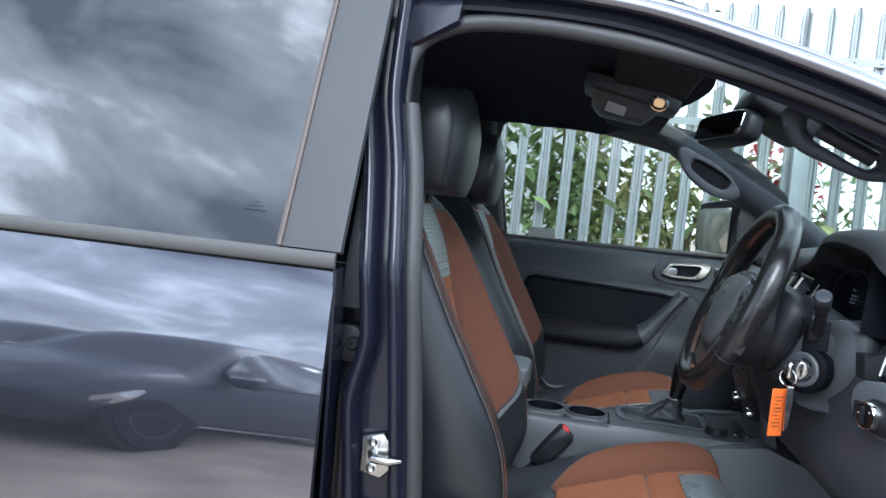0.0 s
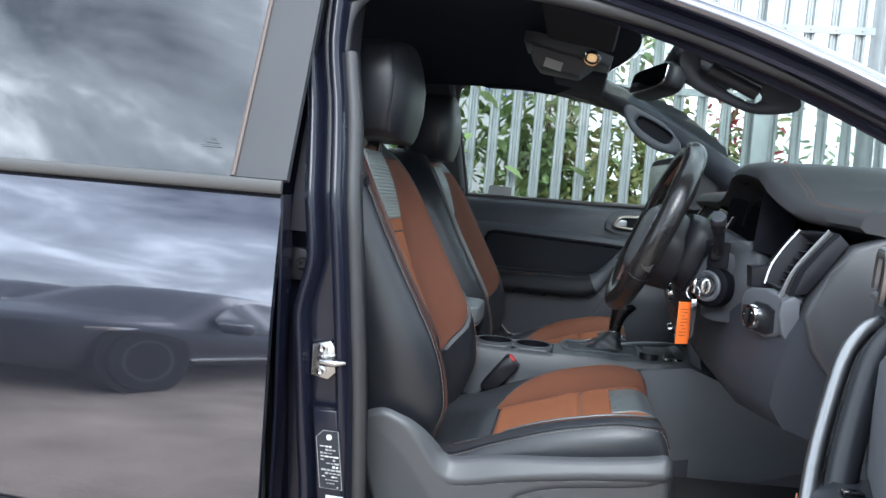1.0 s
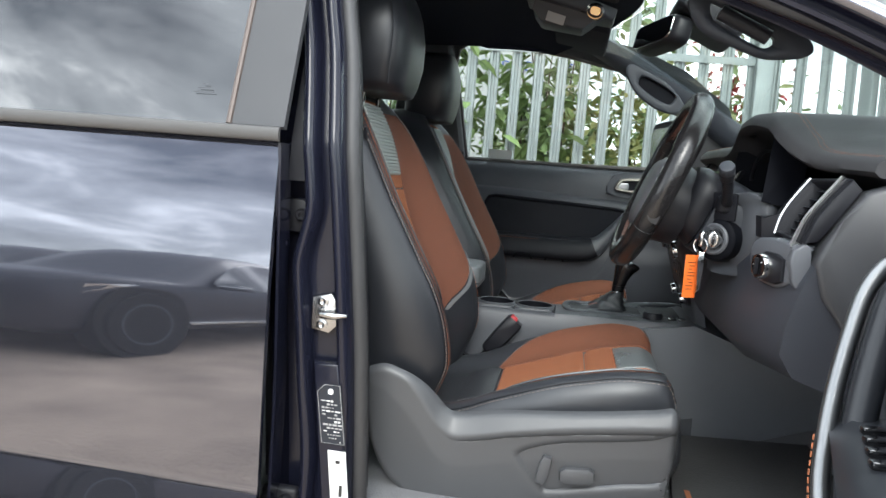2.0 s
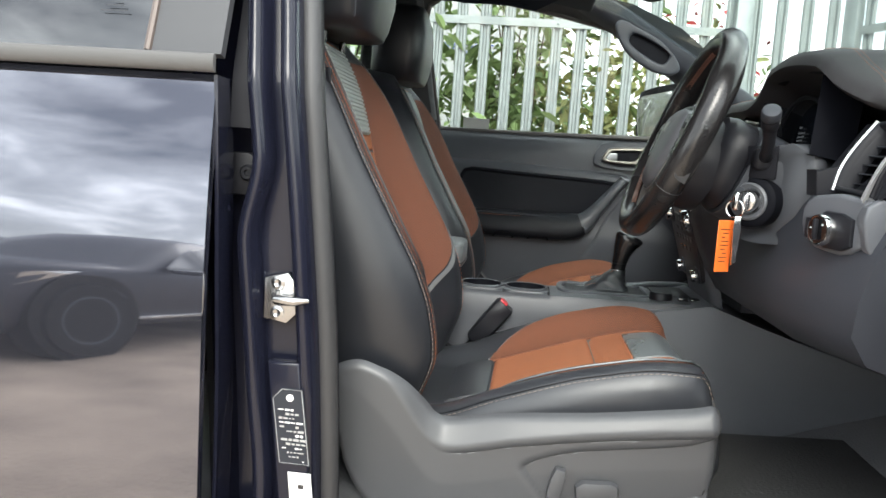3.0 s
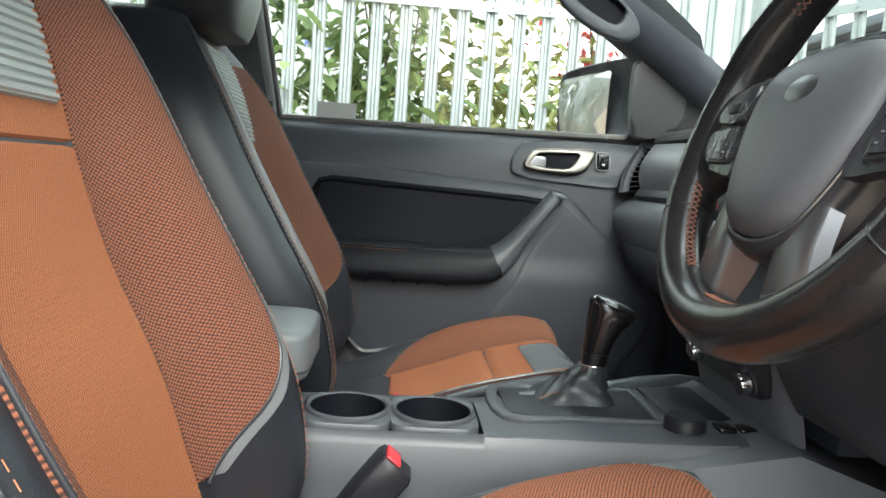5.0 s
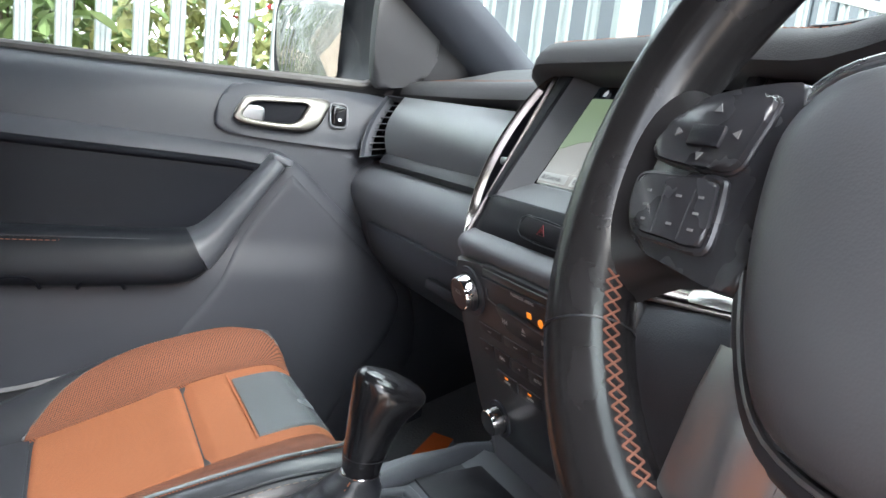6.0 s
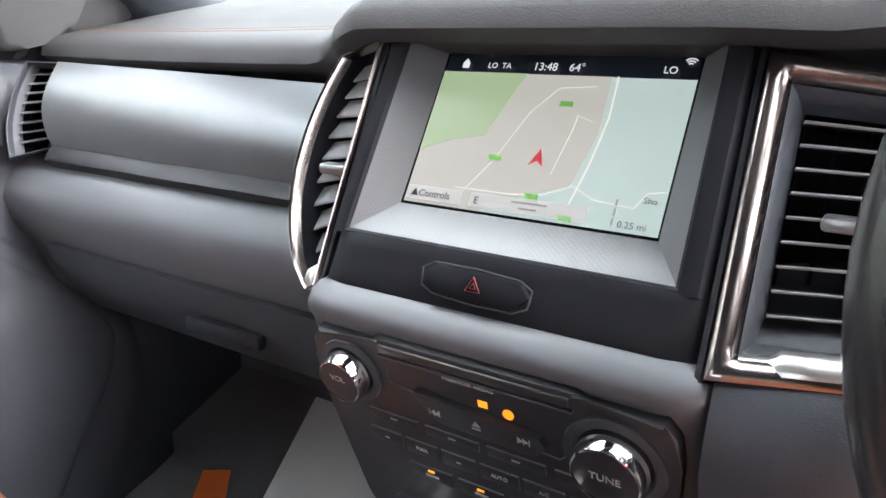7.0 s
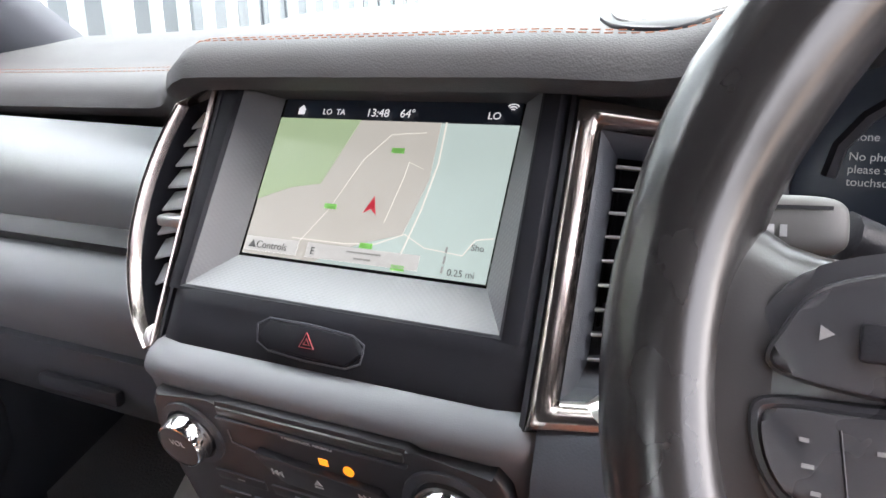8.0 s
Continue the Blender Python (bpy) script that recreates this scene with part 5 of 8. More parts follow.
MESH_LINE = [(0.222, 0.52), (0.236, 0.64), (0.262, 0.76), (0.30, 0.84), (0.36, 0.885), (0.45, 0.89), (0.51, 0.84), (0.552, 0.68)]


def back_pt(q, z, lift=0.0):
    """Backrest front: q = -1..1 between the bolster crests, beyond that the side panels."""
    w, d, c = table(z, HALF), table(z, DEEP), table(z, CREST)
    a = abs(q)
    if a <= 1:
        t = min(1.0, max(0.0, (a - 0.42) / 0.5))
        t = t * t * (3 - 2 * t)
        x, y = c - d * (1 - t) - 0.006 * max(0, a - 0.93) / 0.07, w * a
    else:
        k = a - 1
        y = w + 0.030 * math.sin(min(1, k / 0.5) * math.pi / 2) - 0.012 * max(0, k - 0.5)
        x = c - 0.006 - 0.17 * k ** 1.3
    return Vector((x + lift, math.copysign(y, q), z + lift * 0.35))


def cushion_z(x, q):
    mid = table(x, [(0.06, 0.715), (0.15, 0.718), (0.222, 0.735), (0.35, 0.778), (0.45, 0.808), (0.50, 0.816), (0.545, 0.805), (0.575, 0.765)])
    crest = table(x, [(0.06, 0.725), (0.17, 0.745), (0.248, 0.778), (0.38, 0.824), (0.47, 0.840), (0.53, 0.838), (0.56, 0.815), (0.575, 0.775)])
    a = abs(q)
    t = min(1.0, max(0.0, (a - 0.5) / 0.4))
    t = t * t * (3 - 2 * t)
    z = lerp(mid, crest, t)
    if a > 0.92:
        k = (a - 0.92)
        z -= 0.35 * k * k + 0.10 * k
    return z


def seat_x(x):
    """Front lip of the seat drawn in."""
    return x if x < 0.50 else 0.50 + (x - 0.50) * 0.55


def cush_pt(x, q, lift=0.0):
    w = table(x, [(0.06, 0.20), (0.2, 0.225), (0.45, 0.236), (0.56, 0.225)])
    return Vector((seat_x(x), w * q, cushion_z(x, q) + lift))


def panel_on(fn, nu, nv, tuck=0.004, lift=0.003):
    """Upholstery panel laid on a seat surface, edges tucked in."""
    def near(u, n):
        k = 1.0 / n
        if u < k - 1e-6:
            return u * n * 0.012
        if u > 1 - k + 1e-6:
            return 1 - (1 - u) * n * 0.012
        return lerp(0.012, 0.988, (u - k) / (1 - 2 * k))

    def f(u, v):
        e = min(u, 1 - u, v, 1 - v)
        return fn(near(u, nu), near(v, nv), lift if e > 1e-6 else -tuck)
    return b_sheet(f, nu, nv, 0.002)


SHIELD_TOP = [(0.03, 0.800), (0.045, 0.811), (0.064, 0.816), (0.094, 0.808), (0.124, 0.791), (0.150, 0.767), (0.166, 0.751), (0.182, 0.745), (0.254, 0.757), (0.391, 0.774), (0.527, 0.794), (0.545, 0.796), (0.560, 0.786)]
SHIELD_LOW = [(0.03, 0.770), (0.045, 0.708), (0.056, 0.666), (0.086, 0.620), (0.122, 0.599), (0.30, 0.592), (0.45, 0.612), (0.535, 0.650), (0.548, 0.690), (0.560, 0.745)]
SHIELD_EDGE = [(0.03, 0.84), (0.060, 0.832), (0.094, 0.807), (0.125, 0.774), (0.162, 0.728), (0.187, 0.715), (0.28, 0.733), (0.392, 0.753), (0.545, 0.772), (0.56, 0.773)]
SHIELD_POCKET = round_loop([(0.287, 0.702), (0.322, 0.7215), (0.376, 0.7355), (0.46, 0.7485), (0.58, 0.766), (0.58, 0.690), (0.46, 0.663), (0.352, 0.6385), (0.330, 0.643), (0.298, 0.678)], 3)


def inside_by(poly, a, b):
    """Distance of a place from a polygon's edge, positive inside."""
    least, within = 9.0, False
    for (x0, y0), (x1, y1) in zip(poly, list(poly[1:]) + [poly[0]]):
        dx, dy = x1 - x0, y1 - y0
        k = min(1.0, max(0.0, ((a - x0) * dx + (b - y0) * dy) / (dx * dx + dy * dy + 1e-12)))
        least = min(least, math.hypot(a - x0 - k * dx, b - y0 - k * dy))
        if (y0 > b) != (y1 > b) and a < x0 + (b - y0) * dx / dy:
            within = not within
    return least if within else -least


def shield_out(x, z):
    """How far the seat's side shield stands out, by place."""
    top, low, ridge = table(x, SHIELD_TOP), table(x, SHIELD_LOW), table(x, SHIELD_EDGE)
    out = 0.287
    if z > ridge:
        out -= 0.034 * ((z - ridge) / 0.06) ** 1.1
    else:
        out -= 0.007 * soft((ridge - z) / 0.005) * soft((x - 0.16) / 0.08)
        out -= 0.010 * max(0.0, (ridge - z - 0.05) / 0.1)
    out -= 0.006 * soft((inside_by(SHIELD_POCKET, x, z) + 0.001) / 0.006)
    for d, r in ((top - z, 0.006), (z - low, 0.010), (0.562 - x, 0.018), (x - 0.028, 0.012)):
        out -= 1.2 * r * max(0.0, 1 - max(0.0, d) / r) ** 2
    return out


def shield_pt(u, v, outer):
    x = lerp(0.03, 0.560, u)
    z = lerp(table(x, SHIELD_LOW), table(x, SHIELD_TOP), v)
    return Vector((seat_x(x), outer * shield_out(x, z), z))


def car_seat(dx, yc, outer, label, recline=0.0):
    """Front seat; outer is +1 where the door lies towards +y, -1 towards -y."""
    seat = thing("car_seat", label, "car seat", group="front seats")
    at = Matrix.Translation((dx, yc, 0))
    rows = 26
    zs = [lerp(0.70, 1.285, i / (rows - 1)) for i in range(rows)]
    qs = [-1.9, -1.6, -1.3, -1.12, -1.03, -1.0, -0.97, -0.9, -0.8, -0.7, -0.6, -0.5, -0.4, -0.2, 0, 0.2, 0.4, 0.5, 0.6, 0.7, 0.8, 0.9, 0.97, 1.0, 1.03, 1.12, 1.3, 1.6, 1.9]
    rings = [[back_pt(q, z) for q in qs] for z in zs]
    top = [p.copy() for p in rings[-1]]
    mid = sum(top, Vector()) / len(top)
    rings.append([lerp(p, mid + Vector((0, 0, 0.02)), 0.35) + Vector((0, 0, 0.010)) for p in top])
    rings.append([lerp(p, mid + Vector((0, 0, 0.02)), 0.75) + Vector((0, 0, 0.012)) for p in top])
    back = part("backrest", b_loft(rings, True, True), LEATHER, seat, "black leather backrest with side bolsters", smooth=75, m=at)
    for s in (-1, 1):
        def fb(u, v, lift, s=s):
            z = lerp(0.845, 1.255, v)
            qo = table(z, MESH_EDGE)
            return back_pt(s * lerp(0.46, qo, u), z, lift)
        part("mesh_panel", panel_on(fb, 12, 48), MESH, back, "brown woven mesh bolster panel", m=at)
        line = [back_pt(s * table(z, MESH_EDGE), z, 0.003) for z in [lerp(0.845, 1.255, k / 48) for k in range(49)]]
        part("piping", b_tube(line, 0.0016, 8), LEATHER, back, m=at)

        def fg(u, v, lift, s=s):
            z = lerp(0.845, 1.255, v)
            return back_pt(s * (table(z, MESH_EDGE) + lerp(0.004, 0.062, u)), z, lift)
        if s == -outer:
            part("grey_border", panel_on(fg, 6, 48, 0.002, 0.002), BORDER, back, "grey leather border beside the mesh", m=at)
        crest = [back_pt(s * 1.0, z, 0.002) for z in [lerp(0.72, 1.27, k / 30) for k in range(31)]]
        part("seam", b_tube(crest, 0.0016, 6), LEATHER, back, m=at)
        part("stitching", stitches([back_pt(s * 1.018, z, 0.003) for z in [lerp(0.72, 1.27, k / 40) for k in range(41)]], 0.0045, 0.0028, 0.00034), THREAD, back, "pale double stitching", m=at)
        part("stitching", stitches([back_pt(s * 0.975, z, 0.003) for z in [lerp(0.72, 1.24, k / 40) for k in range(41)]], 0.0048, 0.003, 0.00032), OTHREAD, back, m=at)
    part("centre_panel", panel_on(lambda u, v, lift: back_pt(lerp(-0.46, 0.46, u), lerp(0.80, 1.0995, v), lift), 10, 14, 0.001), ORANGE, back, "orange cloth centre panel", m=at)
    part("upper_centre_panel", panel_on(lambda u, v, lift: back_pt(lerp(-0.46, 0.46, u), lerp(1.1005, 1.27, v), lift), 10, 8, 0.001), ORANGE, back, m=at)
    patch = part("shoulder_patch", panel_on(lambda u, v, lift: back_pt(lerp(-0.40, 0.40, u), lerp(1.125, 1.262, v), lift + 0.003), 8, 8), RIBBED, back, "ribbed pale grey shoulder patch", m=at)
    for k in range(20):
        z = lerp(1.130, 1.257, k / 19)
        part("rib", b_tube([back_pt(q, z, 0.0060) for q in (-0.39, -0.19, 0, 0.19, 0.39)], 0.0026, 6), RIBBED, patch, m=at)
    part("side_tag", b_box((0, 0, 0), (0.008, 0.006, 0.022), 0.002), BLACK, back, m=at @ Matrix.Translation(back_pt(outer * 1.02, 1.195, 0.004)))
    # headrest
    atr = at @ Matrix.Translation((-recline, 0, -0.008))
    hr = part("headrest", b_loft([[Vector((-0.045 + dx_ + 0.02 * (1 - ((z - 1.38) / 0.1) ** 2) * (1 if dx_ > 0 else 0.3), 0, z)) + Vector((0, wy, 0)) for dx_, wy in [(0.062 * c_, w_ * s_) for c_, s_ in [(math.copysign(abs(math.cos(a)) ** 0.55, math.cos(a)), math.copysign(abs(math.sin(a)) ** 0.55, math.sin(a))) for a in [2 * math.pi * j / 36 for j in range(36)]]]] for z, w_ in [(1.288, 0.085), (1.292, 0.105), (1.31, 0.122), (1.35, 0.130), (1.40, 0.132), (1.44, 0.126), (1.462, 0.112), (1.474, 0.085), (1.476, 0.05)]], True, True), LEATHER, seat, "black leather headrest", smooth=70, m=atr)
    part("seam", b_tube([Vector((-0.02 + 0.03, 0.127 * math.copysign(1, -outer) * -1, 1.30)), Vector((0.012, outer * 0.131, 1.34)), Vector((0.015, outer * 0.133, 1.40)), Vector((0.008, outer * 0.127, 1.44)), Vector((-0.005, outer * 0.112, 1.464))], 0.0016, 6), LEATHER, hr, m=atr)
    for s in (-1, 1):
        part("post", b_tube([(-0.055, s * 0.06, 1.25), (-0.05, s * 0.06, 1.30)], 0.005, 10), PIANO, hr, m=atr)
    # cushion
    xs = [lerp(0.06, 0.575, i / 24) for i in range(25)]
    cq = [-1.18, -1.14, -1.08, -1.02, -0.96, -0.92, -0.86, -0.76, -0.66, -0.55, -0.4, -0.2, 0, 0.2, 0.4, 0.55, 0.66, 0.76, 0.86, 0.92, 0.96, 1.02, 1.08, 1.14, 1.18]
    cr = []
    for x in xs:
        ring = []
        for q in cq:
            if abs(q) <= 1.03:
                ring.append(cush_pt(x, q))
            else:
                p = cush_pt(x, math.copysign(1.03, q))
                k = (abs(q) - 1.03) / 0.15
                ring.append(Vector((p.x, p.y * (1 + 0.06 * k - 0.05 * k * k), p.z - (0.075 if x < 0.55 else 0.06) * k)))
        ring += [Vector((seat_x(x), 0.20, 0.66)), Vector((seat_x(x), -0.20, 0.66))]
        cr.append(ring)
    front = [Vector((seat_x(0.592), p.y * 0.97, lerp(p.z, 0.70, 0.35))) for p in cr[-1]]
    cr.append(front)
    cush = part("cushion", b_loft(cr, True, True), CUSHL, seat, "black leather seat cushion", smooth=75, m=at)
    for s in (-1, 1):
        def fm(u, v, lift, s=s):
            x = lerp(0.222, 0.552, v)
            return cush_pt(x, s * lerp(0.49, table(x, MESH_LINE), u), lift)
        part("mesh_panel", panel_on(fm, 10, 40), MESH_SEAT, cush, "brown woven mesh bolster panel", m=at)
        edge = [cush_pt(x, s * table(x, MESH_LINE), 0.003) for x in [lerp(0.222, 0.552, k / 40) for k in range(41)]]
        part("piping", b_tube(edge, 0.0018, 6), GREYL, cush, m=at)
        crest = [cush_pt(x, s * 0.985, 0.001) for x in [lerp(0.10, 0.565, k / 30) for k in range(31)]]
        part("seam", b_tube(crest, 0.0018, 6), LEATHER, cush, m=at)
        part("stitching", stitches([p + Vector((0, s * 0.007, -0.003)) for p in crest], 0.0048, 0.003, 0.0004), THREAD, cush, m=at)
        part("stitching", stitches([p - Vector((0, s * 0.007, -0.002)) for p in crest], 0.0048, 0.003, 0.0004), OTHREAD, cush, m=at)
    part("centre_panel", panel_on(lambda u, v, lift: cush_pt(lerp(0.232, 0.572, u), lerp(-0.50, 0.50, v), lift - 0.0045 * math.exp(-((lerp(0.232, 0.572, u) - 0.394) / 0.0045) ** 2) + 0.003 * math.exp(-((lerp(0.232, 0.572, u) - 0.372) / 0.016) ** 2)), 70, 12, 0.001), ORANGE, cush, "orange cloth centre panel with a sewn crease", m=at)
    part("front_patch", panel_on(lambda u, v, lift: cush_pt(lerp(0.447, 0.566, u), lerp(-0.36, 0.40, v) if outer < 0 else lerp(-0.40, 0.36, v), lift + 0.0025), 12, 10), GREYL, cush, "smooth grey leather patch", m=at)
    part("rear_roll", panel_on(lambda u, v, lift: cush_pt(lerp(0.165, 0.230, u), lerp(-0.50, 0.50, v), lift + 0.004 * math.sin(math.pi * u)), 8, 8), CUSHL, cush, m=at)
    part("patch_stitching", stitches([cush_pt(0.445, q, 0.005) for q in (-0.41, 0, 0.41)] , 0.005, 0.003, 0.0009), OTHREAD, cush, m=at)
    # base and outer plastic shield
    part("base", b_box((0.32, 0, 0.60), (0.42, 0.36, 0.14), 0.02, 3), BLACK, seat, m=at)
    sh = part("side_shield", b_sheet(lambda u, v: shield_pt(u, v, outer), 120, 64, 0.006 * outer), SHIELD, seat, "grey plastic side shield", m=at, smooth=75)
    part("shield_line", b_tube([(seat_x(a), outer * (shield_out(a, b) + 0.0003), b) for a, b in [(lerp(0.396, 0.441, k / 6), lerp(0.733, 0.660, k / 6)) for k in range(7)]], 0.0007, 5), BLACK, sh, m=at)
    OCT = [(-0.5, -0.28), (-0.34, -0.5), (0.34, -0.5), (0.5, -0.28), (0.5, 0.28), (0.34, 0.5), (-0.34, 0.5), (-0.5, 0.28)]
    for nm, a0, b0, w, h, tilt in (("recline_switch", 0.335, 0.680, 0.018, 0.047, -12), ("slide_switch", 0.388, 0.677, 0.055, 0.025, 5)):
        turn = Matrix.Rotation(radians(tilt), 2)
        base = shield_out(a0, b0)

        def knob_at(k, d, a0=a0, b0=b0, w=w, h=h, turn=turn, base=base):
            ring = []
            for p, q in OCT:
                v = turn @ Vector((p * w * k, q * h * k))
                ring.append((seat_x(a0 + v.x), outer * (base + d), b0 + v.y))
            return ring
        part(nm, b_loft([knob_at(0.9, -0.003), knob_at(0.92, 0.008), knob_at(1.0, 0.009), knob_at(1.0, 0.018), knob_at(0.94, 0.0215), knob_at(0.78, 0.0225)], True, True), SHIELD, sh, m=at, smooth=30)
    # inner shield
    part("inner_shield", b_prism([(0.02, 0.58), (0.03, 0.76), (0.13, 0.74), (0.2, 0.69), (0.55, 0.72), (0.56, 0.62)], lambda a, b, d: (a, -outer * (0.215 + d), b), 0.03, 0.01, 3), BLACK, seat, m=at)
    return seat


shift(0.008, 0, 0, 1.085, 1.08, 0.92)
car_seat(0.0, -0.39, -1, "black leather driver seat with orange cloth and brown mesh", 0.013)
car_seat(0.0, 0.38, 1, "black leather passenger seat with orange cloth and brown mesh", 0.045)

# belt buckle beside the driver seat
shift(0.035, 0, -0.002)
buckle = thing("seat_belt_buckle", "black seat belt buckle with a red button", "seat belt buckle")
Mb = Matrix.Translation((0.205, -0.135, 0.775)) @ pose(0, 0, 0, 0, 38, 0)
part("body", b_loft([[(sx * w, sy * d, z) for sx, sy in [(-1, -0.8), (-0.8, -1), (0.8, -1), (1, -0.8), (1, 0.8), (0.8, 1), (-0.8, 1), (-1, 0.8)]] for w, d, z in [(0.012, 0.020, -0.056), (0.018, 0.024, -0.050), (0.021, 0.026, 0.0), (0.021, 0.026, 0.044), (0.018, 0.024, 0.050)]], True, True), BLACK, buckle, m=Mb, smooth=50)
part("button", b_box((-0.006, 0, 0.050), (0.018, 0.034, 0.006), 0.002), RED, buckle, "red release button", m=Mb)
part("strap", b_tube(curve_pts([(0.18, -0.135, 0.73), (0.15, -0.135, 0.70), (0.12, -0.135, 0.66)], 6), 0.014, 8, flat=0.5), BLACK, buckle)
shift(0.08, 0, 0.015)
buckle2 = thing("seat_belt_buckle", "black seat belt buckle with a red button", "seat belt buckle")
Mb2 = Matrix.Translation((0.165, 0.150, 0.728)) @ pose(0, 0, 0, 0, 35, 0)
part("body", b_box((0, 0, 0), (0.032, 0.045, 0.10), 0.010, 3), BLACK, buckle2, m=Mb2)
part("button", b_box((0, 0, 0.052), (0.022, 0.038, 0.006), 0.002), RED, buckle2, "red release button", m=Mb2)

shift(0, 0, 0.02)
bench = thing("rear_bench", "dark rear bench seat", "car seat")
part("cushion", b_pillow((-0.62, 0, 0.70), (0.48, 1.3, 0.16), 5), LEATHER, bench)
part("backrest", b_pillow((-0.95, 0, 0.98), (0.16, 1.3, 0.56), 5, m=pose(0, 0, 0, 0, -10, 0)), LEATHER, bench)
part("base", b_box((-0.62, 0, 0.58), (0.42, 1.25, 0.12), 0.01), BLACK, bench)


# ---- centre console ----
shift(0.064, 0, 0.035)
con = thing("centre_console", "dark grey centre console with cup holders", "console")


def b_console():
    rings = []
    for x, w, far, z in [(-0.16, 0.105, 0.10, 0.76), (0.03, 0.115, 0.035, 0.792), (0.095, 0.12, 0.024, 0.798), (0.0955, 0.12, 0.024, 0.798), (0.2985, 0.125, 0.032, 0.80), (0.299, 0.125, 0.032, 0.80), (0.36, 0.128, 0.042, 0.802), (0.45, 0.130, 0.070, 0.803), (0.52, 0.133, 0.100, 0.805), (0.58, 0.136, 0.120, 0.808), (0.64, 0.14, 0.13, 0.808)]:
        dip = 0.068 if 0.0952 < x < 0.2988 else 0.0
        a, b = -0.112, 0.004
        rings.append([(x, -w - 0.03, 0.52), (x, -w - 0.012, 0.66), (x, -w - 0.004, z - 0.05), (x, -w, z - 0.012), (x, -w + 0.007, z), (x, a, z + 0.001), (x, a + 0.001, z + 0.001 - dip), (x, b - 0.001, z + 0.001 - dip), (x, b, z + 0.001), (x, far - 0.008, z), (x, far, z - 0.010), (x, far + 0.004, z - 0.05), (x, far + 0.012, 0.66), (x, far + 0.03, 0.52)])
    return b_loft(rings, True, True)


part("body", b_console(), CONS, con, "grey console moulding", smooth=50)
part("side_rail", b_loft([[(x, y + o, z + h) for o, h in [(-0.016, -0.012), (-0.014, 0.0), (-0.006, 0.008), (0.004, 0.008), (0.011, 0.0), (0.013, -0.04)]] for x, y, z in [(0.36, 0.038, 0.798), (0.42, 0.056, 0.801), (0.48, 0.080, 0.805), (0.54, 0.102, 0.810), (0.60, 0.118, 0.812), (0.66, 0.126, 0.806)]], True, True), CONS, con, smooth=60)
part("footwell_side", b_prism([(0.40, 0.52), (0.40, 0.755), (0.48, 0.785), (0.55, 0.80), (0.62, 0.815), (0.72, 0.78), (0.92, 0.72), (1.08, 0.70), (1.08, 0.52)], lambda a, b, d: (a, lerp(-0.152 - 0.024 * min(1.0, max(0.0, (a - 0.42) / 0.25)), 0.145, d / 0.32), b), 0.32, 0.02, 3), TUNNEL, con, "grey plastic tunnel side", smooth=60)
# cup holders
CUPS = [(0.148, -0.054), (0.246, -0.054)]


def cup_plate(x, y):
    """Half of the holder: a rounded square plate with a round opening."""
    def sq(k, z):
        return [(x + k * 0.0500 * math.copysign(abs(math.cos(a)) ** 0.35, math.cos(a)), y + k * 0.0565 * math.copysign(abs(math.sin(a)) ** 0.35, math.sin(a)), z) for a in [2 * math.pi * q / 48 for q in range(48)]]
    hole = [(x + 0.0475 * math.cos(a), y + 0.0485 * math.sin(a), 0.804) for a in [2 * math.pi * q / 48 for q in range(48)]]
    return b_loft([sq(1.0, 0.796), sq(1.0, 0.802), sq(0.98, 0.804), hole, [(p[0], p[1], 0.797) for p in hole]], True, False)


cup = part("cup_holder", cup_plate(*CUPS[0]), CONS, con, "grey double cup holder with dark wells", smooth=40)
part("cup_plate", cup_plate(*CUPS[1]), CONS, cup, smooth=40)
for x, y in CUPS:
    part("cup_rim", b_lathe([(0.057, 0.002), (0.0565, 0.008), (0.054, 0.010), (0.051, 0.009), (0.0495, 0.004), (0.057, 0.002)], 36, Matrix.Translation((x, y, 0.799)) @ Matrix.Diagonal((0.85, 0.87, 1, 1)), False), CONS, cup)
    part("cup_well", b_lathe([(0.0, -0.068), (0.047, -0.067), (0.0515, 0.004), (0.0512, 0.0085), (0.0495, 0.0085), (0.049, 0.0), (0.046, -0.030), (0.043, -0.060), (0.030, -0.063), (0.0, -0.064)], 36, Matrix.Translation((x, y, 0.799)) @ Matrix.Diagonal((0.85, 0.87, 1, 1))), INSERT, cup)
for x in (0.186, 0.208):
    part("grip_tab", b_box((x, -0.075, 0.788), (0.007, 0.012, 0.022), 0.003), SILVER, cup)
# gear gate and trim plate
gate = part("gate_plate", b_prism([(0.335, -0.052), (0.50, -0.056), (0.512, -0.044), (0.512, 0.056), (0.50, 0.068), (0.335, 0.064)], lambda a, b, d: (a, b, 0.798 + 0.012 * (a - 0.33) + d), 0.006, 0.003), BLACK, con, "black gear selector plate")
part("gate_rim", b_ring_plate(round_loop([(0.326, -0.060), (0.42, -0.063), (0.506, -0.066), (0.521, -0.052), (0.521, 0.058), (0.506, 0.072), (0.42, 0.070), (0.326, 0.067)], 4), round_loop([(0.338, -0.050), (0.42, -0.053), (0.498, -0.055), (0.510, -0.044), (0.510, 0.050), (0.498, 0.062), (0.42, 0.060), (0.338, 0.058)], 4), lambda a, b, d: (a, b, 0.8035 + 0.012 * (a - 0.33) + d), 0.004), CONS, gate, "grey selector frame", smooth=60)
part("drive_mode_knob", b_lathe([(0.024, 0), (0.024, 0.016), (0.021, 0.020), (0.0, 0.020)], 24, Matrix.Translation((0.535, -0.075, 0.802))), BLACK, con, "black rotary drive selector")
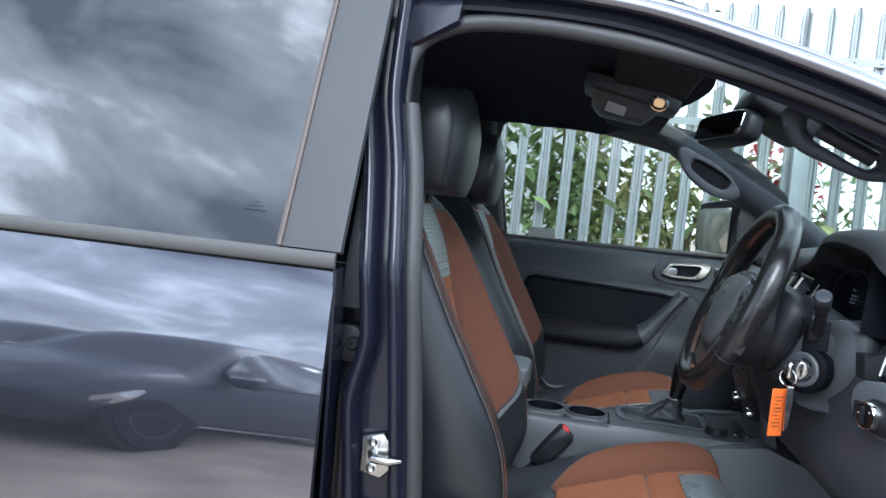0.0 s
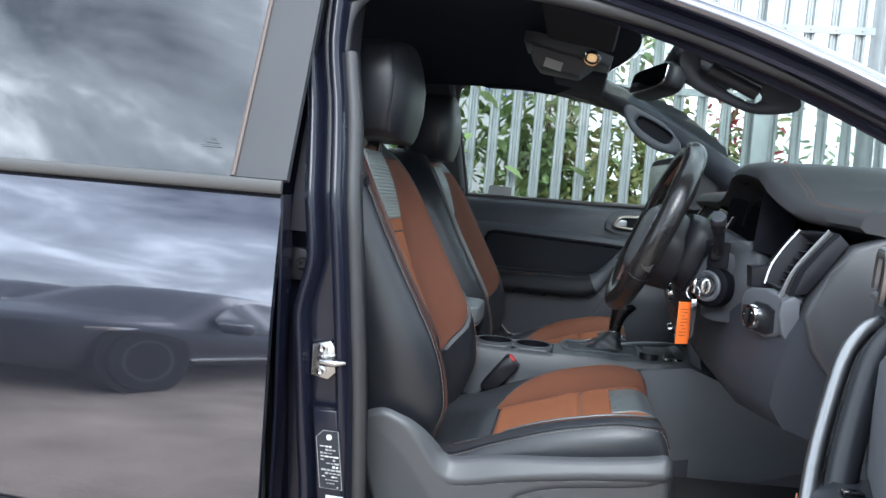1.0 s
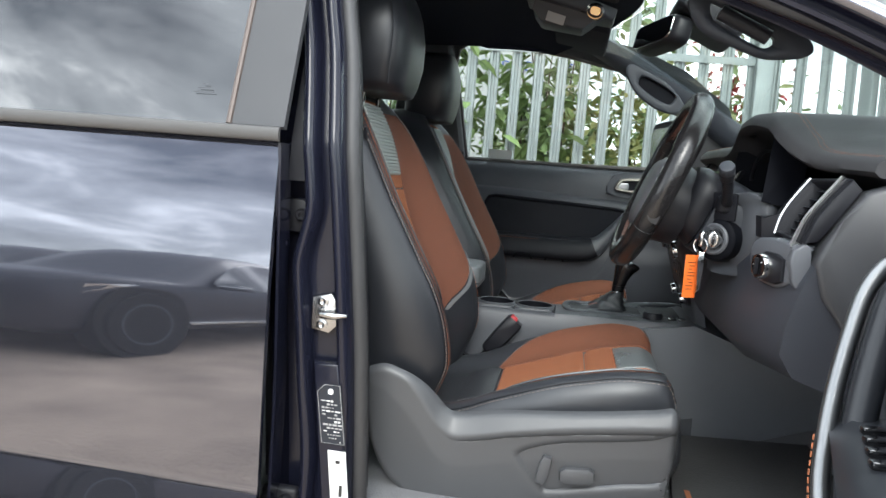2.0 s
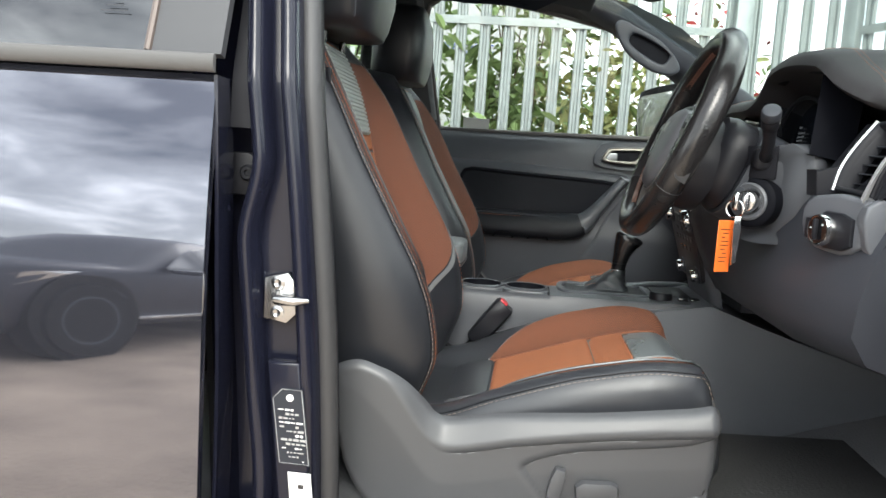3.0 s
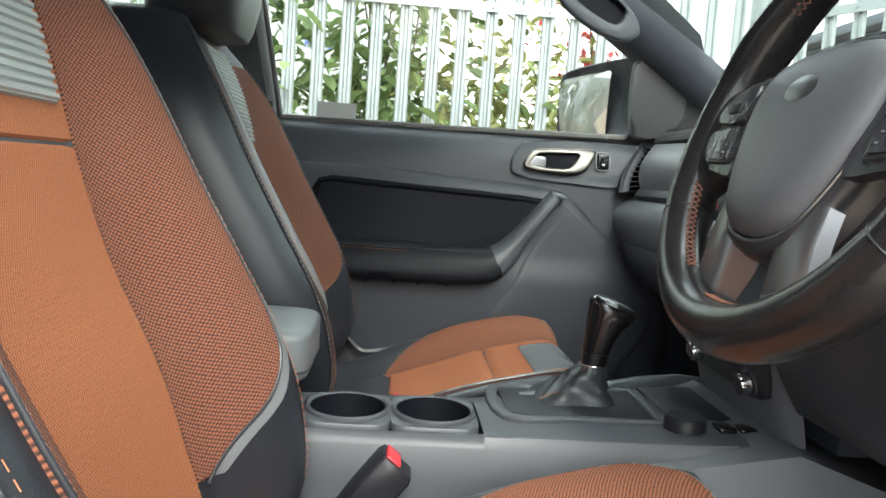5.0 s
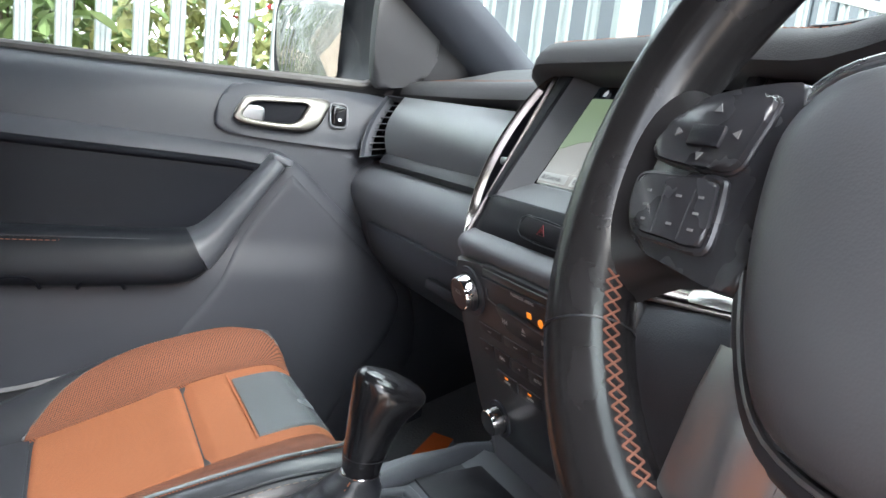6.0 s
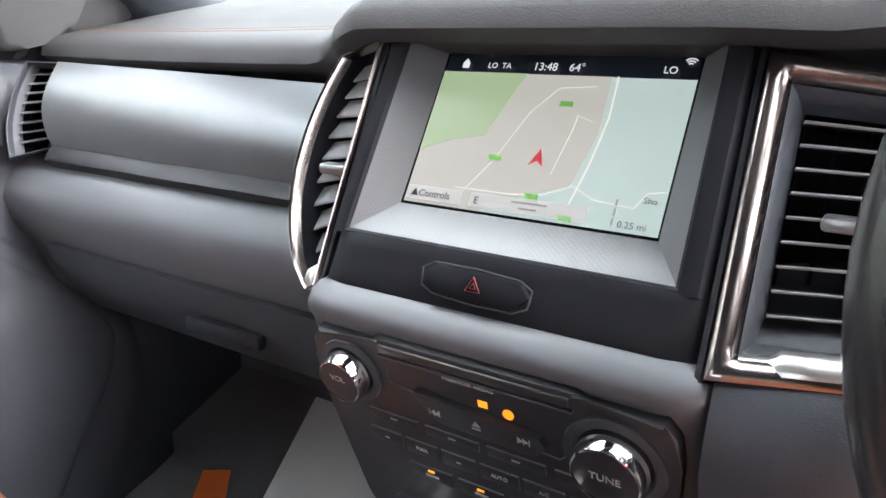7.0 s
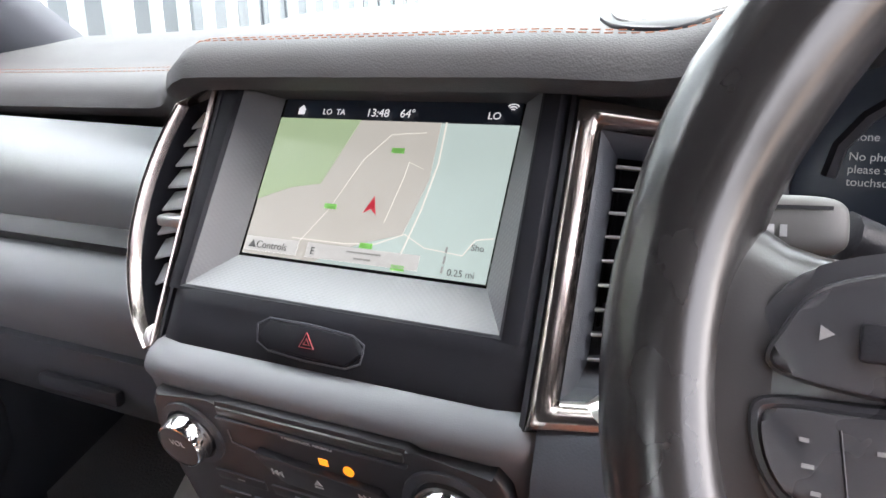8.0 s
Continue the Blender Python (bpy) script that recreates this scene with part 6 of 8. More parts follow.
for x in (0.58, 0.605):
    part("button", b_box((x, -0.08, 0.811), (0.02, 0.026, 0.006), 0.002), PIANO, con)
part("tray", b_prism([(0.53, -0.045), (0.62, -0.05), (0.62, 0.09), (0.53, 0.085)], lambda a, b, d: (a, b, 0.8045 + 0.04 * (a - 0.53) + d), 0.004, 0.002), BLACK, con)
shift(0.008, 0.034, -0.005)
gear = thing("gear_lever", "gloss black automatic gear lever with leather gaiter", "gear lever")
GAITER = [(0.484, 0.058, 0.048, 0.837), (0.484, 0.056, 0.046, 0.843), (0.487, 0.046, 0.039, 0.851), (0.491, 0.038, 0.034, 0.859), (0.495, 0.034, 0.031, 0.864), (0.500, 0.026, 0.025, 0.873), (0.503, 0.024, 0.023, 0.878), (0.507, 0.018, 0.018, 0.886), (0.5085, 0.0165, 0.017, 0.889)]


def gaiter_ring(cx, rx, ry, z):
    """Square-cornered leather with soft folds between the corners."""
    ring = []
    for j in range(48):
        a = 2 * math.pi * j / 48
        c, s_ = math.cos(a), math.sin(a)
        k = 1 - 0.10 * math.cos(4 * a) * min(1.0, (rx - 0.016) / 0.03) + 0.045 * math.sin(9 * a + z * 420) * min(1.0, (rx - 0.0155) / 0.02) * (1 if z > 0.846 else 0)
        ring.append((cx + rx * k * math.copysign(abs(c) ** 0.8, c), ry * k * math.copysign(abs(s_) ** 0.8, s_), z))
    return ring


part("gaiter", b_loft([gaiter_ring(*r) for r in dense(GAITER, 25)], True, True), LEATHER, gear, "creased black leather gaiter", smooth=60)
part("gaiter_stitching", stitches([(0.436, -0.036, 0.852), (0.462, -0.028, 0.859), (0.482, -0.020, 0.872), (0.494, -0.0145, 0.886)], 0.004, 0.0025, 0.0006), OTHREAD, gear)
KNOB = [(0.5095, 0.0150, 0.0155, 0.888, 0), (0.5105, 0.0166, 0.0172, 0.902, 0), (0.5145, 0.0190, 0.0196, 0.922, -0.001), (0.5200, 0.0240, 0.0220, 0.940, -0.003), (0.5255, 0.0285, 0.0240, 0.951, -0.005), (0.5280, 0.0306, 0.0246, 0.958, -0.006), (0.5280, 0.0300, 0.0240, 0.9640, -0.0068), (0.5268, 0.0268, 0.0216, 0.9692, -0.0070), (0.5250, 0.0210, 0.0172, 0.9730, -0.0062), (0.5236, 0.0130, 0.0108, 0.9754, -0.0042), (0.523, 0.0045, 0.004, 0.9762, -0.0015)]
knob = part("knob", b_loft([[(cx + rx * math.copysign(abs(math.cos(a)) ** 0.85, math.cos(a)), ry * math.copysign(abs(math.sin(a)) ** 0.85, math.sin(a)), z + tilt * math.cos(a)) for a in [2 * math.pi * j / 36 for j in range(36)]] for cx, rx, ry, z, tilt in dense(KNOB, 33)], True, True), shader("knob_black", (0.007, 0.007, 0.008), 0.20, coat=0.25), gear, "gloss black knob", smooth=70)
part("knob_cap", b_pillow((0, 0, 0), (0.024, 0.026, 0.005), 3), CHROME, knob, "bright top plate", m=Matrix.Translation((0.5125, 0, 0.9748)) @ pose(0, 0, 0, 0, 6, 0))
part("knob_seam", b_tube([(0.512 + 0.0185 * math.cos(a), 0.0187 * math.sin(a), 0.905) for a in [2 * math.pi * j / 28 for j in range(28)]], 0.0004, 5, True), BLACK, knob)
part("collar", b_lathe([(0.0165, 0), (0.0172, 0.002), (0.0165, 0.004)], 32, Matrix.Translation((0.5095, 0, 0.886))), CHROME, gear, "thin chrome collar")
shift(0.045, -0.005, 0.025)
arm = thing("armrest", "grey leather centre armrest between the seats", "armrest")
part("lid", b_pillow((-0.02, 0.01, 0.872), (0.28, 0.17, 0.062), 9, 40, 24), LID, arm, smooth=60)
part("lid_seam", b_tube([(-0.02 + 0.1395 * math.copysign(abs(math.cos(a)) ** 0.22, math.cos(a)), 0.01 + 0.0845 * math.copysign(abs(math.sin(a)) ** 0.22, math.sin(a)), 0.856) for a in [2 * math.pi * k / 60 for k in range(60)]], 0.0016, 6, True), LEATHER, arm)
part("box", b_box((-0.03, 0.01, 0.815), (0.24, 0.16, 0.08), 0.015, 3), TRIM, arm)
shift(0, 0, 0.055)
paper = part("paper_floor_mat", b_prism([(1.045, 0.53), (0.92, 0.488), (0.79, 0.44), (0.78, 0.20), (1.045, 0.24)], lambda a, b, d: (a, b, 0.556 + 0.40 * max(0, a - 0.815) + 0.003 * math.sin(a * 30 + b * 20) + d), 0.001, 0), PAPER)
tagged(paper, "white paper mat in the passenger footwell", "floor mat")
shift(0.07, 0, 0.012)
leaflet = part("orange_leaflet", b_prism([(-0.035, -0.025), (0.04, -0.02), (0.04, 0.02), (-0.035, 0.025)], lambda a, b, d: Matrix.Translation((0.80, 0.575, 0.600)) @ pose(0, 0, 0, 0, -18, 35) @ Vector((a, b, d)), 0.0015, 0), TAG)
tagged(leaflet, "orange card lying in the passenger footwell", "leaflet")


# ---- dashboard ----
shift(0, 0, 0)
dash = thing("dashboard", "dark grey dashboard with stitched soft top", "dashboard")
LIPX = [(-0.74, 0.813), (-0.66, 0.783), (-0.58, 0.74), (-0.52, 0.716), (-0.37, 0.704), (-0.24, 0.71), (-0.19, 0.708), (-0.13, 0.702), (0.13, 0.702), (0.17, 0.718), (0.215, 0.758), (0.27, 0.784), (0.6, 0.796), (0.74, 0.81)]
TOPZ = [(-0.74, 1.236), (-0.62, 1.246), (-0.56, 1.272), (-0.50, 1.310), (-0.37, 1.323), (-0.28, 1.317), (-0.22, 1.280), (-0.16, 1.267), (-0.10, 1.269), (0.13, 1.269), (0.19, 1.256), (0.26, 1.240), (0.50, 1.238), (0.74, 1.240)]


def dash_ring(y):
    L, T = table(y, LIPX), table(y, TOPZ)
    far = 1.17 + 0.07 * (1 - (y / 0.74) ** 2)
    hood = max(0.0, T - 1.24) / 0.064
    crest = max(1.283 + 0.014 * math.exp(-((y - 0.05) / 0.25) ** 2) - 0.018 * max(0.0, abs(y) - 0.6) / 0.14, T + 0.006)
    mid = L + 0.20
    return [(L + 0.030, y, T - 0.036), (L + 0.008, y, T - 0.034), (L - 0.001, y, T - 0.026), (L + 0.002, y, T - 0.014), (L + 0.014, y, T - 0.004), (L + 0.045, y, T + 0.002), (L + 0.08, y, lerp(T, crest, 0.30)), (L + 0.13, y, lerp(T, crest, 0.68)), (mid, y, crest - 0.002), (lerp(mid, far, 0.25), y, crest), (lerp(mid, far, 0.6), y, lerp(crest, 1.225, 0.4)), (far, y, 1.222), (far, y, 1.15), (L + 0.13, y, 1.16 + 0.05 * hood)]


ys = [lerp(-0.74, 0.74, k / 74) for k in range(75)]
part("soft_top", b_loft([dash_ring(y) for y in ys], True, True), PAD, dash, "soft padded top with orange stitching", smooth=60)


def top_z(x, y):
    """Height of the soft top at a place."""
    r = dash_ring(y)[4:11]
    return table(x, [(p[0], p[2]) for p in r])


STITCH = [(-0.74, 0.016), (-0.65, 0.016), (-0.60, 0.025), (-0.573, 0.038), (-0.53, 0.046), (-0.37, 0.045), (-0.28, 0.040), (-0.20, 0.020), (-0.13, 0.017), (0.13, 0.017), (0.17, 0.028), (0.215, 0.045), (0.27, 0.050), (0.74, 0.050)]
for off in (0.0, 0.008):
    line = [(table(y, LIPX) + table(y, STITCH) + off, y) for y in [lerp(-0.72, 0.72, k / 160) for k in range(161)]]
    part("stitching", stitches([Vector((x, y, top_z(x, y) + 0.0006)) for x, y in line], 0.0042, 0.0026, 0.00032), DTHREAD, dash, "orange twin stitching")


SPK = round_loop([(0.736, -0.139), (0.728, -0.160), (0.729, -0.183), (0.775, -0.206), (0.835, -0.205), (0.847, -0.160), (0.835, -0.118), (0.775, -0.122)], 3)
spk = part("centre_speaker", b_prism(SPK, lambda a, b, d: (a, b, top_z(a, b) - 0.001 + d), 0.003, 0.0012), HAZ, dash, "speaker grille in the dash top", smooth=30)
part("grille", b_prism([(0.786 + (a - 0.786) * 0.86, -0.163 + (b + 0.163) * 0.84) for a, b in SPK], lambda a, b, d: (a, b, top_z(a, b) + 0.0012 + d), 0.002, 0.001), shader("speaker_mesh", (0.09, 0.09, 0.092), 0.6, grain=0.8, grain_size=0.0022, cells=True), spk)

shift(0.075, 0, 0.012)
# passenger fascia: brushed panel, lower lip, glovebox
part("fascia_panel", b_sheet(lambda u, v: (lerp(0.712, 0.690, v) - 0.016 * math.sin(math.pi * v), lerp(0.19, 0.665, u), lerp(1.196, 1.098, v) + (-0.012 * (1 - u))), 20, 14, 0.012), PANELG, dash, "brushed grey fascia panel")


def dash_nose(y):
    """How far the dash comes forward beside the centre stack (0 to 1)."""
    k = min(1.0, max(0.0, (0.225 - abs(y)) / 0.10))
    return k * k * (3 - 2 * k)


part("fascia_lip", b_loft([[(x0, y, z0) for x0, z0 in [(0.70, 1.104), (0.684, 1.098), (0.676, 1.086), (0.690, 1.068), (0.72, 1.066)]] for y in (0.19, 0.3, 0.5, 0.66)], True), BLACK, dash, smooth=60)
LOWER = [(0.76, 1.094, 0.55), (0.700, 1.086, 0.85), (0.672, 1.070, 1.0), (0.658, 1.054, 1.0), (0.653, 1.038, 1.0), (0.656, 1.018, 0.95), (0.665, 0.998, 0.85), (0.676, 0.980, 0.72), (0.690, 0.930, 0.50), (0.730, 0.885, 0.4), (0.80, 0.865, 0.2), (0.95, 0.865, 0), (0.95, 1.094, 0)]
part("lower_dash", b_loft([[(x0 - 0.079 * dash_nose(y) * w, y, z0) for x0, z0, w in LOWER] for y in [0.135, 0.145, 0.155, 0.165, 0.175, 0.185, 0.195, 0.205, 0.215, 0.225, 0.24, 0.26, 0.30, 0.4, 0.5, 0.6, 0.745]], True), DASHG, dash, "dark grey lower dash", smooth=60)
glove = part("glovebox_lid", b_sheet(lambda u, v: (lerp(0.664, 0.716, v) - 0.010 * math.sin(math.pi * v), lerp(0.17, 0.66, u), lerp(0.984, 0.892, v)), 14, 8, 0.010), TRIM, dash, "glovebox lid")
part("glovebox_latch", b_box((0.672, 0.36, 0.940), (0.012, 0.11, 0.016), 0.004), BLACK, glove)


def vent(inner, outer, name_label, slats, chrome=SMOKED, tabs=True, rim=0.009, depth=0.045, facing=(-1, 0, 0.25), slat_mat=None, lining=0.009, slat_depth=0.014, slat_rise=0.3, liner=None, edge=None, sweep=None):
    """Air vent between two edge curves given from bottom to top: inner(v), outer(v)."""
    face = Vector(facing).normalized()

    def at(u, v, o=0.0):
        return lerp(Vector(inner(v)), Vector(outer(v)), u) + face * o

    tall = (at(0.5, 1) - at(0.5, 0)).length

    def ring(d, o, n=14):
        pts = []
        for side in range(4):
            for k in range(n):
                t = k / n
                u, v = ((t, 0), (1, t), (1 - t, 1), (0, 1 - t))[side]
                v2 = 0.5 + (v - 0.5) * (1 - 2 * d / tall)
                wide = max(0.02, (at(1, v2) - at(0, v2)).length)
                pts.append(at(0.5 + (u - 0.5) * max(0.1, 1 - 2 * d / wide), v2, o))
        return pts

    vt = part("air_vent", b_loft([ring(-0.003, -0.006), ring(-0.003, 0.001), ring(0.0, 0.002), ring(0.001, -0.004)], True, False), BLACK, dash, name_label, smooth=50)
    part("vent_frame", b_loft([ring(0.001, -0.004), ring(0.001, 0.002), ring(rim * 0.12, 0.0048), ring(rim * 0.30, 0.0062), ring(rim * 0.5, 0.0060), ring(rim * 0.72, 0.0044), ring(rim * 0.9, 0.001), ring(rim, -0.005)], True, False), chrome, vt, "dark chrome vent frame" if chrome is SMOKED else "silver vent frame", smooth=50)
    part("vent_liner", b_loft([ring(rim, -0.003), ring(rim + lining * 0.4, -0.006), ring(rim + lining, -0.022)], True, False), liner or TRIM2, vt, smooth=50)
    part("vent_back", b_loft([ring(rim + lining, -0.020), ring(rim + lining, -depth)], True, False), VOID, vt, smooth=0)
    part("vent_floor", b_loft([ring(rim + lining - 0.002, -depth), ring(rim + lining - 0.002, -depth - 0.002)], True, True), VOID, vt, smooth=0)
    d = rim + lining
    for k in range(slats):
        v = lerp(0.17 if tabs else 0.10, 0.92, (k + 0.5) / slats)
        wide = (at(1, v) - at(0, v)).length
        e = d / max(0.02, wide)
        a, b = at(e, v, -0.012), at(1 - e * 0.25, v, -0.012)
        back = Vector(sweep) if sweep else -face * slat_depth + Vector((0, 0, slat_rise * slat_depth))
        part("slat", b_loft([[p, p + Vector((0, 0, 0.0014)), p + back + Vector((0, 0, 0.0013)), p + back] for p in (a, b)], True, True), slat_mat or TRIM2, vt, smooth=0)
        if edge:
            part("slat_edge", b_tube([a + face * 0.0004 + Vector((0, 0, 0.0008)), b + face * 0.0004 + Vector((0, 0, 0.0008))], 0.0010, 6), edge, vt)
    for k in range(4):
        u = 0.26 + 0.16 * k
        part("vane", b_tube([at(u, 0.14, -0.036), at(u, 0.90, -0.036)], 0.0011, 5), VOID, vt)
    if tabs:
        part("tab", b_box((0, 0, 0), (0.012, 0.026, 0.008), 0.0025), SILVER, vt, m=Matrix.Translation(at(0.5, 0.50, -0.008)))
        lo, hi = at(0.16, 0.05, -0.004), at(0.84, 0.05, -0.004)
        part("shut_tab", b_tube([lo, lerp(lo, hi, 0.2), lerp(lo, hi, 0.28), lerp(lo, hi, 0.7), lerp(lo, hi, 0.78), hi], [0.007, 0.007, 0.011, 0.011, 0.008, 0.007], 10), TAB, vt)
    return vt


def edge_curve(pts):
    """Smooth curve through points, as a function of 0..1."""
    c = curve_pts([Vector(p) for p in pts], 33)

    def f(v):
        k = min(31.999, max(0.0, v * 32))
        i = int(k)
        return lerp(c[i], c[i + 1], k - i)
    return f


shift(0, 0, 0)
vent(edge_curve([(0.648, 0.131, 1.072), (0.674, 0.130, 1.126), (0.700, 0.129, 1.180), (0.727, 0.128, 1.236)]),
     edge_curve([(0.655, 0.146, 1.064), (0.670, 0.173, 1.082), (0.687, 0.189, 1.120), (0.704, 0.190, 1.160), (0.721, 0.184, 1.195), (0.736, 0.175, 1.222)]),
     "centre air vent with dark chrome frame", 9, SMOKED, facing=(-0.86, 0.42, 0.28), rim=0.0032, lining=0.003, slat_depth=0.015, liner=INSERT, slat_mat=VSLAT_LIT, sweep=(0.012, 0.005, 0.010))
vent(edge_curve([(0.641, -0.128, 1.074), (0.669, -0.127, 1.125), (0.697, -0.126, 1.178), (0.726, -0.125, 1.232)]),
     edge_curve([(0.662, -0.225, 1.080), (0.690, -0.232, 1.128), (0.715, -0.232, 1.175), (0.738, -0.225, 1.216)]),
     "centre air vent with dark chrome frame", 10, SMOKED, facing=(-0.90, -0.20, 0.36), rim=0.015, lining=0.010, slat_depth=0.012, slat_rise=0.15, slat_mat=BLACK, edge=FMARK, liner=TRIM)
vent(edge_curve([(0.766, 0.666, 1.108), (0.773, 0.664, 1.140), (0.784, 0.664, 1.175), (0.794, 0.668, 1.206)]),
     edge_curve([(0.730, 0.692, 1.098), (0.738, 0.703, 1.135), (0.752, 0.705, 1.172), (0.770, 0.698, 1.208)]),
     "outer air vent with smoked frame", 8, PILLAR, tabs=False, rim=0.003, lining=0.002, facing=(-0.82, -0.55, 0.2), slat_depth=0.010)
vent(edge_curve([(0.722, -0.612, 1.100), (0.730, -0.612, 1.132), (0.745, -0.613, 1.162), (0.768, -0.615, 1.196)]),
     edge_curve([(0.731, -0.708, 1.092), (0.742, -0.710, 1.130), (0.761, -0.710, 1.160), (0.789, -0.708, 1.198)]),
     "outer air vent with silver edges", 6, BLACK, facing=(-0.93, -0.05, 0.36), rim=0.009, lining=0.003, slat_mat=TRIM, liner=BLACK, tabs=False)
part("vent_edge", b_tube(curve_pts([(0.717, -0.612, 1.101), (0.724, -0.612, 1.132), (0.739, -0.613, 1.162), (0.762, -0.615, 1.197)], 20), 0.0042, 10), CHROME, dash, "bright vent edge")
part("vent_band", b_loft([[(p.x + 0.002 * c - 0.010, p.y + 0.010 * c + 0.004, p.z + 0.004 * (1 - c * c)) for c in (-1, -0.85, -0.4, 0, 0.4, 0.85, 1)] + [(p.x + 0.004, p.y - 0.006, p.z - 0.004), (p.x + 0.004, p.y + 0.014, p.z - 0.004)] for p in curve_pts([Vector(q) for q in ((0.727, -0.706, 1.088), (0.742, -0.708, 1.130), (0.761, -0.708, 1.160), (0.789, -0.706, 1.199))], 20)], True, True), BAND, dash, "broad silver band beside the vent", smooth=50)

shift(0.072, 0, 0.0355)
# centre stack: screen in a deep surround
stack = thing("centre_stack", "centre stack with touchscreen and radio controls", "centre stack")
FR = [(0.588, -0.107, 1.079), (0.588, 0.113, 1.079), (0.656, 0.109, 1.199), (0.656, -0.105, 1.199)]
SC = [(0.6130, -0.0885, 1.0945), (0.6130, 0.0885, 1.0945), (0.680, 0.0885, 1.202), (0.680, -0.0885, 1.202)]
KNURL = shader("knurled_surround", (0.088, 0.091, 0.099), 0.34, spec=0.6, vary=0.05)
kt = KNURL.node_tree
k_co = kt.nodes.new("ShaderNodeTexCoord")
k_prod = kt.nodes.new("ShaderNodeMath")
k_prod.operation = "MULTIPLY"
for k, way in enumerate(((0.9, 1.0, 0.9), (0.9, -1.0, 0.9))):
    k_map = kt.nodes.new("ShaderNodeVectorMath")
    k_map.operation = "MULTIPLY"
    k_map.inputs[1].default_value = way
    k_wave = kt.nodes.new("ShaderNodeTexWave")
    k_wave.bands_direction = "DIAGONAL"
    k_wave.inputs["Scale"].default_value = 150.0
    kt.links.new(k_co.outputs["Object"], k_map.inputs[0])
    kt.links.new(k_map.outputs["Vector"], k_wave.inputs["Vector"])
    kt.links.new(k_wave.outputs["Fac"], k_prod.inputs[k])
k_bump = kt.nodes.new("ShaderNodeBump")
k_bump.inputs["Strength"].default_value = 0.14
k_bump.inputs["Distance"].default_value = 0.0006
kt.links.new(k_prod.outputs["Value"], k_bump.inputs["Height"])
kt.links.new(k_bump.outputs["Normal"], kt.nodes["Principled BSDF"].inputs["Normal"])
part("screen_surround", b_loft([FR, SC], True, False), KNURL, stack, "grey knurled screen surround", smooth=25)


def frame_ring(dy, dzt, dzb, dx):
    return [Vector((x + dx, y + math.copysign(dy, y), z + (dzt if z > 1.15 else dzb))) for x, y, z in FR]


part("surround_frame", b_loft([frame_ring(0.016, 0.006, -0.004, 0.012), frame_ring(0.014, 0.006, -0.004, 0.0), frame_ring(0.012, 0.005, -0.003, -0.003), frame_ring(0.002, 0.001, -0.001, -0.003), frame_ring(0.0, 0.0, 0.0, -0.001), frame_ring(0.0, 0.0, 0.0, 0.02)], True, False), HAZ, stack, "dark frame round the screen", smooth=35)
part("stack_body", b_loft([[(x, -w, z) for x, w, z in row] + [(x, w, z) for x, w, z in reversed(row)] for row in [
    [(0.76, 0.125, 0.80), (0.76, 0.125, 1.19)],
    [(0.68, 0.125, 0.80), (0.72, 0.118, 1.19)],
]], True, True), TRIM, stack, smooth=0)


def stack_strip(rows, name, mat, label=""):
    """Front skin of the stack from (x, half width, z) rows, corners turned back."""
    qs = (-1, -0.985, -0.96, -0.92, -0.8, -0.5, 0, 0.5, 0.8, 0.92, 0.96, 0.985, 1)
    return part(name, b_loft([[(x + 0.022 * max(0.0, (abs(q) - 0.86) / 0.14) ** 2.2, q * w, z) for q in qs] for x, w, z in rows], False, False), mat, stack, label, smooth=60)


stack_strip([(0.5865, 0.128, 1.079), (0.583, 0.129, 1.076), (0.581, 0.130, 1.070), (0.577, 0.132, 1.058), (0.573, 0.134, 1.047), (0.573, 0.135, 1.043)], "hazard_panel", HAZ, "black panel with hazard switch")
stack_strip([(0.578, 0.134, 1.046), (0.575, 0.135, 1.045), (0.567, 0.137, 1.042), (0.560, 0.139, 1.037), (0.5575, 0.140, 1.031), (0.558, 0.140, 1.026), (0.562, 0.140, 1.020), (0.5685, 0.139, 1.000), (0.581, 0.136, 0.955), (0.599, 0.131, 0.89), (0.617, 0.126, 0.83), (0.623, 0.124, 0.805)], "stack_skin", DASHG, "grey moulded stack surround")

# screen with its map
ang = math.atan2(0.068, 0.110)
Ms = Matrix(((0, math.sin(ang), -math.cos(ang), 0.6455), (-1, 0, 0, 0.0), (0, math.cos(ang), math.sin(ang), 1.147), (0, 0, 0, 1)))


def flat(poly, d, name, mat, parent, thick=0.0004):
    return part(name, b_prism(poly, lambda a, b, k: Ms @ Vector((a, b, d + k)), thick, 0), mat, parent, smooth=0)


screen = flat([(-0.095, -0.064), (0.095, -0.064), (0.095, 0.064), (-0.095, 0.064)], -0.002, "touchscreen", PIANO, stack)
screen["label"] = "lit touchscreen showing a road map"
MW, B0, B1 = 0.087, -0.0595, 0.0375
flat([(-MW, B0), (MW, B0), (MW, B1), (-MW, B1)], -0.0012, "map_field", SCR_BLUE, screen)
flat([(-MW, B0), (-0.03, B0), (0.0, -0.045), (0.028, -0.036), (0.037, 0.0), (0.036, B1), (-MW, B1)], -0.0006, "map_built_area", SCR_GREY, screen)
flat([(-MW, -0.022), (-0.062, -0.012), (-0.04, -0.008), (-0.022, B1), (-MW, B1)], 0.0, "map_wood", SCR_GREEN, screen)
flat([(-MW, B1), (MW, B1), (MW, 0.0575), (-MW, 0.0575)], -0.0010, "status_bar", SCR_DARK, screen)


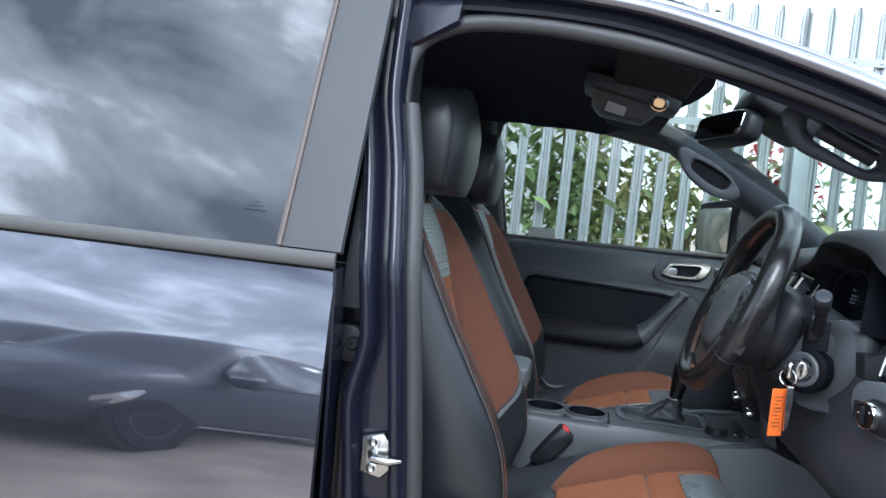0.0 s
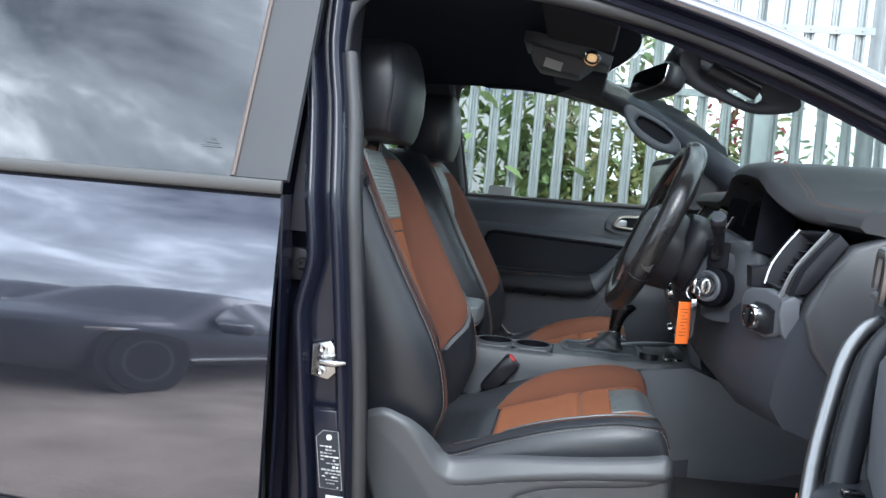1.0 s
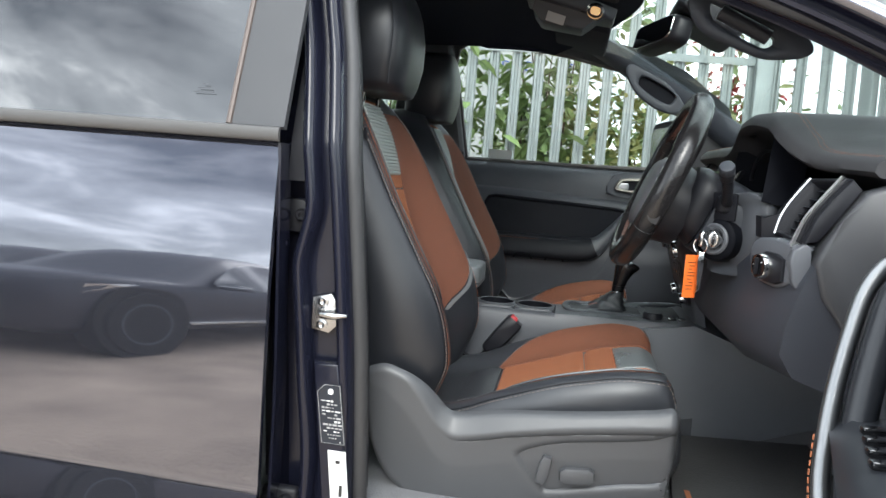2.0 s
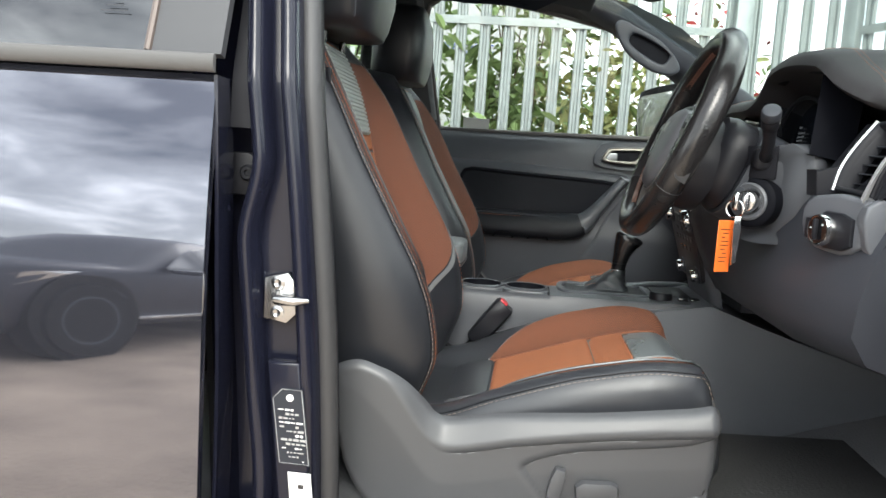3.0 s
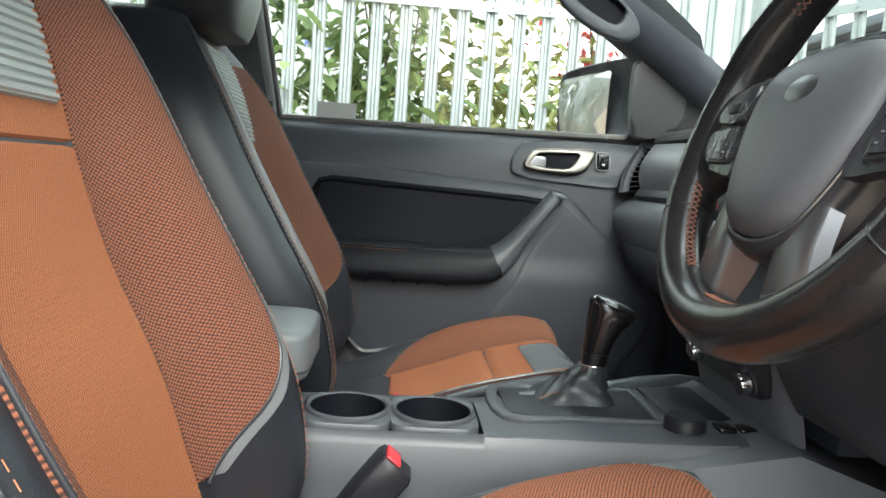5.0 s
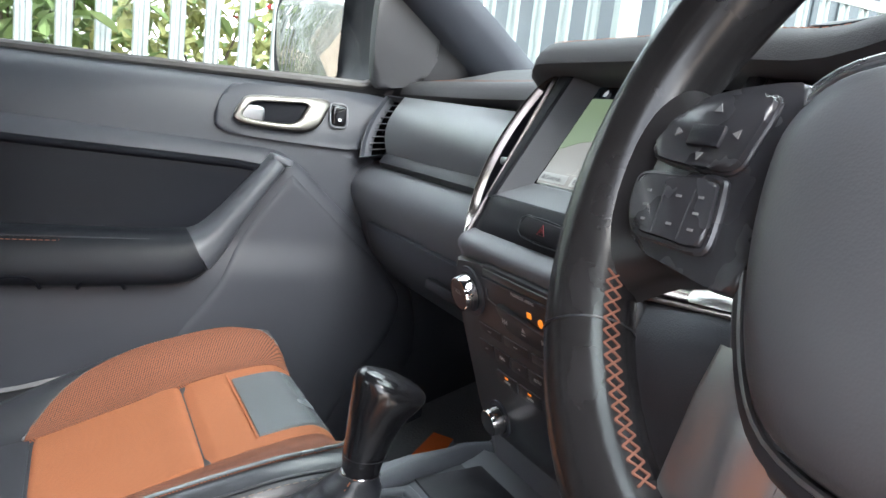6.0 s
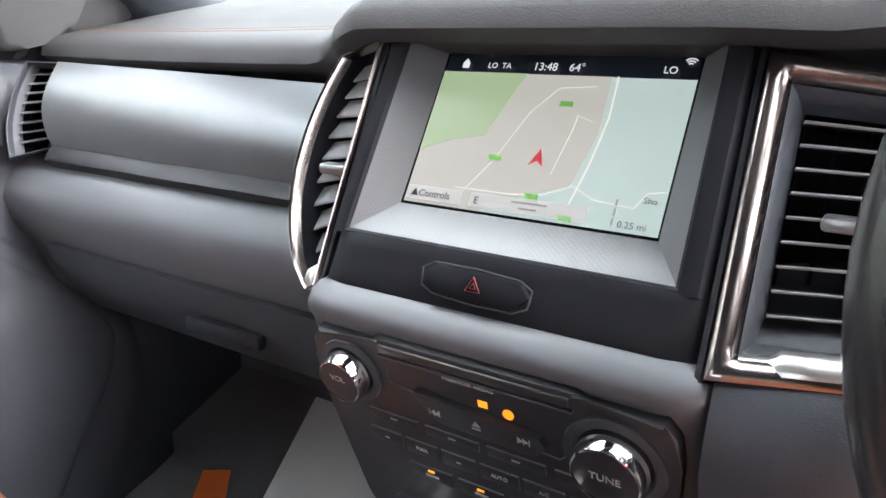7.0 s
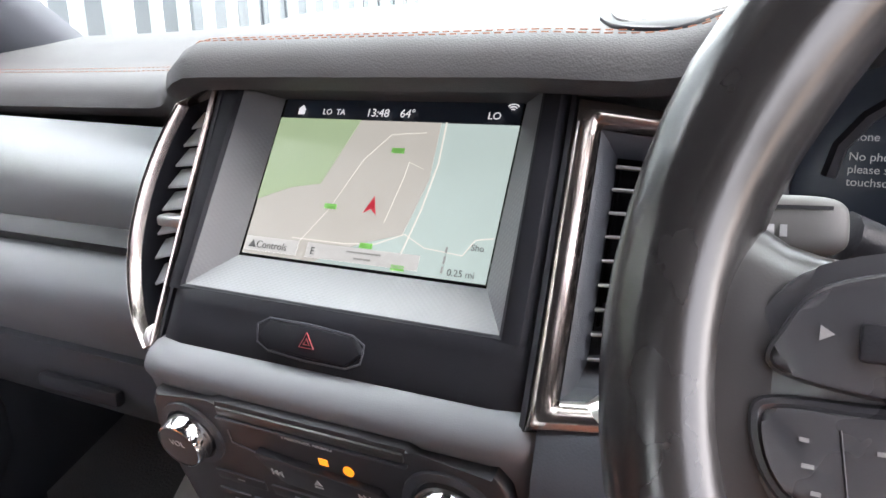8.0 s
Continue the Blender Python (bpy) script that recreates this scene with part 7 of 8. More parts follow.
def road(pts, w, name="map_road"):
    bm = b_new()
    for (a, b), (c, d) in zip(pts, pts[1:]):
        t = Vector((c - a, d - b)).normalized()
        n = Vector((-t.y, t.x)) * w / 2
        add_to(bm, b_prism([(a - n.x, b - n.y), (c - n.x, d - n.y), (c + n.x, d + n.y), (a + n.x, b + n.y)], lambda p, q, k: Ms @ Vector((p, q, 0.0006 + k)), 0.0002, 0))
    return part(name, bm, SCR_ROAD, screen, smooth=0)


road([(0.028, B0), (0.037, -0.02), (0.041, 0.01), (0.040, B1)], 0.0010)
road([(-0.05, -0.046), (-0.01, -0.046), (0.012, -0.044), (0.030, -0.036), (0.045, -0.043), (0.070, -0.045), (0.076, -0.035), (MW, -0.033)], 0.0007)
road([(-0.045, -0.05), (-0.028, -0.025), (-0.012, 0.010), (0.004, 0.028), (0.028, 0.030)], 0.0004)
road([(0.014, -0.03), (0.020, 0.0), (0.021, 0.010), (0.032, 0.006)], 0.0004)
for a, b in ((0.0115, 0.017), (-0.027, -0.023), (0.006, -0.046), (0.031, -0.057)):
    flat([(a - 0.0045, b - 0.0017), (a + 0.0045, b - 0.0017), (a + 0.0045, b + 0.0017), (a - 0.0045, b + 0.0017)], 0.001, "road_sign", SCR_SIGN, screen)
flat([(-0.002, -0.0255), (0.003, -0.0225), (0.0075, -0.0262), (0.0035, -0.0140)], 0.0014, "position_arrow", SCR_RED, screen)
flat([(-0.036, -0.0575), (0.044, -0.0575), (0.044, -0.048), (-0.036, -0.048)], 0.001, "street_button", SCR_BTN, screen)
flat([(-0.085, -0.0575), (-0.043, -0.0575), (-0.043, -0.048), (-0.085, -0.048)], 0.001, "controls_button", SCR_BTN, screen)


def on_screen(text, a, b, size, mat, align="CENTER"):
    return lettering(text, size, Ms @ Matrix.Translation((a, b, 0.0018)), mat, screen, align, 0.0001)


on_screen("13:48", -0.010, 0.0418, 0.0078, SCR_TEXT)
on_screen("64\u00b0", 0.012, 0.0418, 0.0078, SCR_TEXT)
on_screen("LO", -0.049, 0.0418, 0.0056, SCR_TEXT)
on_screen("TA", -0.0385, 0.0418, 0.0056, SCR_TEXT)
on_screen("LO", 0.071, 0.0418, 0.0066, SCR_TEXT)
on_screen("Controls", -0.063, -0.0535, 0.0068, SCR_INK)
on_screen("E", -0.031, -0.0535, 0.0068, SCR_INK)
on_screen("0.25 mi", 0.072, -0.056, 0.0058, SCR_INK)
on_screen("Sho", 0.079, -0.040, 0.0055, SCR_INK)
for a, b, w in ((0.006, -0.0510, 0.024), (0.006, -0.0548, 0.012)):
    flat([(a - w / 2, b - 0.0005), (a + w / 2, b - 0.0005), (a + w / 2, b + 0.0005), (a - w / 2, b + 0.0005)], 0.0016, "print_bar", SCR_FAINT, screen)
for a, b, w in ((0.060, -0.0550, 0.0040), (0.060, -0.0490, 0.0045), (0.060, -0.0430, 0.0036)):
    flat([(a - 0.0006, b - w / 2), (a + 0.0006, b - w / 2), (a + 0.0006, b + w / 2), (a - 0.0006, b + w / 2)], 0.0016, "print_bar", SCR_FAINT, screen)
flat([(-0.073, 0.040), (-0.068, 0.040), (-0.068, 0.0435), (-0.0675, 0.0435), (-0.0705, 0.047), (-0.0735, 0.0435), (-0.073, 0.0435)], 0.001, "home_icon", SCR_TEXT, screen)
flat([(-0.0815, -0.0555), (-0.0755, -0.0555), (-0.0785, -0.0505)], 0.0016, "up_icon", SCR_INK, screen)
for r in (0.0016, 0.0032, 0.0048):
    part("signal_arc", b_tube([Ms @ Vector((0.0815 + r * math.sin(t), 0.0455 + r * math.cos(t), 0.001)) for t in [-0.8 + 0.32 * k for k in range(6)]], 0.0004, 5), SCR_TEXT, screen)

# hazard switch
Mh = Matrix.Translation((0.5775, 0.006, 1.0605)) @ Matrix(((0, 0.22, -0.976, 0), (-1, 0, 0, 0), (0, 0.976, 0.22, 0), (0, 0, 0, 1)))
HEX = [(-0.036, 0.0), (-0.028, -0.0085), (0.026, -0.0100), (0.036, -0.001), (0.029, 0.0080), (-0.028, 0.0095)]
hz = part("hazard_switch", b_prism(HEX, lambda a, b, d: Mh @ Vector((a, b, d)), 0.005, 0.0015), HAZ, stack, "black hazard switch with red triangle")
part("switch_rim", b_tube([Mh @ Vector((a * 1.03, b * 1.07, 0.0038)) for a, b in round_loop(HEX, 2)], 0.0006, 6, True), TRIM, hz)
for s_ in (0.0060, 0.0024):
    part("triangle", b_tube([Mh @ Vector((s_ * math.cos(t), s_ * math.sin(t), 0.0055)) for t in (math.pi / 2, math.pi * 7 / 6, math.pi * 11 / 6)], 0.0004, 5, True), REDLINE, hz)

# radio and climate panel
pn = Vector((-0.962, 0, -0.272))
pv = Vector((-0.272, 0, 0.962))
Mp = Matrix(((0, pv.x, pn.x, 0.5905), (-1, pv.y, pn.y, 0.0), (0, pv.z, pn.z, 0.9245), (0, 0, 0, 1)))


def on_panel(a, b, d=0.0):
    return Mp @ Vector((a, b, d))


PANEL = [(-0.117, 0.098), (-0.124, 0.088), (-0.1255, 0.07), (-0.123, 0.03), (-0.112, -0.052), (-0.104, -0.072), (-0.09, -0.078), (0.09, -0.078), (0.104, -0.072), (0.112, -0.052), (0.123, 0.03), (0.1255, 0.07), (0.124, 0.088), (0.117, 0.098), (0.073, 0.098), (0.067, 0.102), (-0.067, 0.102), (-0.073, 0.098)]
hv = part("control_panel", b_prism(PANEL, lambda a, b, d: on_panel(a, b, d), 0.008, 0.003), PANELB, stack, "black radio and climate control panel")
part("disc_slot", b_box((0, 0.0955, 0.0082), (0.130, 0.0065, 0.003), 0.001), SCR_INK, hv, m=Mp)
part("slot_lip", b_box((0, 0.0905, 0.0092), (0.134, 0.0018, 0.003), 0.0008), TRIM, hv, m=Mp)


def dial(a, b, r, text, size):
    at = Mp @ Matrix.Translation((a, b, 0))
    k = part("dial", b_lathe([(r * 1.42, 0.006), (r * 1.38, 0.010), (r * 1.12, 0.0105), (r * 1.0, 0.007)], 40, at), TRIM, hv, "chrome-ringed rotary dial")
    part("dial_ring", b_lathe([(r * 1.03, 0.006), (r * 1.02, 0.012), (r * 0.99, 0.0185), (r * 0.93, 0.0222), (r * 0.88, 0.0226), (r * 0.87, 0.018)], 40, at), CHROME, k, smooth=35)
    part("dial_face", b_lathe([(r * 0.90, 0.010), (r * 0.88, 0.0215), (r * 0.84, 0.0222), (0.0, 0.0222)], 40, at), PANELB, k)
    if text:
        lettering(text, size, at @ Matrix.Translation((0, 0.003 if text == "VOL" else 0, 0.0224)), MARK, k)
    return k


dial(-0.0945, 0.069, 0.0175, "VOL", 0.0062)
dial(0.089, 0.0625, 0.0215, "TUNE", 0.0070)
dial(-0.067, -0.055, 0.0135, "", 0.006)
dial(0.072, -0.060, 0.0135, "", 0.006)
lettering("PASSENGER AIRBAG", 0.0040, Mp @ Matrix.Translation((-0.001, 0.0865, 0.0084)), MARK, hv)
part("airbag_lamp", b_box((0.008, 0.0745, 0.0083), (0.0065, 0.0052, 0.001), 0.0004, 1), AMBER, hv, "lit amber warning lamp", m=Mp)
part("airbag_lamp", b_lathe([(0.0036, 0.008), (0.0036, 0.0088)], 16, Mp @ Matrix.Translation((0.025, 0.0725, 0))), AMBER, hv, "lit amber warning lamp")


def key_row(cells, b, h, skew=0.0):
    for a, w, text in cells:
        kb = part("button", b_box((0, 0, -0.0012), (w, h, 0.004), 0.0006, 2), PANELB, hv, m=Mp @ Matrix.Translation((a, b + skew * a, 0.0082)))
        part("button_edge", b_box((0, h * 0.5 + 0.0004, -0.0006), (w, 0.0005, 0.0035), 0.0001, 1), TRIM2, kb, m=Mp @ Matrix.Translation((a, b + skew * a, 0.0082)))
        if text == "lamp":
            part("lamp", b_box((0, h * 0.28, 0.0012), (0.005, 0.0016, 0.0006), 0), AMBER, kb, "lit amber indicator", smooth=0, m=Mp @ Matrix.Translation((a, b + skew * a, 0.0082)))
            part("print_bar", b_box((0, -h * 0.1, 0.0010), (w * 0.30, 0.0020, 0.0004), 0), MARK, kb, smooth=0, m=Mp @ Matrix.Translation((a, b + skew * a, 0.0082)))
        elif text == "-":
            part("print_bar", b_box((0, 0, 0.0010), (w * 0.14, 0.0010, 0.0004), 0), MARK, kb, smooth=0, m=Mp @ Matrix.Translation((a, b + skew * a, 0.0082)))
        elif text:
            lettering(text, 0.0044, Mp @ Matrix.Translation((a, b + skew * a, 0.0093)), MARK, kb)


bar = part("media_bar", b_prism([(-0.042, 0.068), (-0.040, 0.072), (0.046, 0.065), (0.050, 0.059), (0.043, 0.051), (0.036, 0.049), (-0.022, 0.051), (-0.028, 0.054)], lambda a, b, d: on_panel(a, b, 0.008 + d), 0.005, 0.0015), PANELB, hv, "black media key bar")
for a, sgn in ((-0.022, -1), (0.032, 1)):
    for k in (0, 0.0035):
        part("skip_mark", b_prism([(0, -0.0025), (sgn * 0.0035, 0), (0, 0.0025)], lambda p, q, d, a=a, k=k, sgn=sgn: on_panel(a + p + sgn * k, 0.060 + q, 0.0132 + d), 0.0003, 0), MARK, bar, smooth=0)
    part("skip_mark", b_box((a + sgn * 0.0078, 0.060, 0.0133), (0.0008, 0.005, 0.0003), 0), MARK, bar, smooth=0, m=Mp)
part("eject_mark", b_prism([(-0.003, 0), (0.003, 0), (0, 0.004)], lambda p, q, d: on_panel(0.004 + p, 0.0595 + q, 0.0132 + d), 0.0003, 0), MARK, bar, smooth=0)
part("eject_mark", b_box((0.004, 0.0575, 0.0133), (0.006, 0.001, 0.0003), 0), MARK, bar, smooth=0, m=Mp)
part("trim_line", b_tube([on_panel(a, b, 0.0085) for a, b in [(-0.062, 0.080), (-0.062, 0.070), (0.030, 0.052), (0.056, 0.050), (0.066, 0.060)]], 0.0006, 5), TRIM2, hv)
key_row([(-0.066, 0.040, "-"), (-0.020, 0.040, "-"), (0.026, 0.040, "-"), (0.072, 0.040, "-")], 0.036, 0.008)
key_row([(-0.076, 0.026, "-"), (-0.047, 0.026, "MAX"), (-0.018, 0.026, "-")], 0.016, 0.012)
key_row([(0.012, 0.028, "AUTO"), (0.043, 0.028, "A/C"), (0.074, 0.028, "-")], 0.016, 0.012)
key_row([(-0.043, 0.034, "lamp"), (-0.004, 0.034, "lamp"), (0.035, 0.034, "-")], -0.006, 0.012)

shift(0.060, 0, 0.022)
# driver side of the dash: cluster, knee panel, switch panel, end cap
clus = part("cluster_bowl", b_loft([[(0.665, -0.50, 1.255), (0.66, -0.37, 1.272), (0.665, -0.235, 1.255), (0.65, -0.212, 1.13), (0.65, -0.525, 1.13)], [(0.735, -0.49, 1.245), (0.735, -0.37, 1.255), (0.735, -0.25, 1.245), (0.715, -0.225, 1.12), (0.715, -0.51, 1.12)]], True, False), INSERT, dash, "black instrument cluster recess", smooth=0)
face = part("cluster_face", b_prism([(-0.51, 1.12), (-0.226, 1.12), (-0.24, 1.245), (-0.37, 1.255), (-0.475, 1.245)], lambda a, b, d: (0.738 - 0.2 * (1.25 - b) * 0.8 - d, a, b), 0.003, 0), SCR_DARK, clus, smooth=0)
Mc = Matrix.Translation((0.722, -0.241, 1.173)) @ Matrix(((0, 0.17, -0.985, 0), (-1, 0, 0, 0), (0, 0.985, 0.17, 0), (0, 0, 0, 1)))
lettering("Phone", 0.0062, Mc @ Matrix.Translation((0.016, 0.0135, 0.003)), SCR_DIM, face, "LEFT")
for k, row_text in enumerate(("No phone co", "please see th", "touchscreen")):
    lettering(row_text, 0.0062, Mc @ Matrix.Translation((0.018, 0.003 - k * 0.0068, 0.003)), SCR_DIM, face, "LEFT")
part("cluster_rim", b_tube([(0.69, -0.36 + 0.11 * math.cos(a), 1.17 + 0.06 * math.sin(a)) for a in [math.pi * k / 12 for k in range(13)]], 0.004, 6), BLACK, clus)
shift(0.055, 0, 0.0)
KNEE = [(0.70, 1.125, 0.3), (0.676, 1.100, 0.6), (0.660, 1.075, 1.0), (0.652, 1.055, 1.0), (0.640, 1.03, 0.9), (0.622, 0.965, 0.35), (0.618, 0.92, 0.0), (0.640, 0.885, 0), (0.72, 0.858, 0), (0.85, 0.82, 0), (1.00, 0.79, 0), (1.06, 0.85, 0), (1.06, 1.125, 0)]
part("knee_panel", b_loft([[(x0 + 0.03 * max(0, (-0.60 - y)) / 0.1 - 0.075 * dash_nose(y + 0.06) * w, y, z0) for x0, z0, w in KNEE] for y in [-0.735, -0.69, -0.60, -0.45, -0.34, -0.30, -0.28, -0.26, -0.24, -0.22, -0.20, -0.18, -0.16, -0.135]], True, True), KNEEG, dash, "dark grey knee panel below the wheel", smooth=60)
for k in range(5):
    part("grille_slot", b_box((0.635 - 0.005 * k, -0.205, 1.012 - 0.009 * k), (0.006, 0.045, 0.004), 0.0015), SCR_INK, dash)
shift(0, 0, 0)
part("vent_side", b_prism([(0.692, 1.128), (0.722, 1.130), (0.765, 1.196), (0.80, 1.20), (0.80, 1.09), (0.696, 1.092)], lambda a, b, d: (a, -0.575 - d, b), 0.036, 0.004), BLACK, dash, "black panel beside the outer vent")
for a, b in ((0.741, 1.142), (0.752, 1.158), (0.764, 1.175)):
    part("pad_button", b_box((a - 0.002, -0.590, b), (0.008, 0.012, 0.008), 0.002), PIANO, dash)
Mk = Matrix(((0.32, 0, -0.947, 0.700), (-0.947, 0, -0.32, -0.650), (0, 1, 0, 1.052), (0, 0, 0, 1)))
swp = part("switch_panel", b_prism([(-0.052, 0.022), (-0.044, 0.034), (-0.030, 0.041), (0.012, 0.045), (0.066, 0.039), (0.064, -0.02), (0.045, -0.032), (0.024, -0.036), (-0.02, -0.031), (-0.045, -0.018), (-0.052, 0.0)], lambda a, b, d: Mk @ Vector((a, b, d - 0.05)), 0.05, 0.006, 3), TRIM2, dash, "grey light switch panel")
part("switch_bezel", b_prism([(-0.013, 0.012), (0.0, 0.021), (0.03, 0.020), (0.050, 0.013), (0.051, -0.022), (0.035, -0.029), (0.004, -0.029), (-0.012, -0.018)], lambda a, b, d: Mk @ Vector((a, b, d)), 0.006, 0.003), BLACK, swp)
Mq = Mk @ Matrix.Translation((0.006, -0.004, 0.004))
lk = part("light_switch", b_lathe([(0.021, 0.0), (0.0215, 0.012), (0.020, 0.015), (0.0175, 0.014)], 32, Mq), CHROME, swp, "rotary headlight switch with chrome ring")
part("switch_face", b_lathe([(0.018, 0.005), (0.0175, 0.0145), (0.0, 0.015)], 28, Mq), PIANO, lk)
for k in range(4):
    a = 0.6 + 1.2 * k
    part("print_mark", b_box((0.012 * math.cos(a), 0.012 * math.sin(a), 0.0153), (0.003, 0.002, 0.0004), 0), WHITE, lk, smooth=0, m=Mq)
part("grip", b_box((0, 0, 0.018), (0.005, 0.028, 0.007), 0.002), BLACK, lk, m=Mq)
part("dimmer", b_box((-0.031, -0.004, 0.002), (0.012, 0.028, 0.006), 0.002), BLACK, swp, m=Mk)
part("side_wedge", b_prism([(0.732, 1.094), (0.745, 1.135), (0.765, 1.165), (0.789, 1.198), (0.805, 1.182), (0.775, 1.135), (0.752, 1.099)], lambda a, b, d: (a, -0.706 - d, b), 0.020, 0.003), BLACK, dash, "black wedge beside the outer vent")
part("trim_piece", b_prism([(0.719, 1.083), (0.736, 1.095), (0.749, 1.086), (0.741, 1.068), (0.757, 1.019), (0.739, 1.009), (0.722, 1.033), (0.716, 1.066)], lambda a, b, d: (a, -0.700 - d, b), 0.022, 0.004, 3), TRIM2, dash, "light grey end trim")
part("trim_strip", b_prism([(0.740, 1.005), (0.758, 1.015), (0.800, 0.962), (0.86, 0.86), (0.92, 0.74), (0.90, 0.73), (0.84, 0.85), (0.778, 0.958)], lambda a, b, d: (a, -0.706 - d, b), 0.016, 0.004, 3), TRIM2, dash, "grey angled trim strip")
part("end_cap", b_prism([(0.756, 1.094), (0.778, 1.135), (0.808, 1.18), (0.86, 1.20), (1.05, 1.19), (1.06, 0.60), (0.97, 0.66), (0.90, 0.79), (0.83, 0.925), (0.762, 1.014), (0.747, 1.066)], lambda a, b, d: (a, -0.712 - d, b), 0.03, 0.008, 3), SATIN, dash, "dark dash end cap")


shift(0, 0, 0)
# ---- steering wheel, column, key ----
TL = radians(21.55)
Mw = Matrix(((0, math.sin(TL), -math.cos(TL), 0.546), (-1, 0, 0, -0.380), (0, math.cos(TL), math.sin(TL), 1.176), (0, 0, 0, 1)))
sw_ = thing("steering_wheel", "black leather steering wheel with orange stitching", "steering wheel")
R, rt = 0.1702, 0.0196


def rim_pt(a, b, r=rt, R_=R):
    return Vector(((R_ + r * math.cos(b)) * math.cos(a), (R_ + r * math.cos(b)) * math.sin(a), r * 1.12 * math.sin(b)))


def b_rim():
    rings = []
    for i in range(72):
        a = 2 * math.pi * i / 72
        thick = 1 + 0.10 * math.exp(-((math.degrees(a) - 28) / 12) ** 2) + 0.10 * math.exp(-((math.degrees(a) - 152) / 12) ** 2)
        rings.append([rim_pt(a, 2 * math.pi * j / 18, rt * thick) for j in range(18)])
    rings.append(rings[0])
    return b_loft(rings, True, False)


rim = part("rim", b_rim(), RIML, sw_, "worn black leather rim", m=Mw, smooth=80)
for lo, hi in ((-62, -24), (12, 80), (100, 160), (204, 242), (262, 278)):
    bmz = b_new()
    steps = int((hi - lo) / 2.2)
    for k in range(steps):
        a0, a1 = radians(lerp(lo, hi, k / steps)), radians(lerp(lo, hi, (k + 1) / steps))
        for b0, b1 in ((math.pi - 0.46, math.pi - 0.10), (math.pi - 0.10, math.pi - 0.46)):
            add_bar(bmz, rim_pt(a0, b0, rt + 0.0003), rim_pt(a1, b1, rt + 0.0003), 0.0006)
    part("cross_stitching", bmz, WTHREAD, rim, "orange cross stitching", m=Mw)
for deg in (213, 327):
    a = radians(deg)
    part("rim_joint", b_tube([rim_pt(a, 2 * math.pi * j / 20, rt + 0.0002) for j in range(20)], 0.0005, 5, True), LEATHER, rim, m=Mw)
Mg = Mw @ Matrix.Translation((0, -0.031, 0))
COVER_EDGE = round_loop([(0.0, 0.043), (0.040, 0.041), (0.068, 0.033), (0.081, 0.014), (0.080, -0.010), (0.070, -0.044), (0.054, -0.076), (0.034, -0.096), (0.0, -0.103), (-0.034, -0.096), (-0.054, -0.076), (-0.070, -0.044), (-0.080, -0.010), (-0.081, 0.014), (-0.068, 0.033), (-0.040, 0.041)], 4)


def cover_ring(k, z):
    return [(a * k, -0.028 + (b + 0.028) * k, z) for a, b in COVER_EDGE]


hub = part("airbag_cover", b_loft([cover_ring(0.97, -0.030), cover_ring(1.0, -0.004), cover_ring(1.0, 0.006), cover_ring(0.975, 0.0125), cover_ring(0.92, 0.0175), cover_ring(0.80, 0.0215), cover_ring(0.55, 0.0240), cover_ring(0.25, 0.0250)], True, True), COVER, sw_, "dark grey airbag cover", m=Mw, smooth=70)
part("hub_collar", b_loft([cover_ring(1.005, -0.010), cover_ring(1.012, 0.004), cover_ring(1.035, 0.0085), cover_ring(1.08, 0.008), cover_ring(1.13, 0.004), cover_ring(1.17, -0.006), cover_ring(1.16, -0.018)], True, False), PODS, sw_, "satin black collar round the airbag", m=Mw, smooth=70)
part("collar_line", b_tube(cover_ring(1.028, 0.0085), 0.0015, 6, True), SILVER, sw_, "thin bright collar line", m=Mw)
part("emblem", b_lathe([(0.020, 0.018), (0.020, 0.0245), (0.017, 0.0255), (0.0, 0.0255)], 32, Mw @ Matrix.Translation((0, 0.004, 0)) @ Matrix.Diagonal((1, 0.5, 1, 1))), SILVER, hub, "oval emblem")
part("hub_back", b_lathe([(0.075, -0.075), (0.085, -0.03), (0.075, -0.005)], 32, Mg), BLACK, sw_)
SPOKE_ROWS = [(0.174, 0.046, -0.082, 0.013), (0.164, 0.043, -0.079, 0.0145), (0.156, 0.039, -0.077, 0.014), (0.148, 0.034, -0.075, 0.0125), (0.140, 0.029, -0.071, 0.0105), (0.130, 0.0265, -0.064, 0.0085), (0.118, 0.0255, -0.057, 0.0075), (0.098, 0.025, -0.052, 0.007), (0.070, 0.020, -0.046, 0.006)]


def b_spoke(s):
    """Crowned leather bridge from the rim to the hub; rows of (a, top, bottom, crown height)."""
    rings = []
    for a, top, low, crown in SPOKE_ROWS:
        mid, half = (top + low) / 2, (top - low) / 2
        ring = []
        for k in range(25):
            t = math.pi * k / 24
            ring.append((s * a, mid + half * math.copysign(abs(math.cos(t)) ** 0.62, math.cos(t)), -0.014 + (crown + 0.014) * math.sin(t) ** 0.5))
        rings.append(ring)
    return b_loft(rings, True, True)


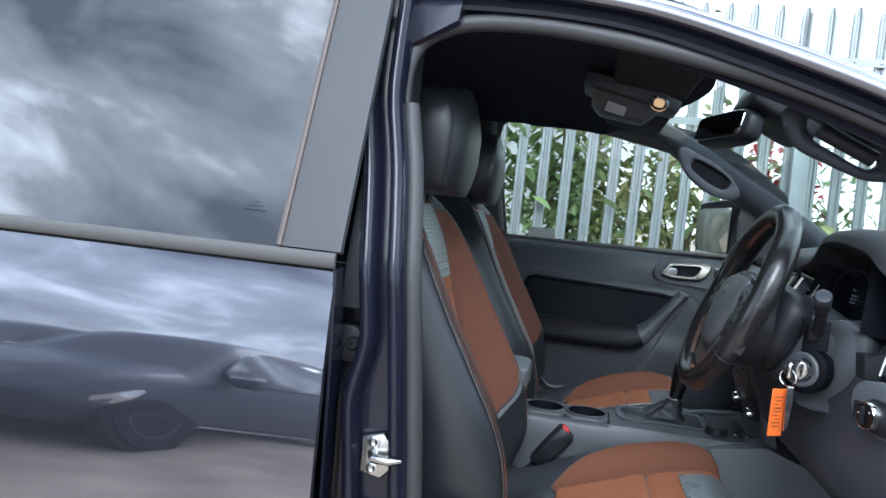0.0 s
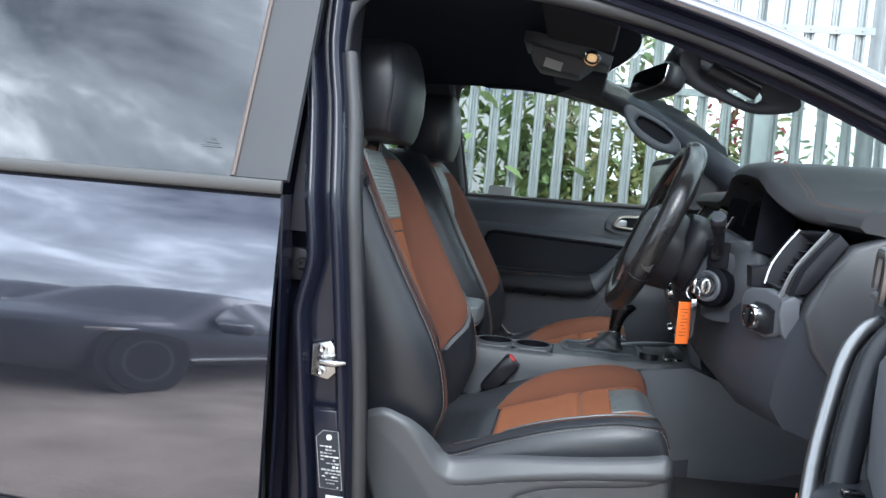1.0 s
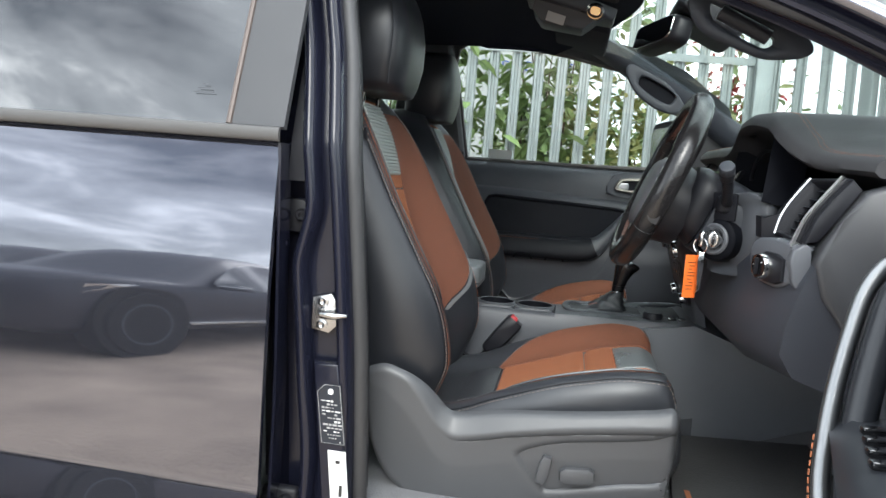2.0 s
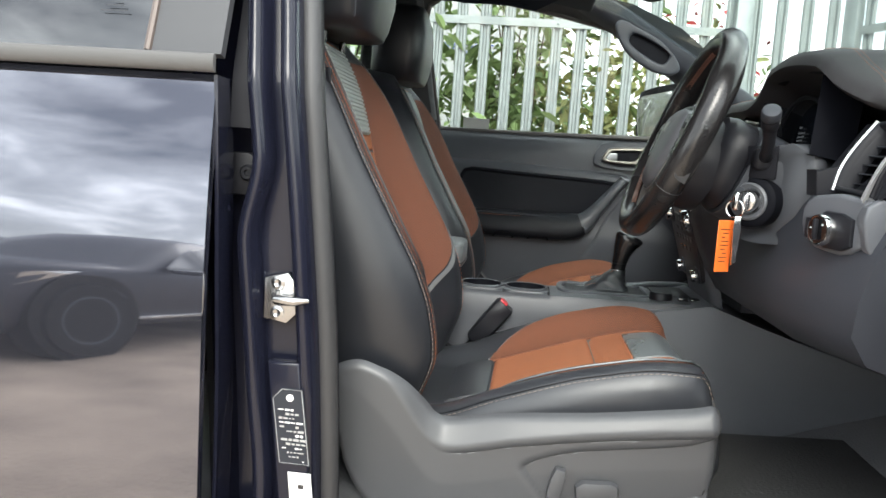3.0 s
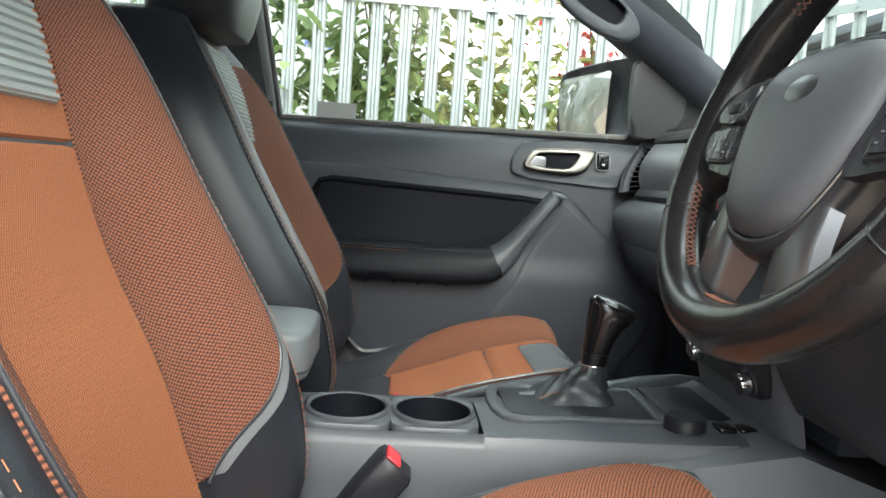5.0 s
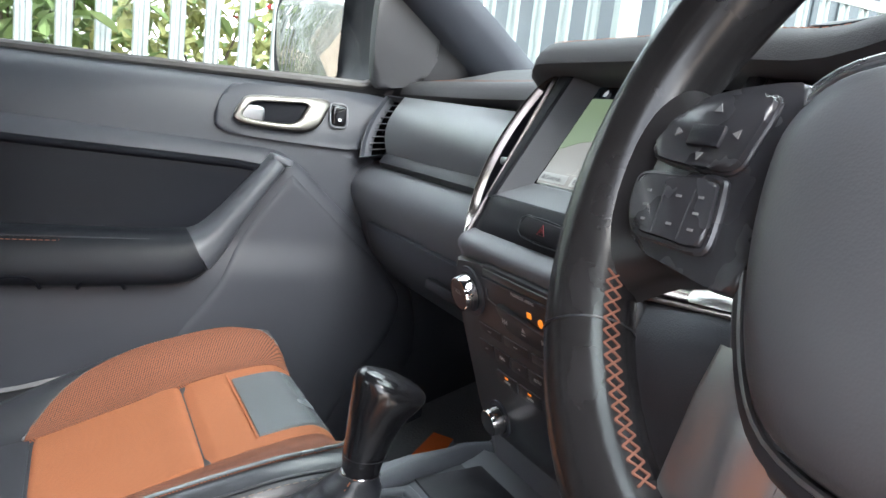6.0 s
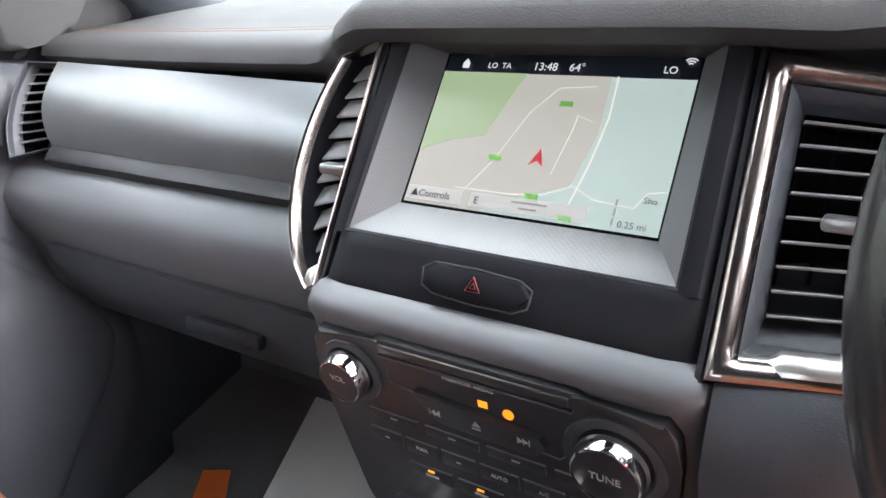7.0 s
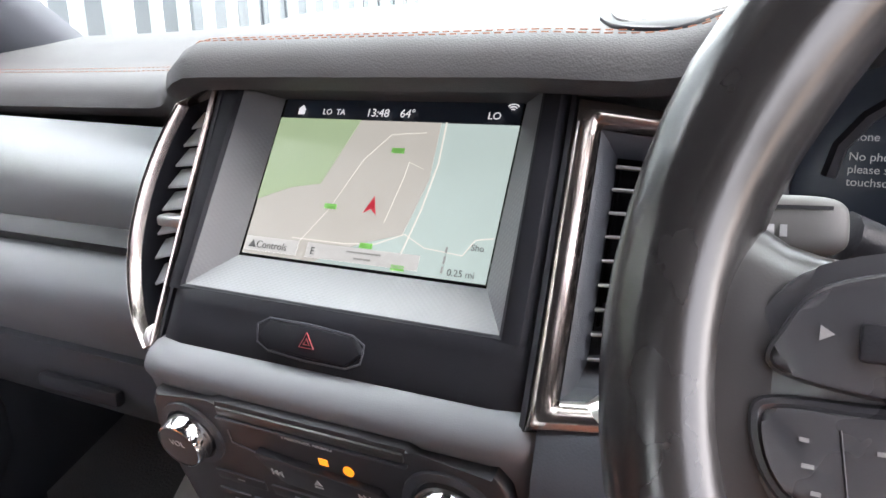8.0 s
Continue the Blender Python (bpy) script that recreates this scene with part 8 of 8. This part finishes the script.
POD = round_loop([(0.149, -0.006), (0.1455, 0.006), (0.136, 0.0195), (0.117, 0.027), (0.088, 0.031), (0.078, 0.026), (0.076, -0.010), (0.070, -0.050), (0.080, -0.056), (0.104, -0.053), (0.128, -0.049), (0.140, -0.038), (0.148, -0.020)])
ARROWS = round_loop([(0.1412, -0.005), (0.138, 0.004), (0.1315, 0.0142), (0.1165, 0.0203), (0.097, 0.0235), (0.088, 0.021), (0.090, 0.002), (0.094, -0.009), (0.1136, -0.0100), (0.132, -0.0085)])
KEYPAD = round_loop([(0.100, -0.0150), (0.120, -0.0160), (0.138, -0.0172), (0.1415, -0.0215), (0.1380, -0.033), (0.1290, -0.0412), (0.112, -0.0425), (0.096, -0.0430), (0.0915, -0.0390), (0.0955, -0.020)])
for s in (-1, 1):
    sp = part("side_spoke", b_spoke(s), SPOKE, sw_, "leather wheel spoke with switches", m=Mw, smooth=75)
    pod = part("switch_pod", b_prism([(s * a, b) for a, b in POD], lambda a, b, d: (a, b, 0.002 + d), 0.0085, 0.003, 3), PODS, sp, "satin black switch panel", m=Mw, smooth=50)
    up = part("arrow_switch", b_prism([(s * a, b) for a, b in ARROWS], lambda a, b, d: (a, b, 0.011 + d), 0.005, 0.0025, 2), PODS, sp, "gloss black arrow switch", m=Mw)
    part("switch_rim", b_tube([(s * a, b, 0.0115) for a, b in ARROWS], 0.0014, 8, True), PODS, sp, m=Mw)
    part("ok_key", b_box((s * 0.112, 0.003, 0.0165), (0.018, 0.010, 0.003), 0.0012), BLACK, sp, m=Mw)
    for a, b, rot in ((0.097, 0.003, 90), (0.129, 0.002, -90), (0.112, -0.0075, 180), (0.112, 0.0135, 0)):
        part("arrow_mark", b_lathe([(0.0024, 0.0), (0.0024, 0.0004)], 3, Matrix.Translation((s * a, b + 0.002, 0.0161)) @ pose(0, 0, 0, 0, 0, rot + 90)), FMARK, sp, m=Mw, smooth=0)
    low = part("key_switch", b_prism([(s * a, b) for a, b in KEYPAD], lambda a, b, d: (a, b, 0.011 + d), 0.004, 0.002, 2), PODS, sp, "black switch cluster with pale marks", m=Mw)
    part("switch_rim", b_tube([(s * (0.117 + (a - 0.117) * 1.06), -0.0295 + (b + 0.0295) * 1.08, 0.0115) for a, b in KEYPAD], 0.0022, 8, True), PODS, sp, m=Mw)
    part("switch_split", b_tube([(s * 0.123, -0.020, 0.0148), (s * 0.119, -0.042, 0.0148)], 0.0005, 5), BLACK, sp, m=Mw)
    part("switch_split", b_tube([(s * 0.106, -0.020, 0.0148), (s * 0.104, -0.042, 0.0148)], 0.0005, 5), BLACK, sp, m=Mw)
    for a, b, w in ((0.131, -0.036, 0.004), (0.1295, -0.0425, 0.005), (0.127, -0.049, 0.004), (0.113, -0.036, 0.005), (0.1115, -0.0485, 0.005), (0.101, -0.035, 0.005), (0.100, -0.042, 0.005), (0.099, -0.049, 0.005)):
        part("print_mark", b_box((s * a, b + 0.012, 0.0152), (w * 0.6, 0.0011, 0.0004), 0), FMARK, sp, m=Mw, smooth=0)
    part("lower_spoke", b_loft([[(s * x0, y, z - 0.003), (s * (x0 + 0.004), y, z), (s * (x1 - 0.004), y, z), (s * x1, y, z - 0.003), (s * x1, y, z - 0.014), (s * x0, y, z - 0.014)] for x0, x1, y, z in [(0.026, 0.070, -0.074, 0.008), (0.028, 0.072, -0.094, 0.007), (0.029, 0.074, -0.120, 0.003), (0.030, 0.078, -0.156, -0.004)]], True, True), LSPOKE, sw_, "satin silver lower spoke", m=Mw, smooth=40)
    part("spoke_bevel", b_loft([[(s * x0, y, z - 0.012), (s * x1, y, z), (s * x1, y, z - 0.010), (s * x0, y, z - 0.018)] for x0, x1, y, z in [(0.008, 0.0262, -0.096, 0.005), (0.010, 0.0285, -0.118, 0.001), (0.010, 0.030, -0.156, -0.006)]], True, True), SILVER, sw_, m=Mw, smooth=40)
part("lower_bridge", b_prism([(-0.030, -0.095), (0.030, -0.095), (0.028, -0.160), (-0.028, -0.160)], lambda a, b, d: (a, b, -0.020 + d), 0.008, 0.003), TRIM, sw_, m=Mw)

col = thing("steering_column", "black steering column shroud with ignition lock", "steering column")


def b_column(rows):
    rings = []
    for s_, w, up, dn in rows:
        ring = []
        for j in range(28):
            a = 2 * math.pi * j / 28
            cx, sx = math.copysign(abs(math.cos(a)) ** 0.7, math.cos(a)), math.copysign(abs(math.sin(a)) ** 0.7, math.sin(a))
            ring.append(Mw @ Vector((w * cx, (up if sx > 0 else dn) * sx, s_)))
        rings.append(ring)
    return b_loft(rings, True, True)


part("shroud", b_column([(-0.055, 0.070, 0.058, 0.062), (-0.070, 0.082, 0.062, 0.080), (-0.100, 0.086, 0.061, 0.092), (-0.103, 0.083, 0.058, 0.089)]), BLACK, col, "black wheel-side shroud", smooth=60)
part("rear_shroud", b_column([(-0.104, 0.083, 0.058, 0.090), (-0.106, 0.089, 0.063, 0.096), (-0.150, 0.090, 0.060, 0.100), (-0.19, 0.088, 0.055, 0.10), (-0.24, 0.085, 0.05, 0.10)]), TRIM, col, "dark grey column cover", smooth=60)
Mi = Matrix.Translation((0.650, -0.468, 1.074)) @ Matrix(((0.75, 0.0, -0.66, 0), (-0.66, 0.0, -0.75, 0), (0, 1, 0, 0), (0, 0, 0, 1)))
COWL = round_loop([(-0.062, -0.040), (-0.03, -0.062), (0.045, -0.064), (0.082, -0.058), (0.094, 0.005), (0.090, 0.085), (0.03, 0.090), (-0.025, 0.062), (-0.062, 0.020)], 3)
part("column_cowl", b_prism(COWL, lambda a, b, d: Mi @ Vector((a, b, d - 0.052 - 0.25 * max(0.0, a - 0.03) - 1.6 * max(0.0, -0.01 - a))), 0.052, 0.012, 4), CONS, col, "grey moulded cowl round the ignition lock", smooth=60)
lock = part("ignition_lock", b_lathe([(0.041, -0.03), (0.041, 0.0), (0.037, 0.004), (0.030, 0.005)], 32, Mi), INSERT, col, "ignition lock barrel")
part("lock_ring", b_lathe([(0.030, 0.003), (0.030, 0.008), (0.027, 0.010), (0.023, 0.006), (0.021, 0.005), (0.0, 0.005)], 32, Mi), TRIM2, lock)
part("barrel", b_lathe([(0.018, 0.005), (0.018, 0.014), (0.016, 0.017), (0.0, 0.017)], 24, Mi), CHROME, lock)
key = thing("ignition_key", "chrome key with ring in the ignition lock", "key")
part("key_head", b_box((0, 0, 0.033), (0.012, 0.030, 0.036), 0.005, 3), CHROME, key, m=Mi)
part("key_ring", b_tube([Mi @ Vector((0.014 * math.cos(a), -0.012 + 0.014 * math.sin(a), 0.048)) for a in [2 * math.pi * k / 24 for k in range(24)]], 0.0014, 6, True), CHROME, key)
shift(0.052, 0, 0.006)
part("spare_key", b_prism([(-0.005, 0), (0.005, 0), (0.006, -0.02), (0.004, -0.07), (-0.003, -0.075), (-0.005, -0.02)], lambda a, b, d: (0.566 + a, -0.524 - d, 1.045 + b), 0.003, 0.001), CHROME, key, "steel key hanging from the ring")
tag = thing("key_tag", "orange card key tag with dark print hanging from the key", "key tag")
Mt = Matrix.Translation((0.552, -0.518, 0.998)) @ pose(0, 0, 0, 90, 0, 30)
part("card", b_box((0, 0, 0), (0.029, 0.080, 0.0015), 0.0005, 1), TAG, tag, m=Mt)
for k in range(9):
    part("print_bar", b_box((-0.001 + 0.002 * math.sin(k * 2.3), 0.026 - k * 0.0062, 0.0011), (0.012 + 0.005 * math.cos(k * 1.7), 0.0012, 0.0003), 0), SCR_INK, tag, smooth=0, m=Mt)
shift(0, 0, 0)
wiper = thing("wiper_stalk", "grey stalk with pale marks on the inboard side of the column", "column stalk")
part("stem", b_tube([(0.650, -0.310, 1.165), (0.630, -0.280, 1.180), (0.615, -0.255, 1.192)], [0.010, 0.009, 0.010], 12), BLACK, wiper)
Mx = Matrix.Translation((0.606, -0.234, 1.199)) @ pose(0, 0, 0, 0, 22, 12)
part("paddle", b_pillow((-0.001, 0, -0.003), (0.020, 0.044, 0.021), 4), shader("stalk_grey", (0.085, 0.083, 0.081), 0.5, grain=0.08, grain_size=0.0006), wiper, "grey flat stalk end", m=Mx)
part("groove", b_box((-0.0125, 0.0, 0.002), (0.001, 0.030, 0.0012), 0), BLACK, wiper, smooth=0, m=Mx)
for k in (0, 1):
    part("print_mark", b_box((-0.0125, 0.004 - 0.004 * k, -0.006), (0.0006, 0.0022, 0.004), 0), MARK, wiper, smooth=0, m=Mx)
shift(0, 0, 0)
stalk = thing("indicator_stalk", "black stalk with round grey end on the column", "column stalk")
part("boot", b_pillow((0.660, -0.474, 1.141), (0.034, 0.034, 0.036), 3), BLACK, stalk, "ball joint of the stalk")
part("base_plate", b_box((0.012, 0.062, 0.0015), (0.050, 0.052, 0.007), 0.003, 2), HAZ, stalk, "black square base plate", m=Mi)
part("stem", b_tube(curve_pts([(0.661, -0.480, 1.143), (0.656, -0.502, 1.150), (0.650, -0.527, 1.170), (0.643, -0.546, 1.188)], 12), [0.0105] * 4 + [0.0095] * 5 + [0.0105] * 3, 14), BLACK, stalk)
Mst = Matrix.Translation((0.6435, -0.5455, 1.1875)) @ Vector((-0.006, -0.020, 0.0175)).to_track_quat("Z", "Y").to_matrix().to_4x4()
part("collar", b_lathe([(0.0100, -0.002), (0.0128, 0.001), (0.0132, 0.014), (0.0125, 0.016)], 28, Mst), BLACK, stalk)
end = part("end_knob", b_lathe([(0.0122, 0.0165), (0.0136, 0.018), (0.0138, 0.030), (0.0125, 0.0335), (0.0095, 0.0345), (0, 0.0345)], 28, Mst), TRIM, stalk, "grey twist end")
for k in (-1, 1):
    part("print_mark", b_box((0.0131, 0.003 * k, 0.009), (0.0006, 0.0016, 0.004), 0), MARK, stalk, smooth=0, m=Mst)

shift(0, 0, 0)
# ---- driver door, open ----
fdoor = thing("driver_door", "open driver door with grey card and orange stitching", "car door")
TH = radians(74)
Md = Matrix.Translation((0.87, -0.86, 0)) @ Matrix(((-math.cos(TH), math.sin(TH), 0, 0), (-math.sin(TH), -math.cos(TH), 0, 0), (0, 0, 1, 0), (0, 0, 0, 1)))


def dd(r, n, z):
    return Md @ Vector((r, n, z))


part("shell", b_prism([(0.0, 0.55), (0.0, 1.16), (0.93, 1.17), (0.95, 1.05), (0.94, 0.75), (0.90, 0.55)], lambda a, b, d: dd(a, d - 0.02, b), 0.10, 0.012, 3), PAINT, fdoor, "dark blue door shell")
CARD = [(0.04, 0.60), (0.03, 1.17), (0.10, 1.205), (0.86, 1.205), (0.90, 1.17), (0.905, 1.0), (0.90, 0.75), (0.86, 0.60)]
part("card", b_prism(CARD, lambda a, b, d: dd(a, -0.02 - d, b), 0.05, 0.02, 4), TRIM, fdoor, "dark grey door card")
PULL = [(0.225, -0.074, 1.105), (0.235, -0.092, 1.094), (0.250, -0.108, 1.065), (0.270, -0.118, 1.020), (0.292, -0.126, 0.970), (0.312, -0.130, 0.920), (0.335, -0.130, 0.870), (0.37, -0.120, 0.825), (0.42, -0.10, 0.80)]
part("pull_trim", b_tube(curve_pts([dd(*p) for p in PULL], 30), 0.0095, 12), shader("dark_satin_trim", (0.26, 0.265, 0.27), 0.40, 1.0, vary=0.05), fdoor, "satin silver trim of the door pull")
part("pull_grip", b_tube(curve_pts([dd(a + 0.014, n + 0.027, z) for a, n, z in PULL], 30), 0.016, 12), LEATHER, fdoor, "black leather door pull")
part("stitching", stitches(curve_pts([dd(a + 0.006, n - 0.0115, z) for a, n, z in PULL[5:]], 14), 0.006, 0.003, 0.0010), OTHREAD, fdoor, "orange stitching")
part("insert_panel", b_prism([(0.28, 0.955), (0.30, 1.075), (0.36, 1.095), (0.82, 1.105), (0.85, 0.98), (0.80, 0.945)], lambda a, b, d: dd(a, -0.068 - d, b), 0.012, 0.006, 3), TRIM2, fdoor, "grey padded insert")
part("armrest", b_loft([[dd(a, -0.05 - o, z) for o, z in [(0, 0.95), (0.06, 0.945), (0.078, 0.925), (0.055, 0.88), (0, 0.86)]] for a in (0.31, 0.45, 0.65, 0.83)], True), LEATHER, fdoor, smooth=60)
for k in range(4):
    part("window_switch", b_box((0, 0, 0), (0.022, 0.014, 0.008), 0.003), PIANO, fdoor, m=Matrix.Translation(dd(0.37 + 0.034 * k, -0.095, 0.949)))
part("handle_bezel", b_prism([(0.145, 1.135), (0.165, 1.185), (0.185, 1.195), (0.295, 1.195), (0.305, 1.18), (0.28, 1.13), (0.265, 1.122), (0.16, 1.122)], lambda a, b, d: dd(a, -0.066 - d, b), 0.010, 0.004, 3), BLACK, fdoor)
part("handle", b_tube(curve_pts([dd(a, -0.080, b) for a, b in [(0.165, 1.14), (0.178, 1.175), (0.20, 1.184), (0.27, 1.184), (0.282, 1.172), (0.265, 1.137), (0.245, 1.131), (0.18, 1.131)]], 24), 0.006, 8), SILVER, fdoor, "satin silver handle ring")
part("window_frame", b_tube(curve_pts([dd(a, 0.01 - 0.15 * (z - 1.2), z) for a, z in [(0.93, 1.18), (0.95, 1.35), (0.96, 1.50), (0.93, 1.545), (0.80, 1.55), (0.62, 1.525), (0.45, 1.46), (0.25, 1.33), (0.06, 1.19)]], 40), 0.018, 10), JAMB, fdoor, "black window frame")
part("window_glass", b_sheet(lambda u, v: dd(lerp(0.12, 0.93, u), 0.01 - 0.15 * 0.33 * v * u, lerp(1.18, 1.20 + 0.34 * min(1, u * 1.5), v)), 10, 6, 0.004), GLASS, fdoor).visible_shadow = False
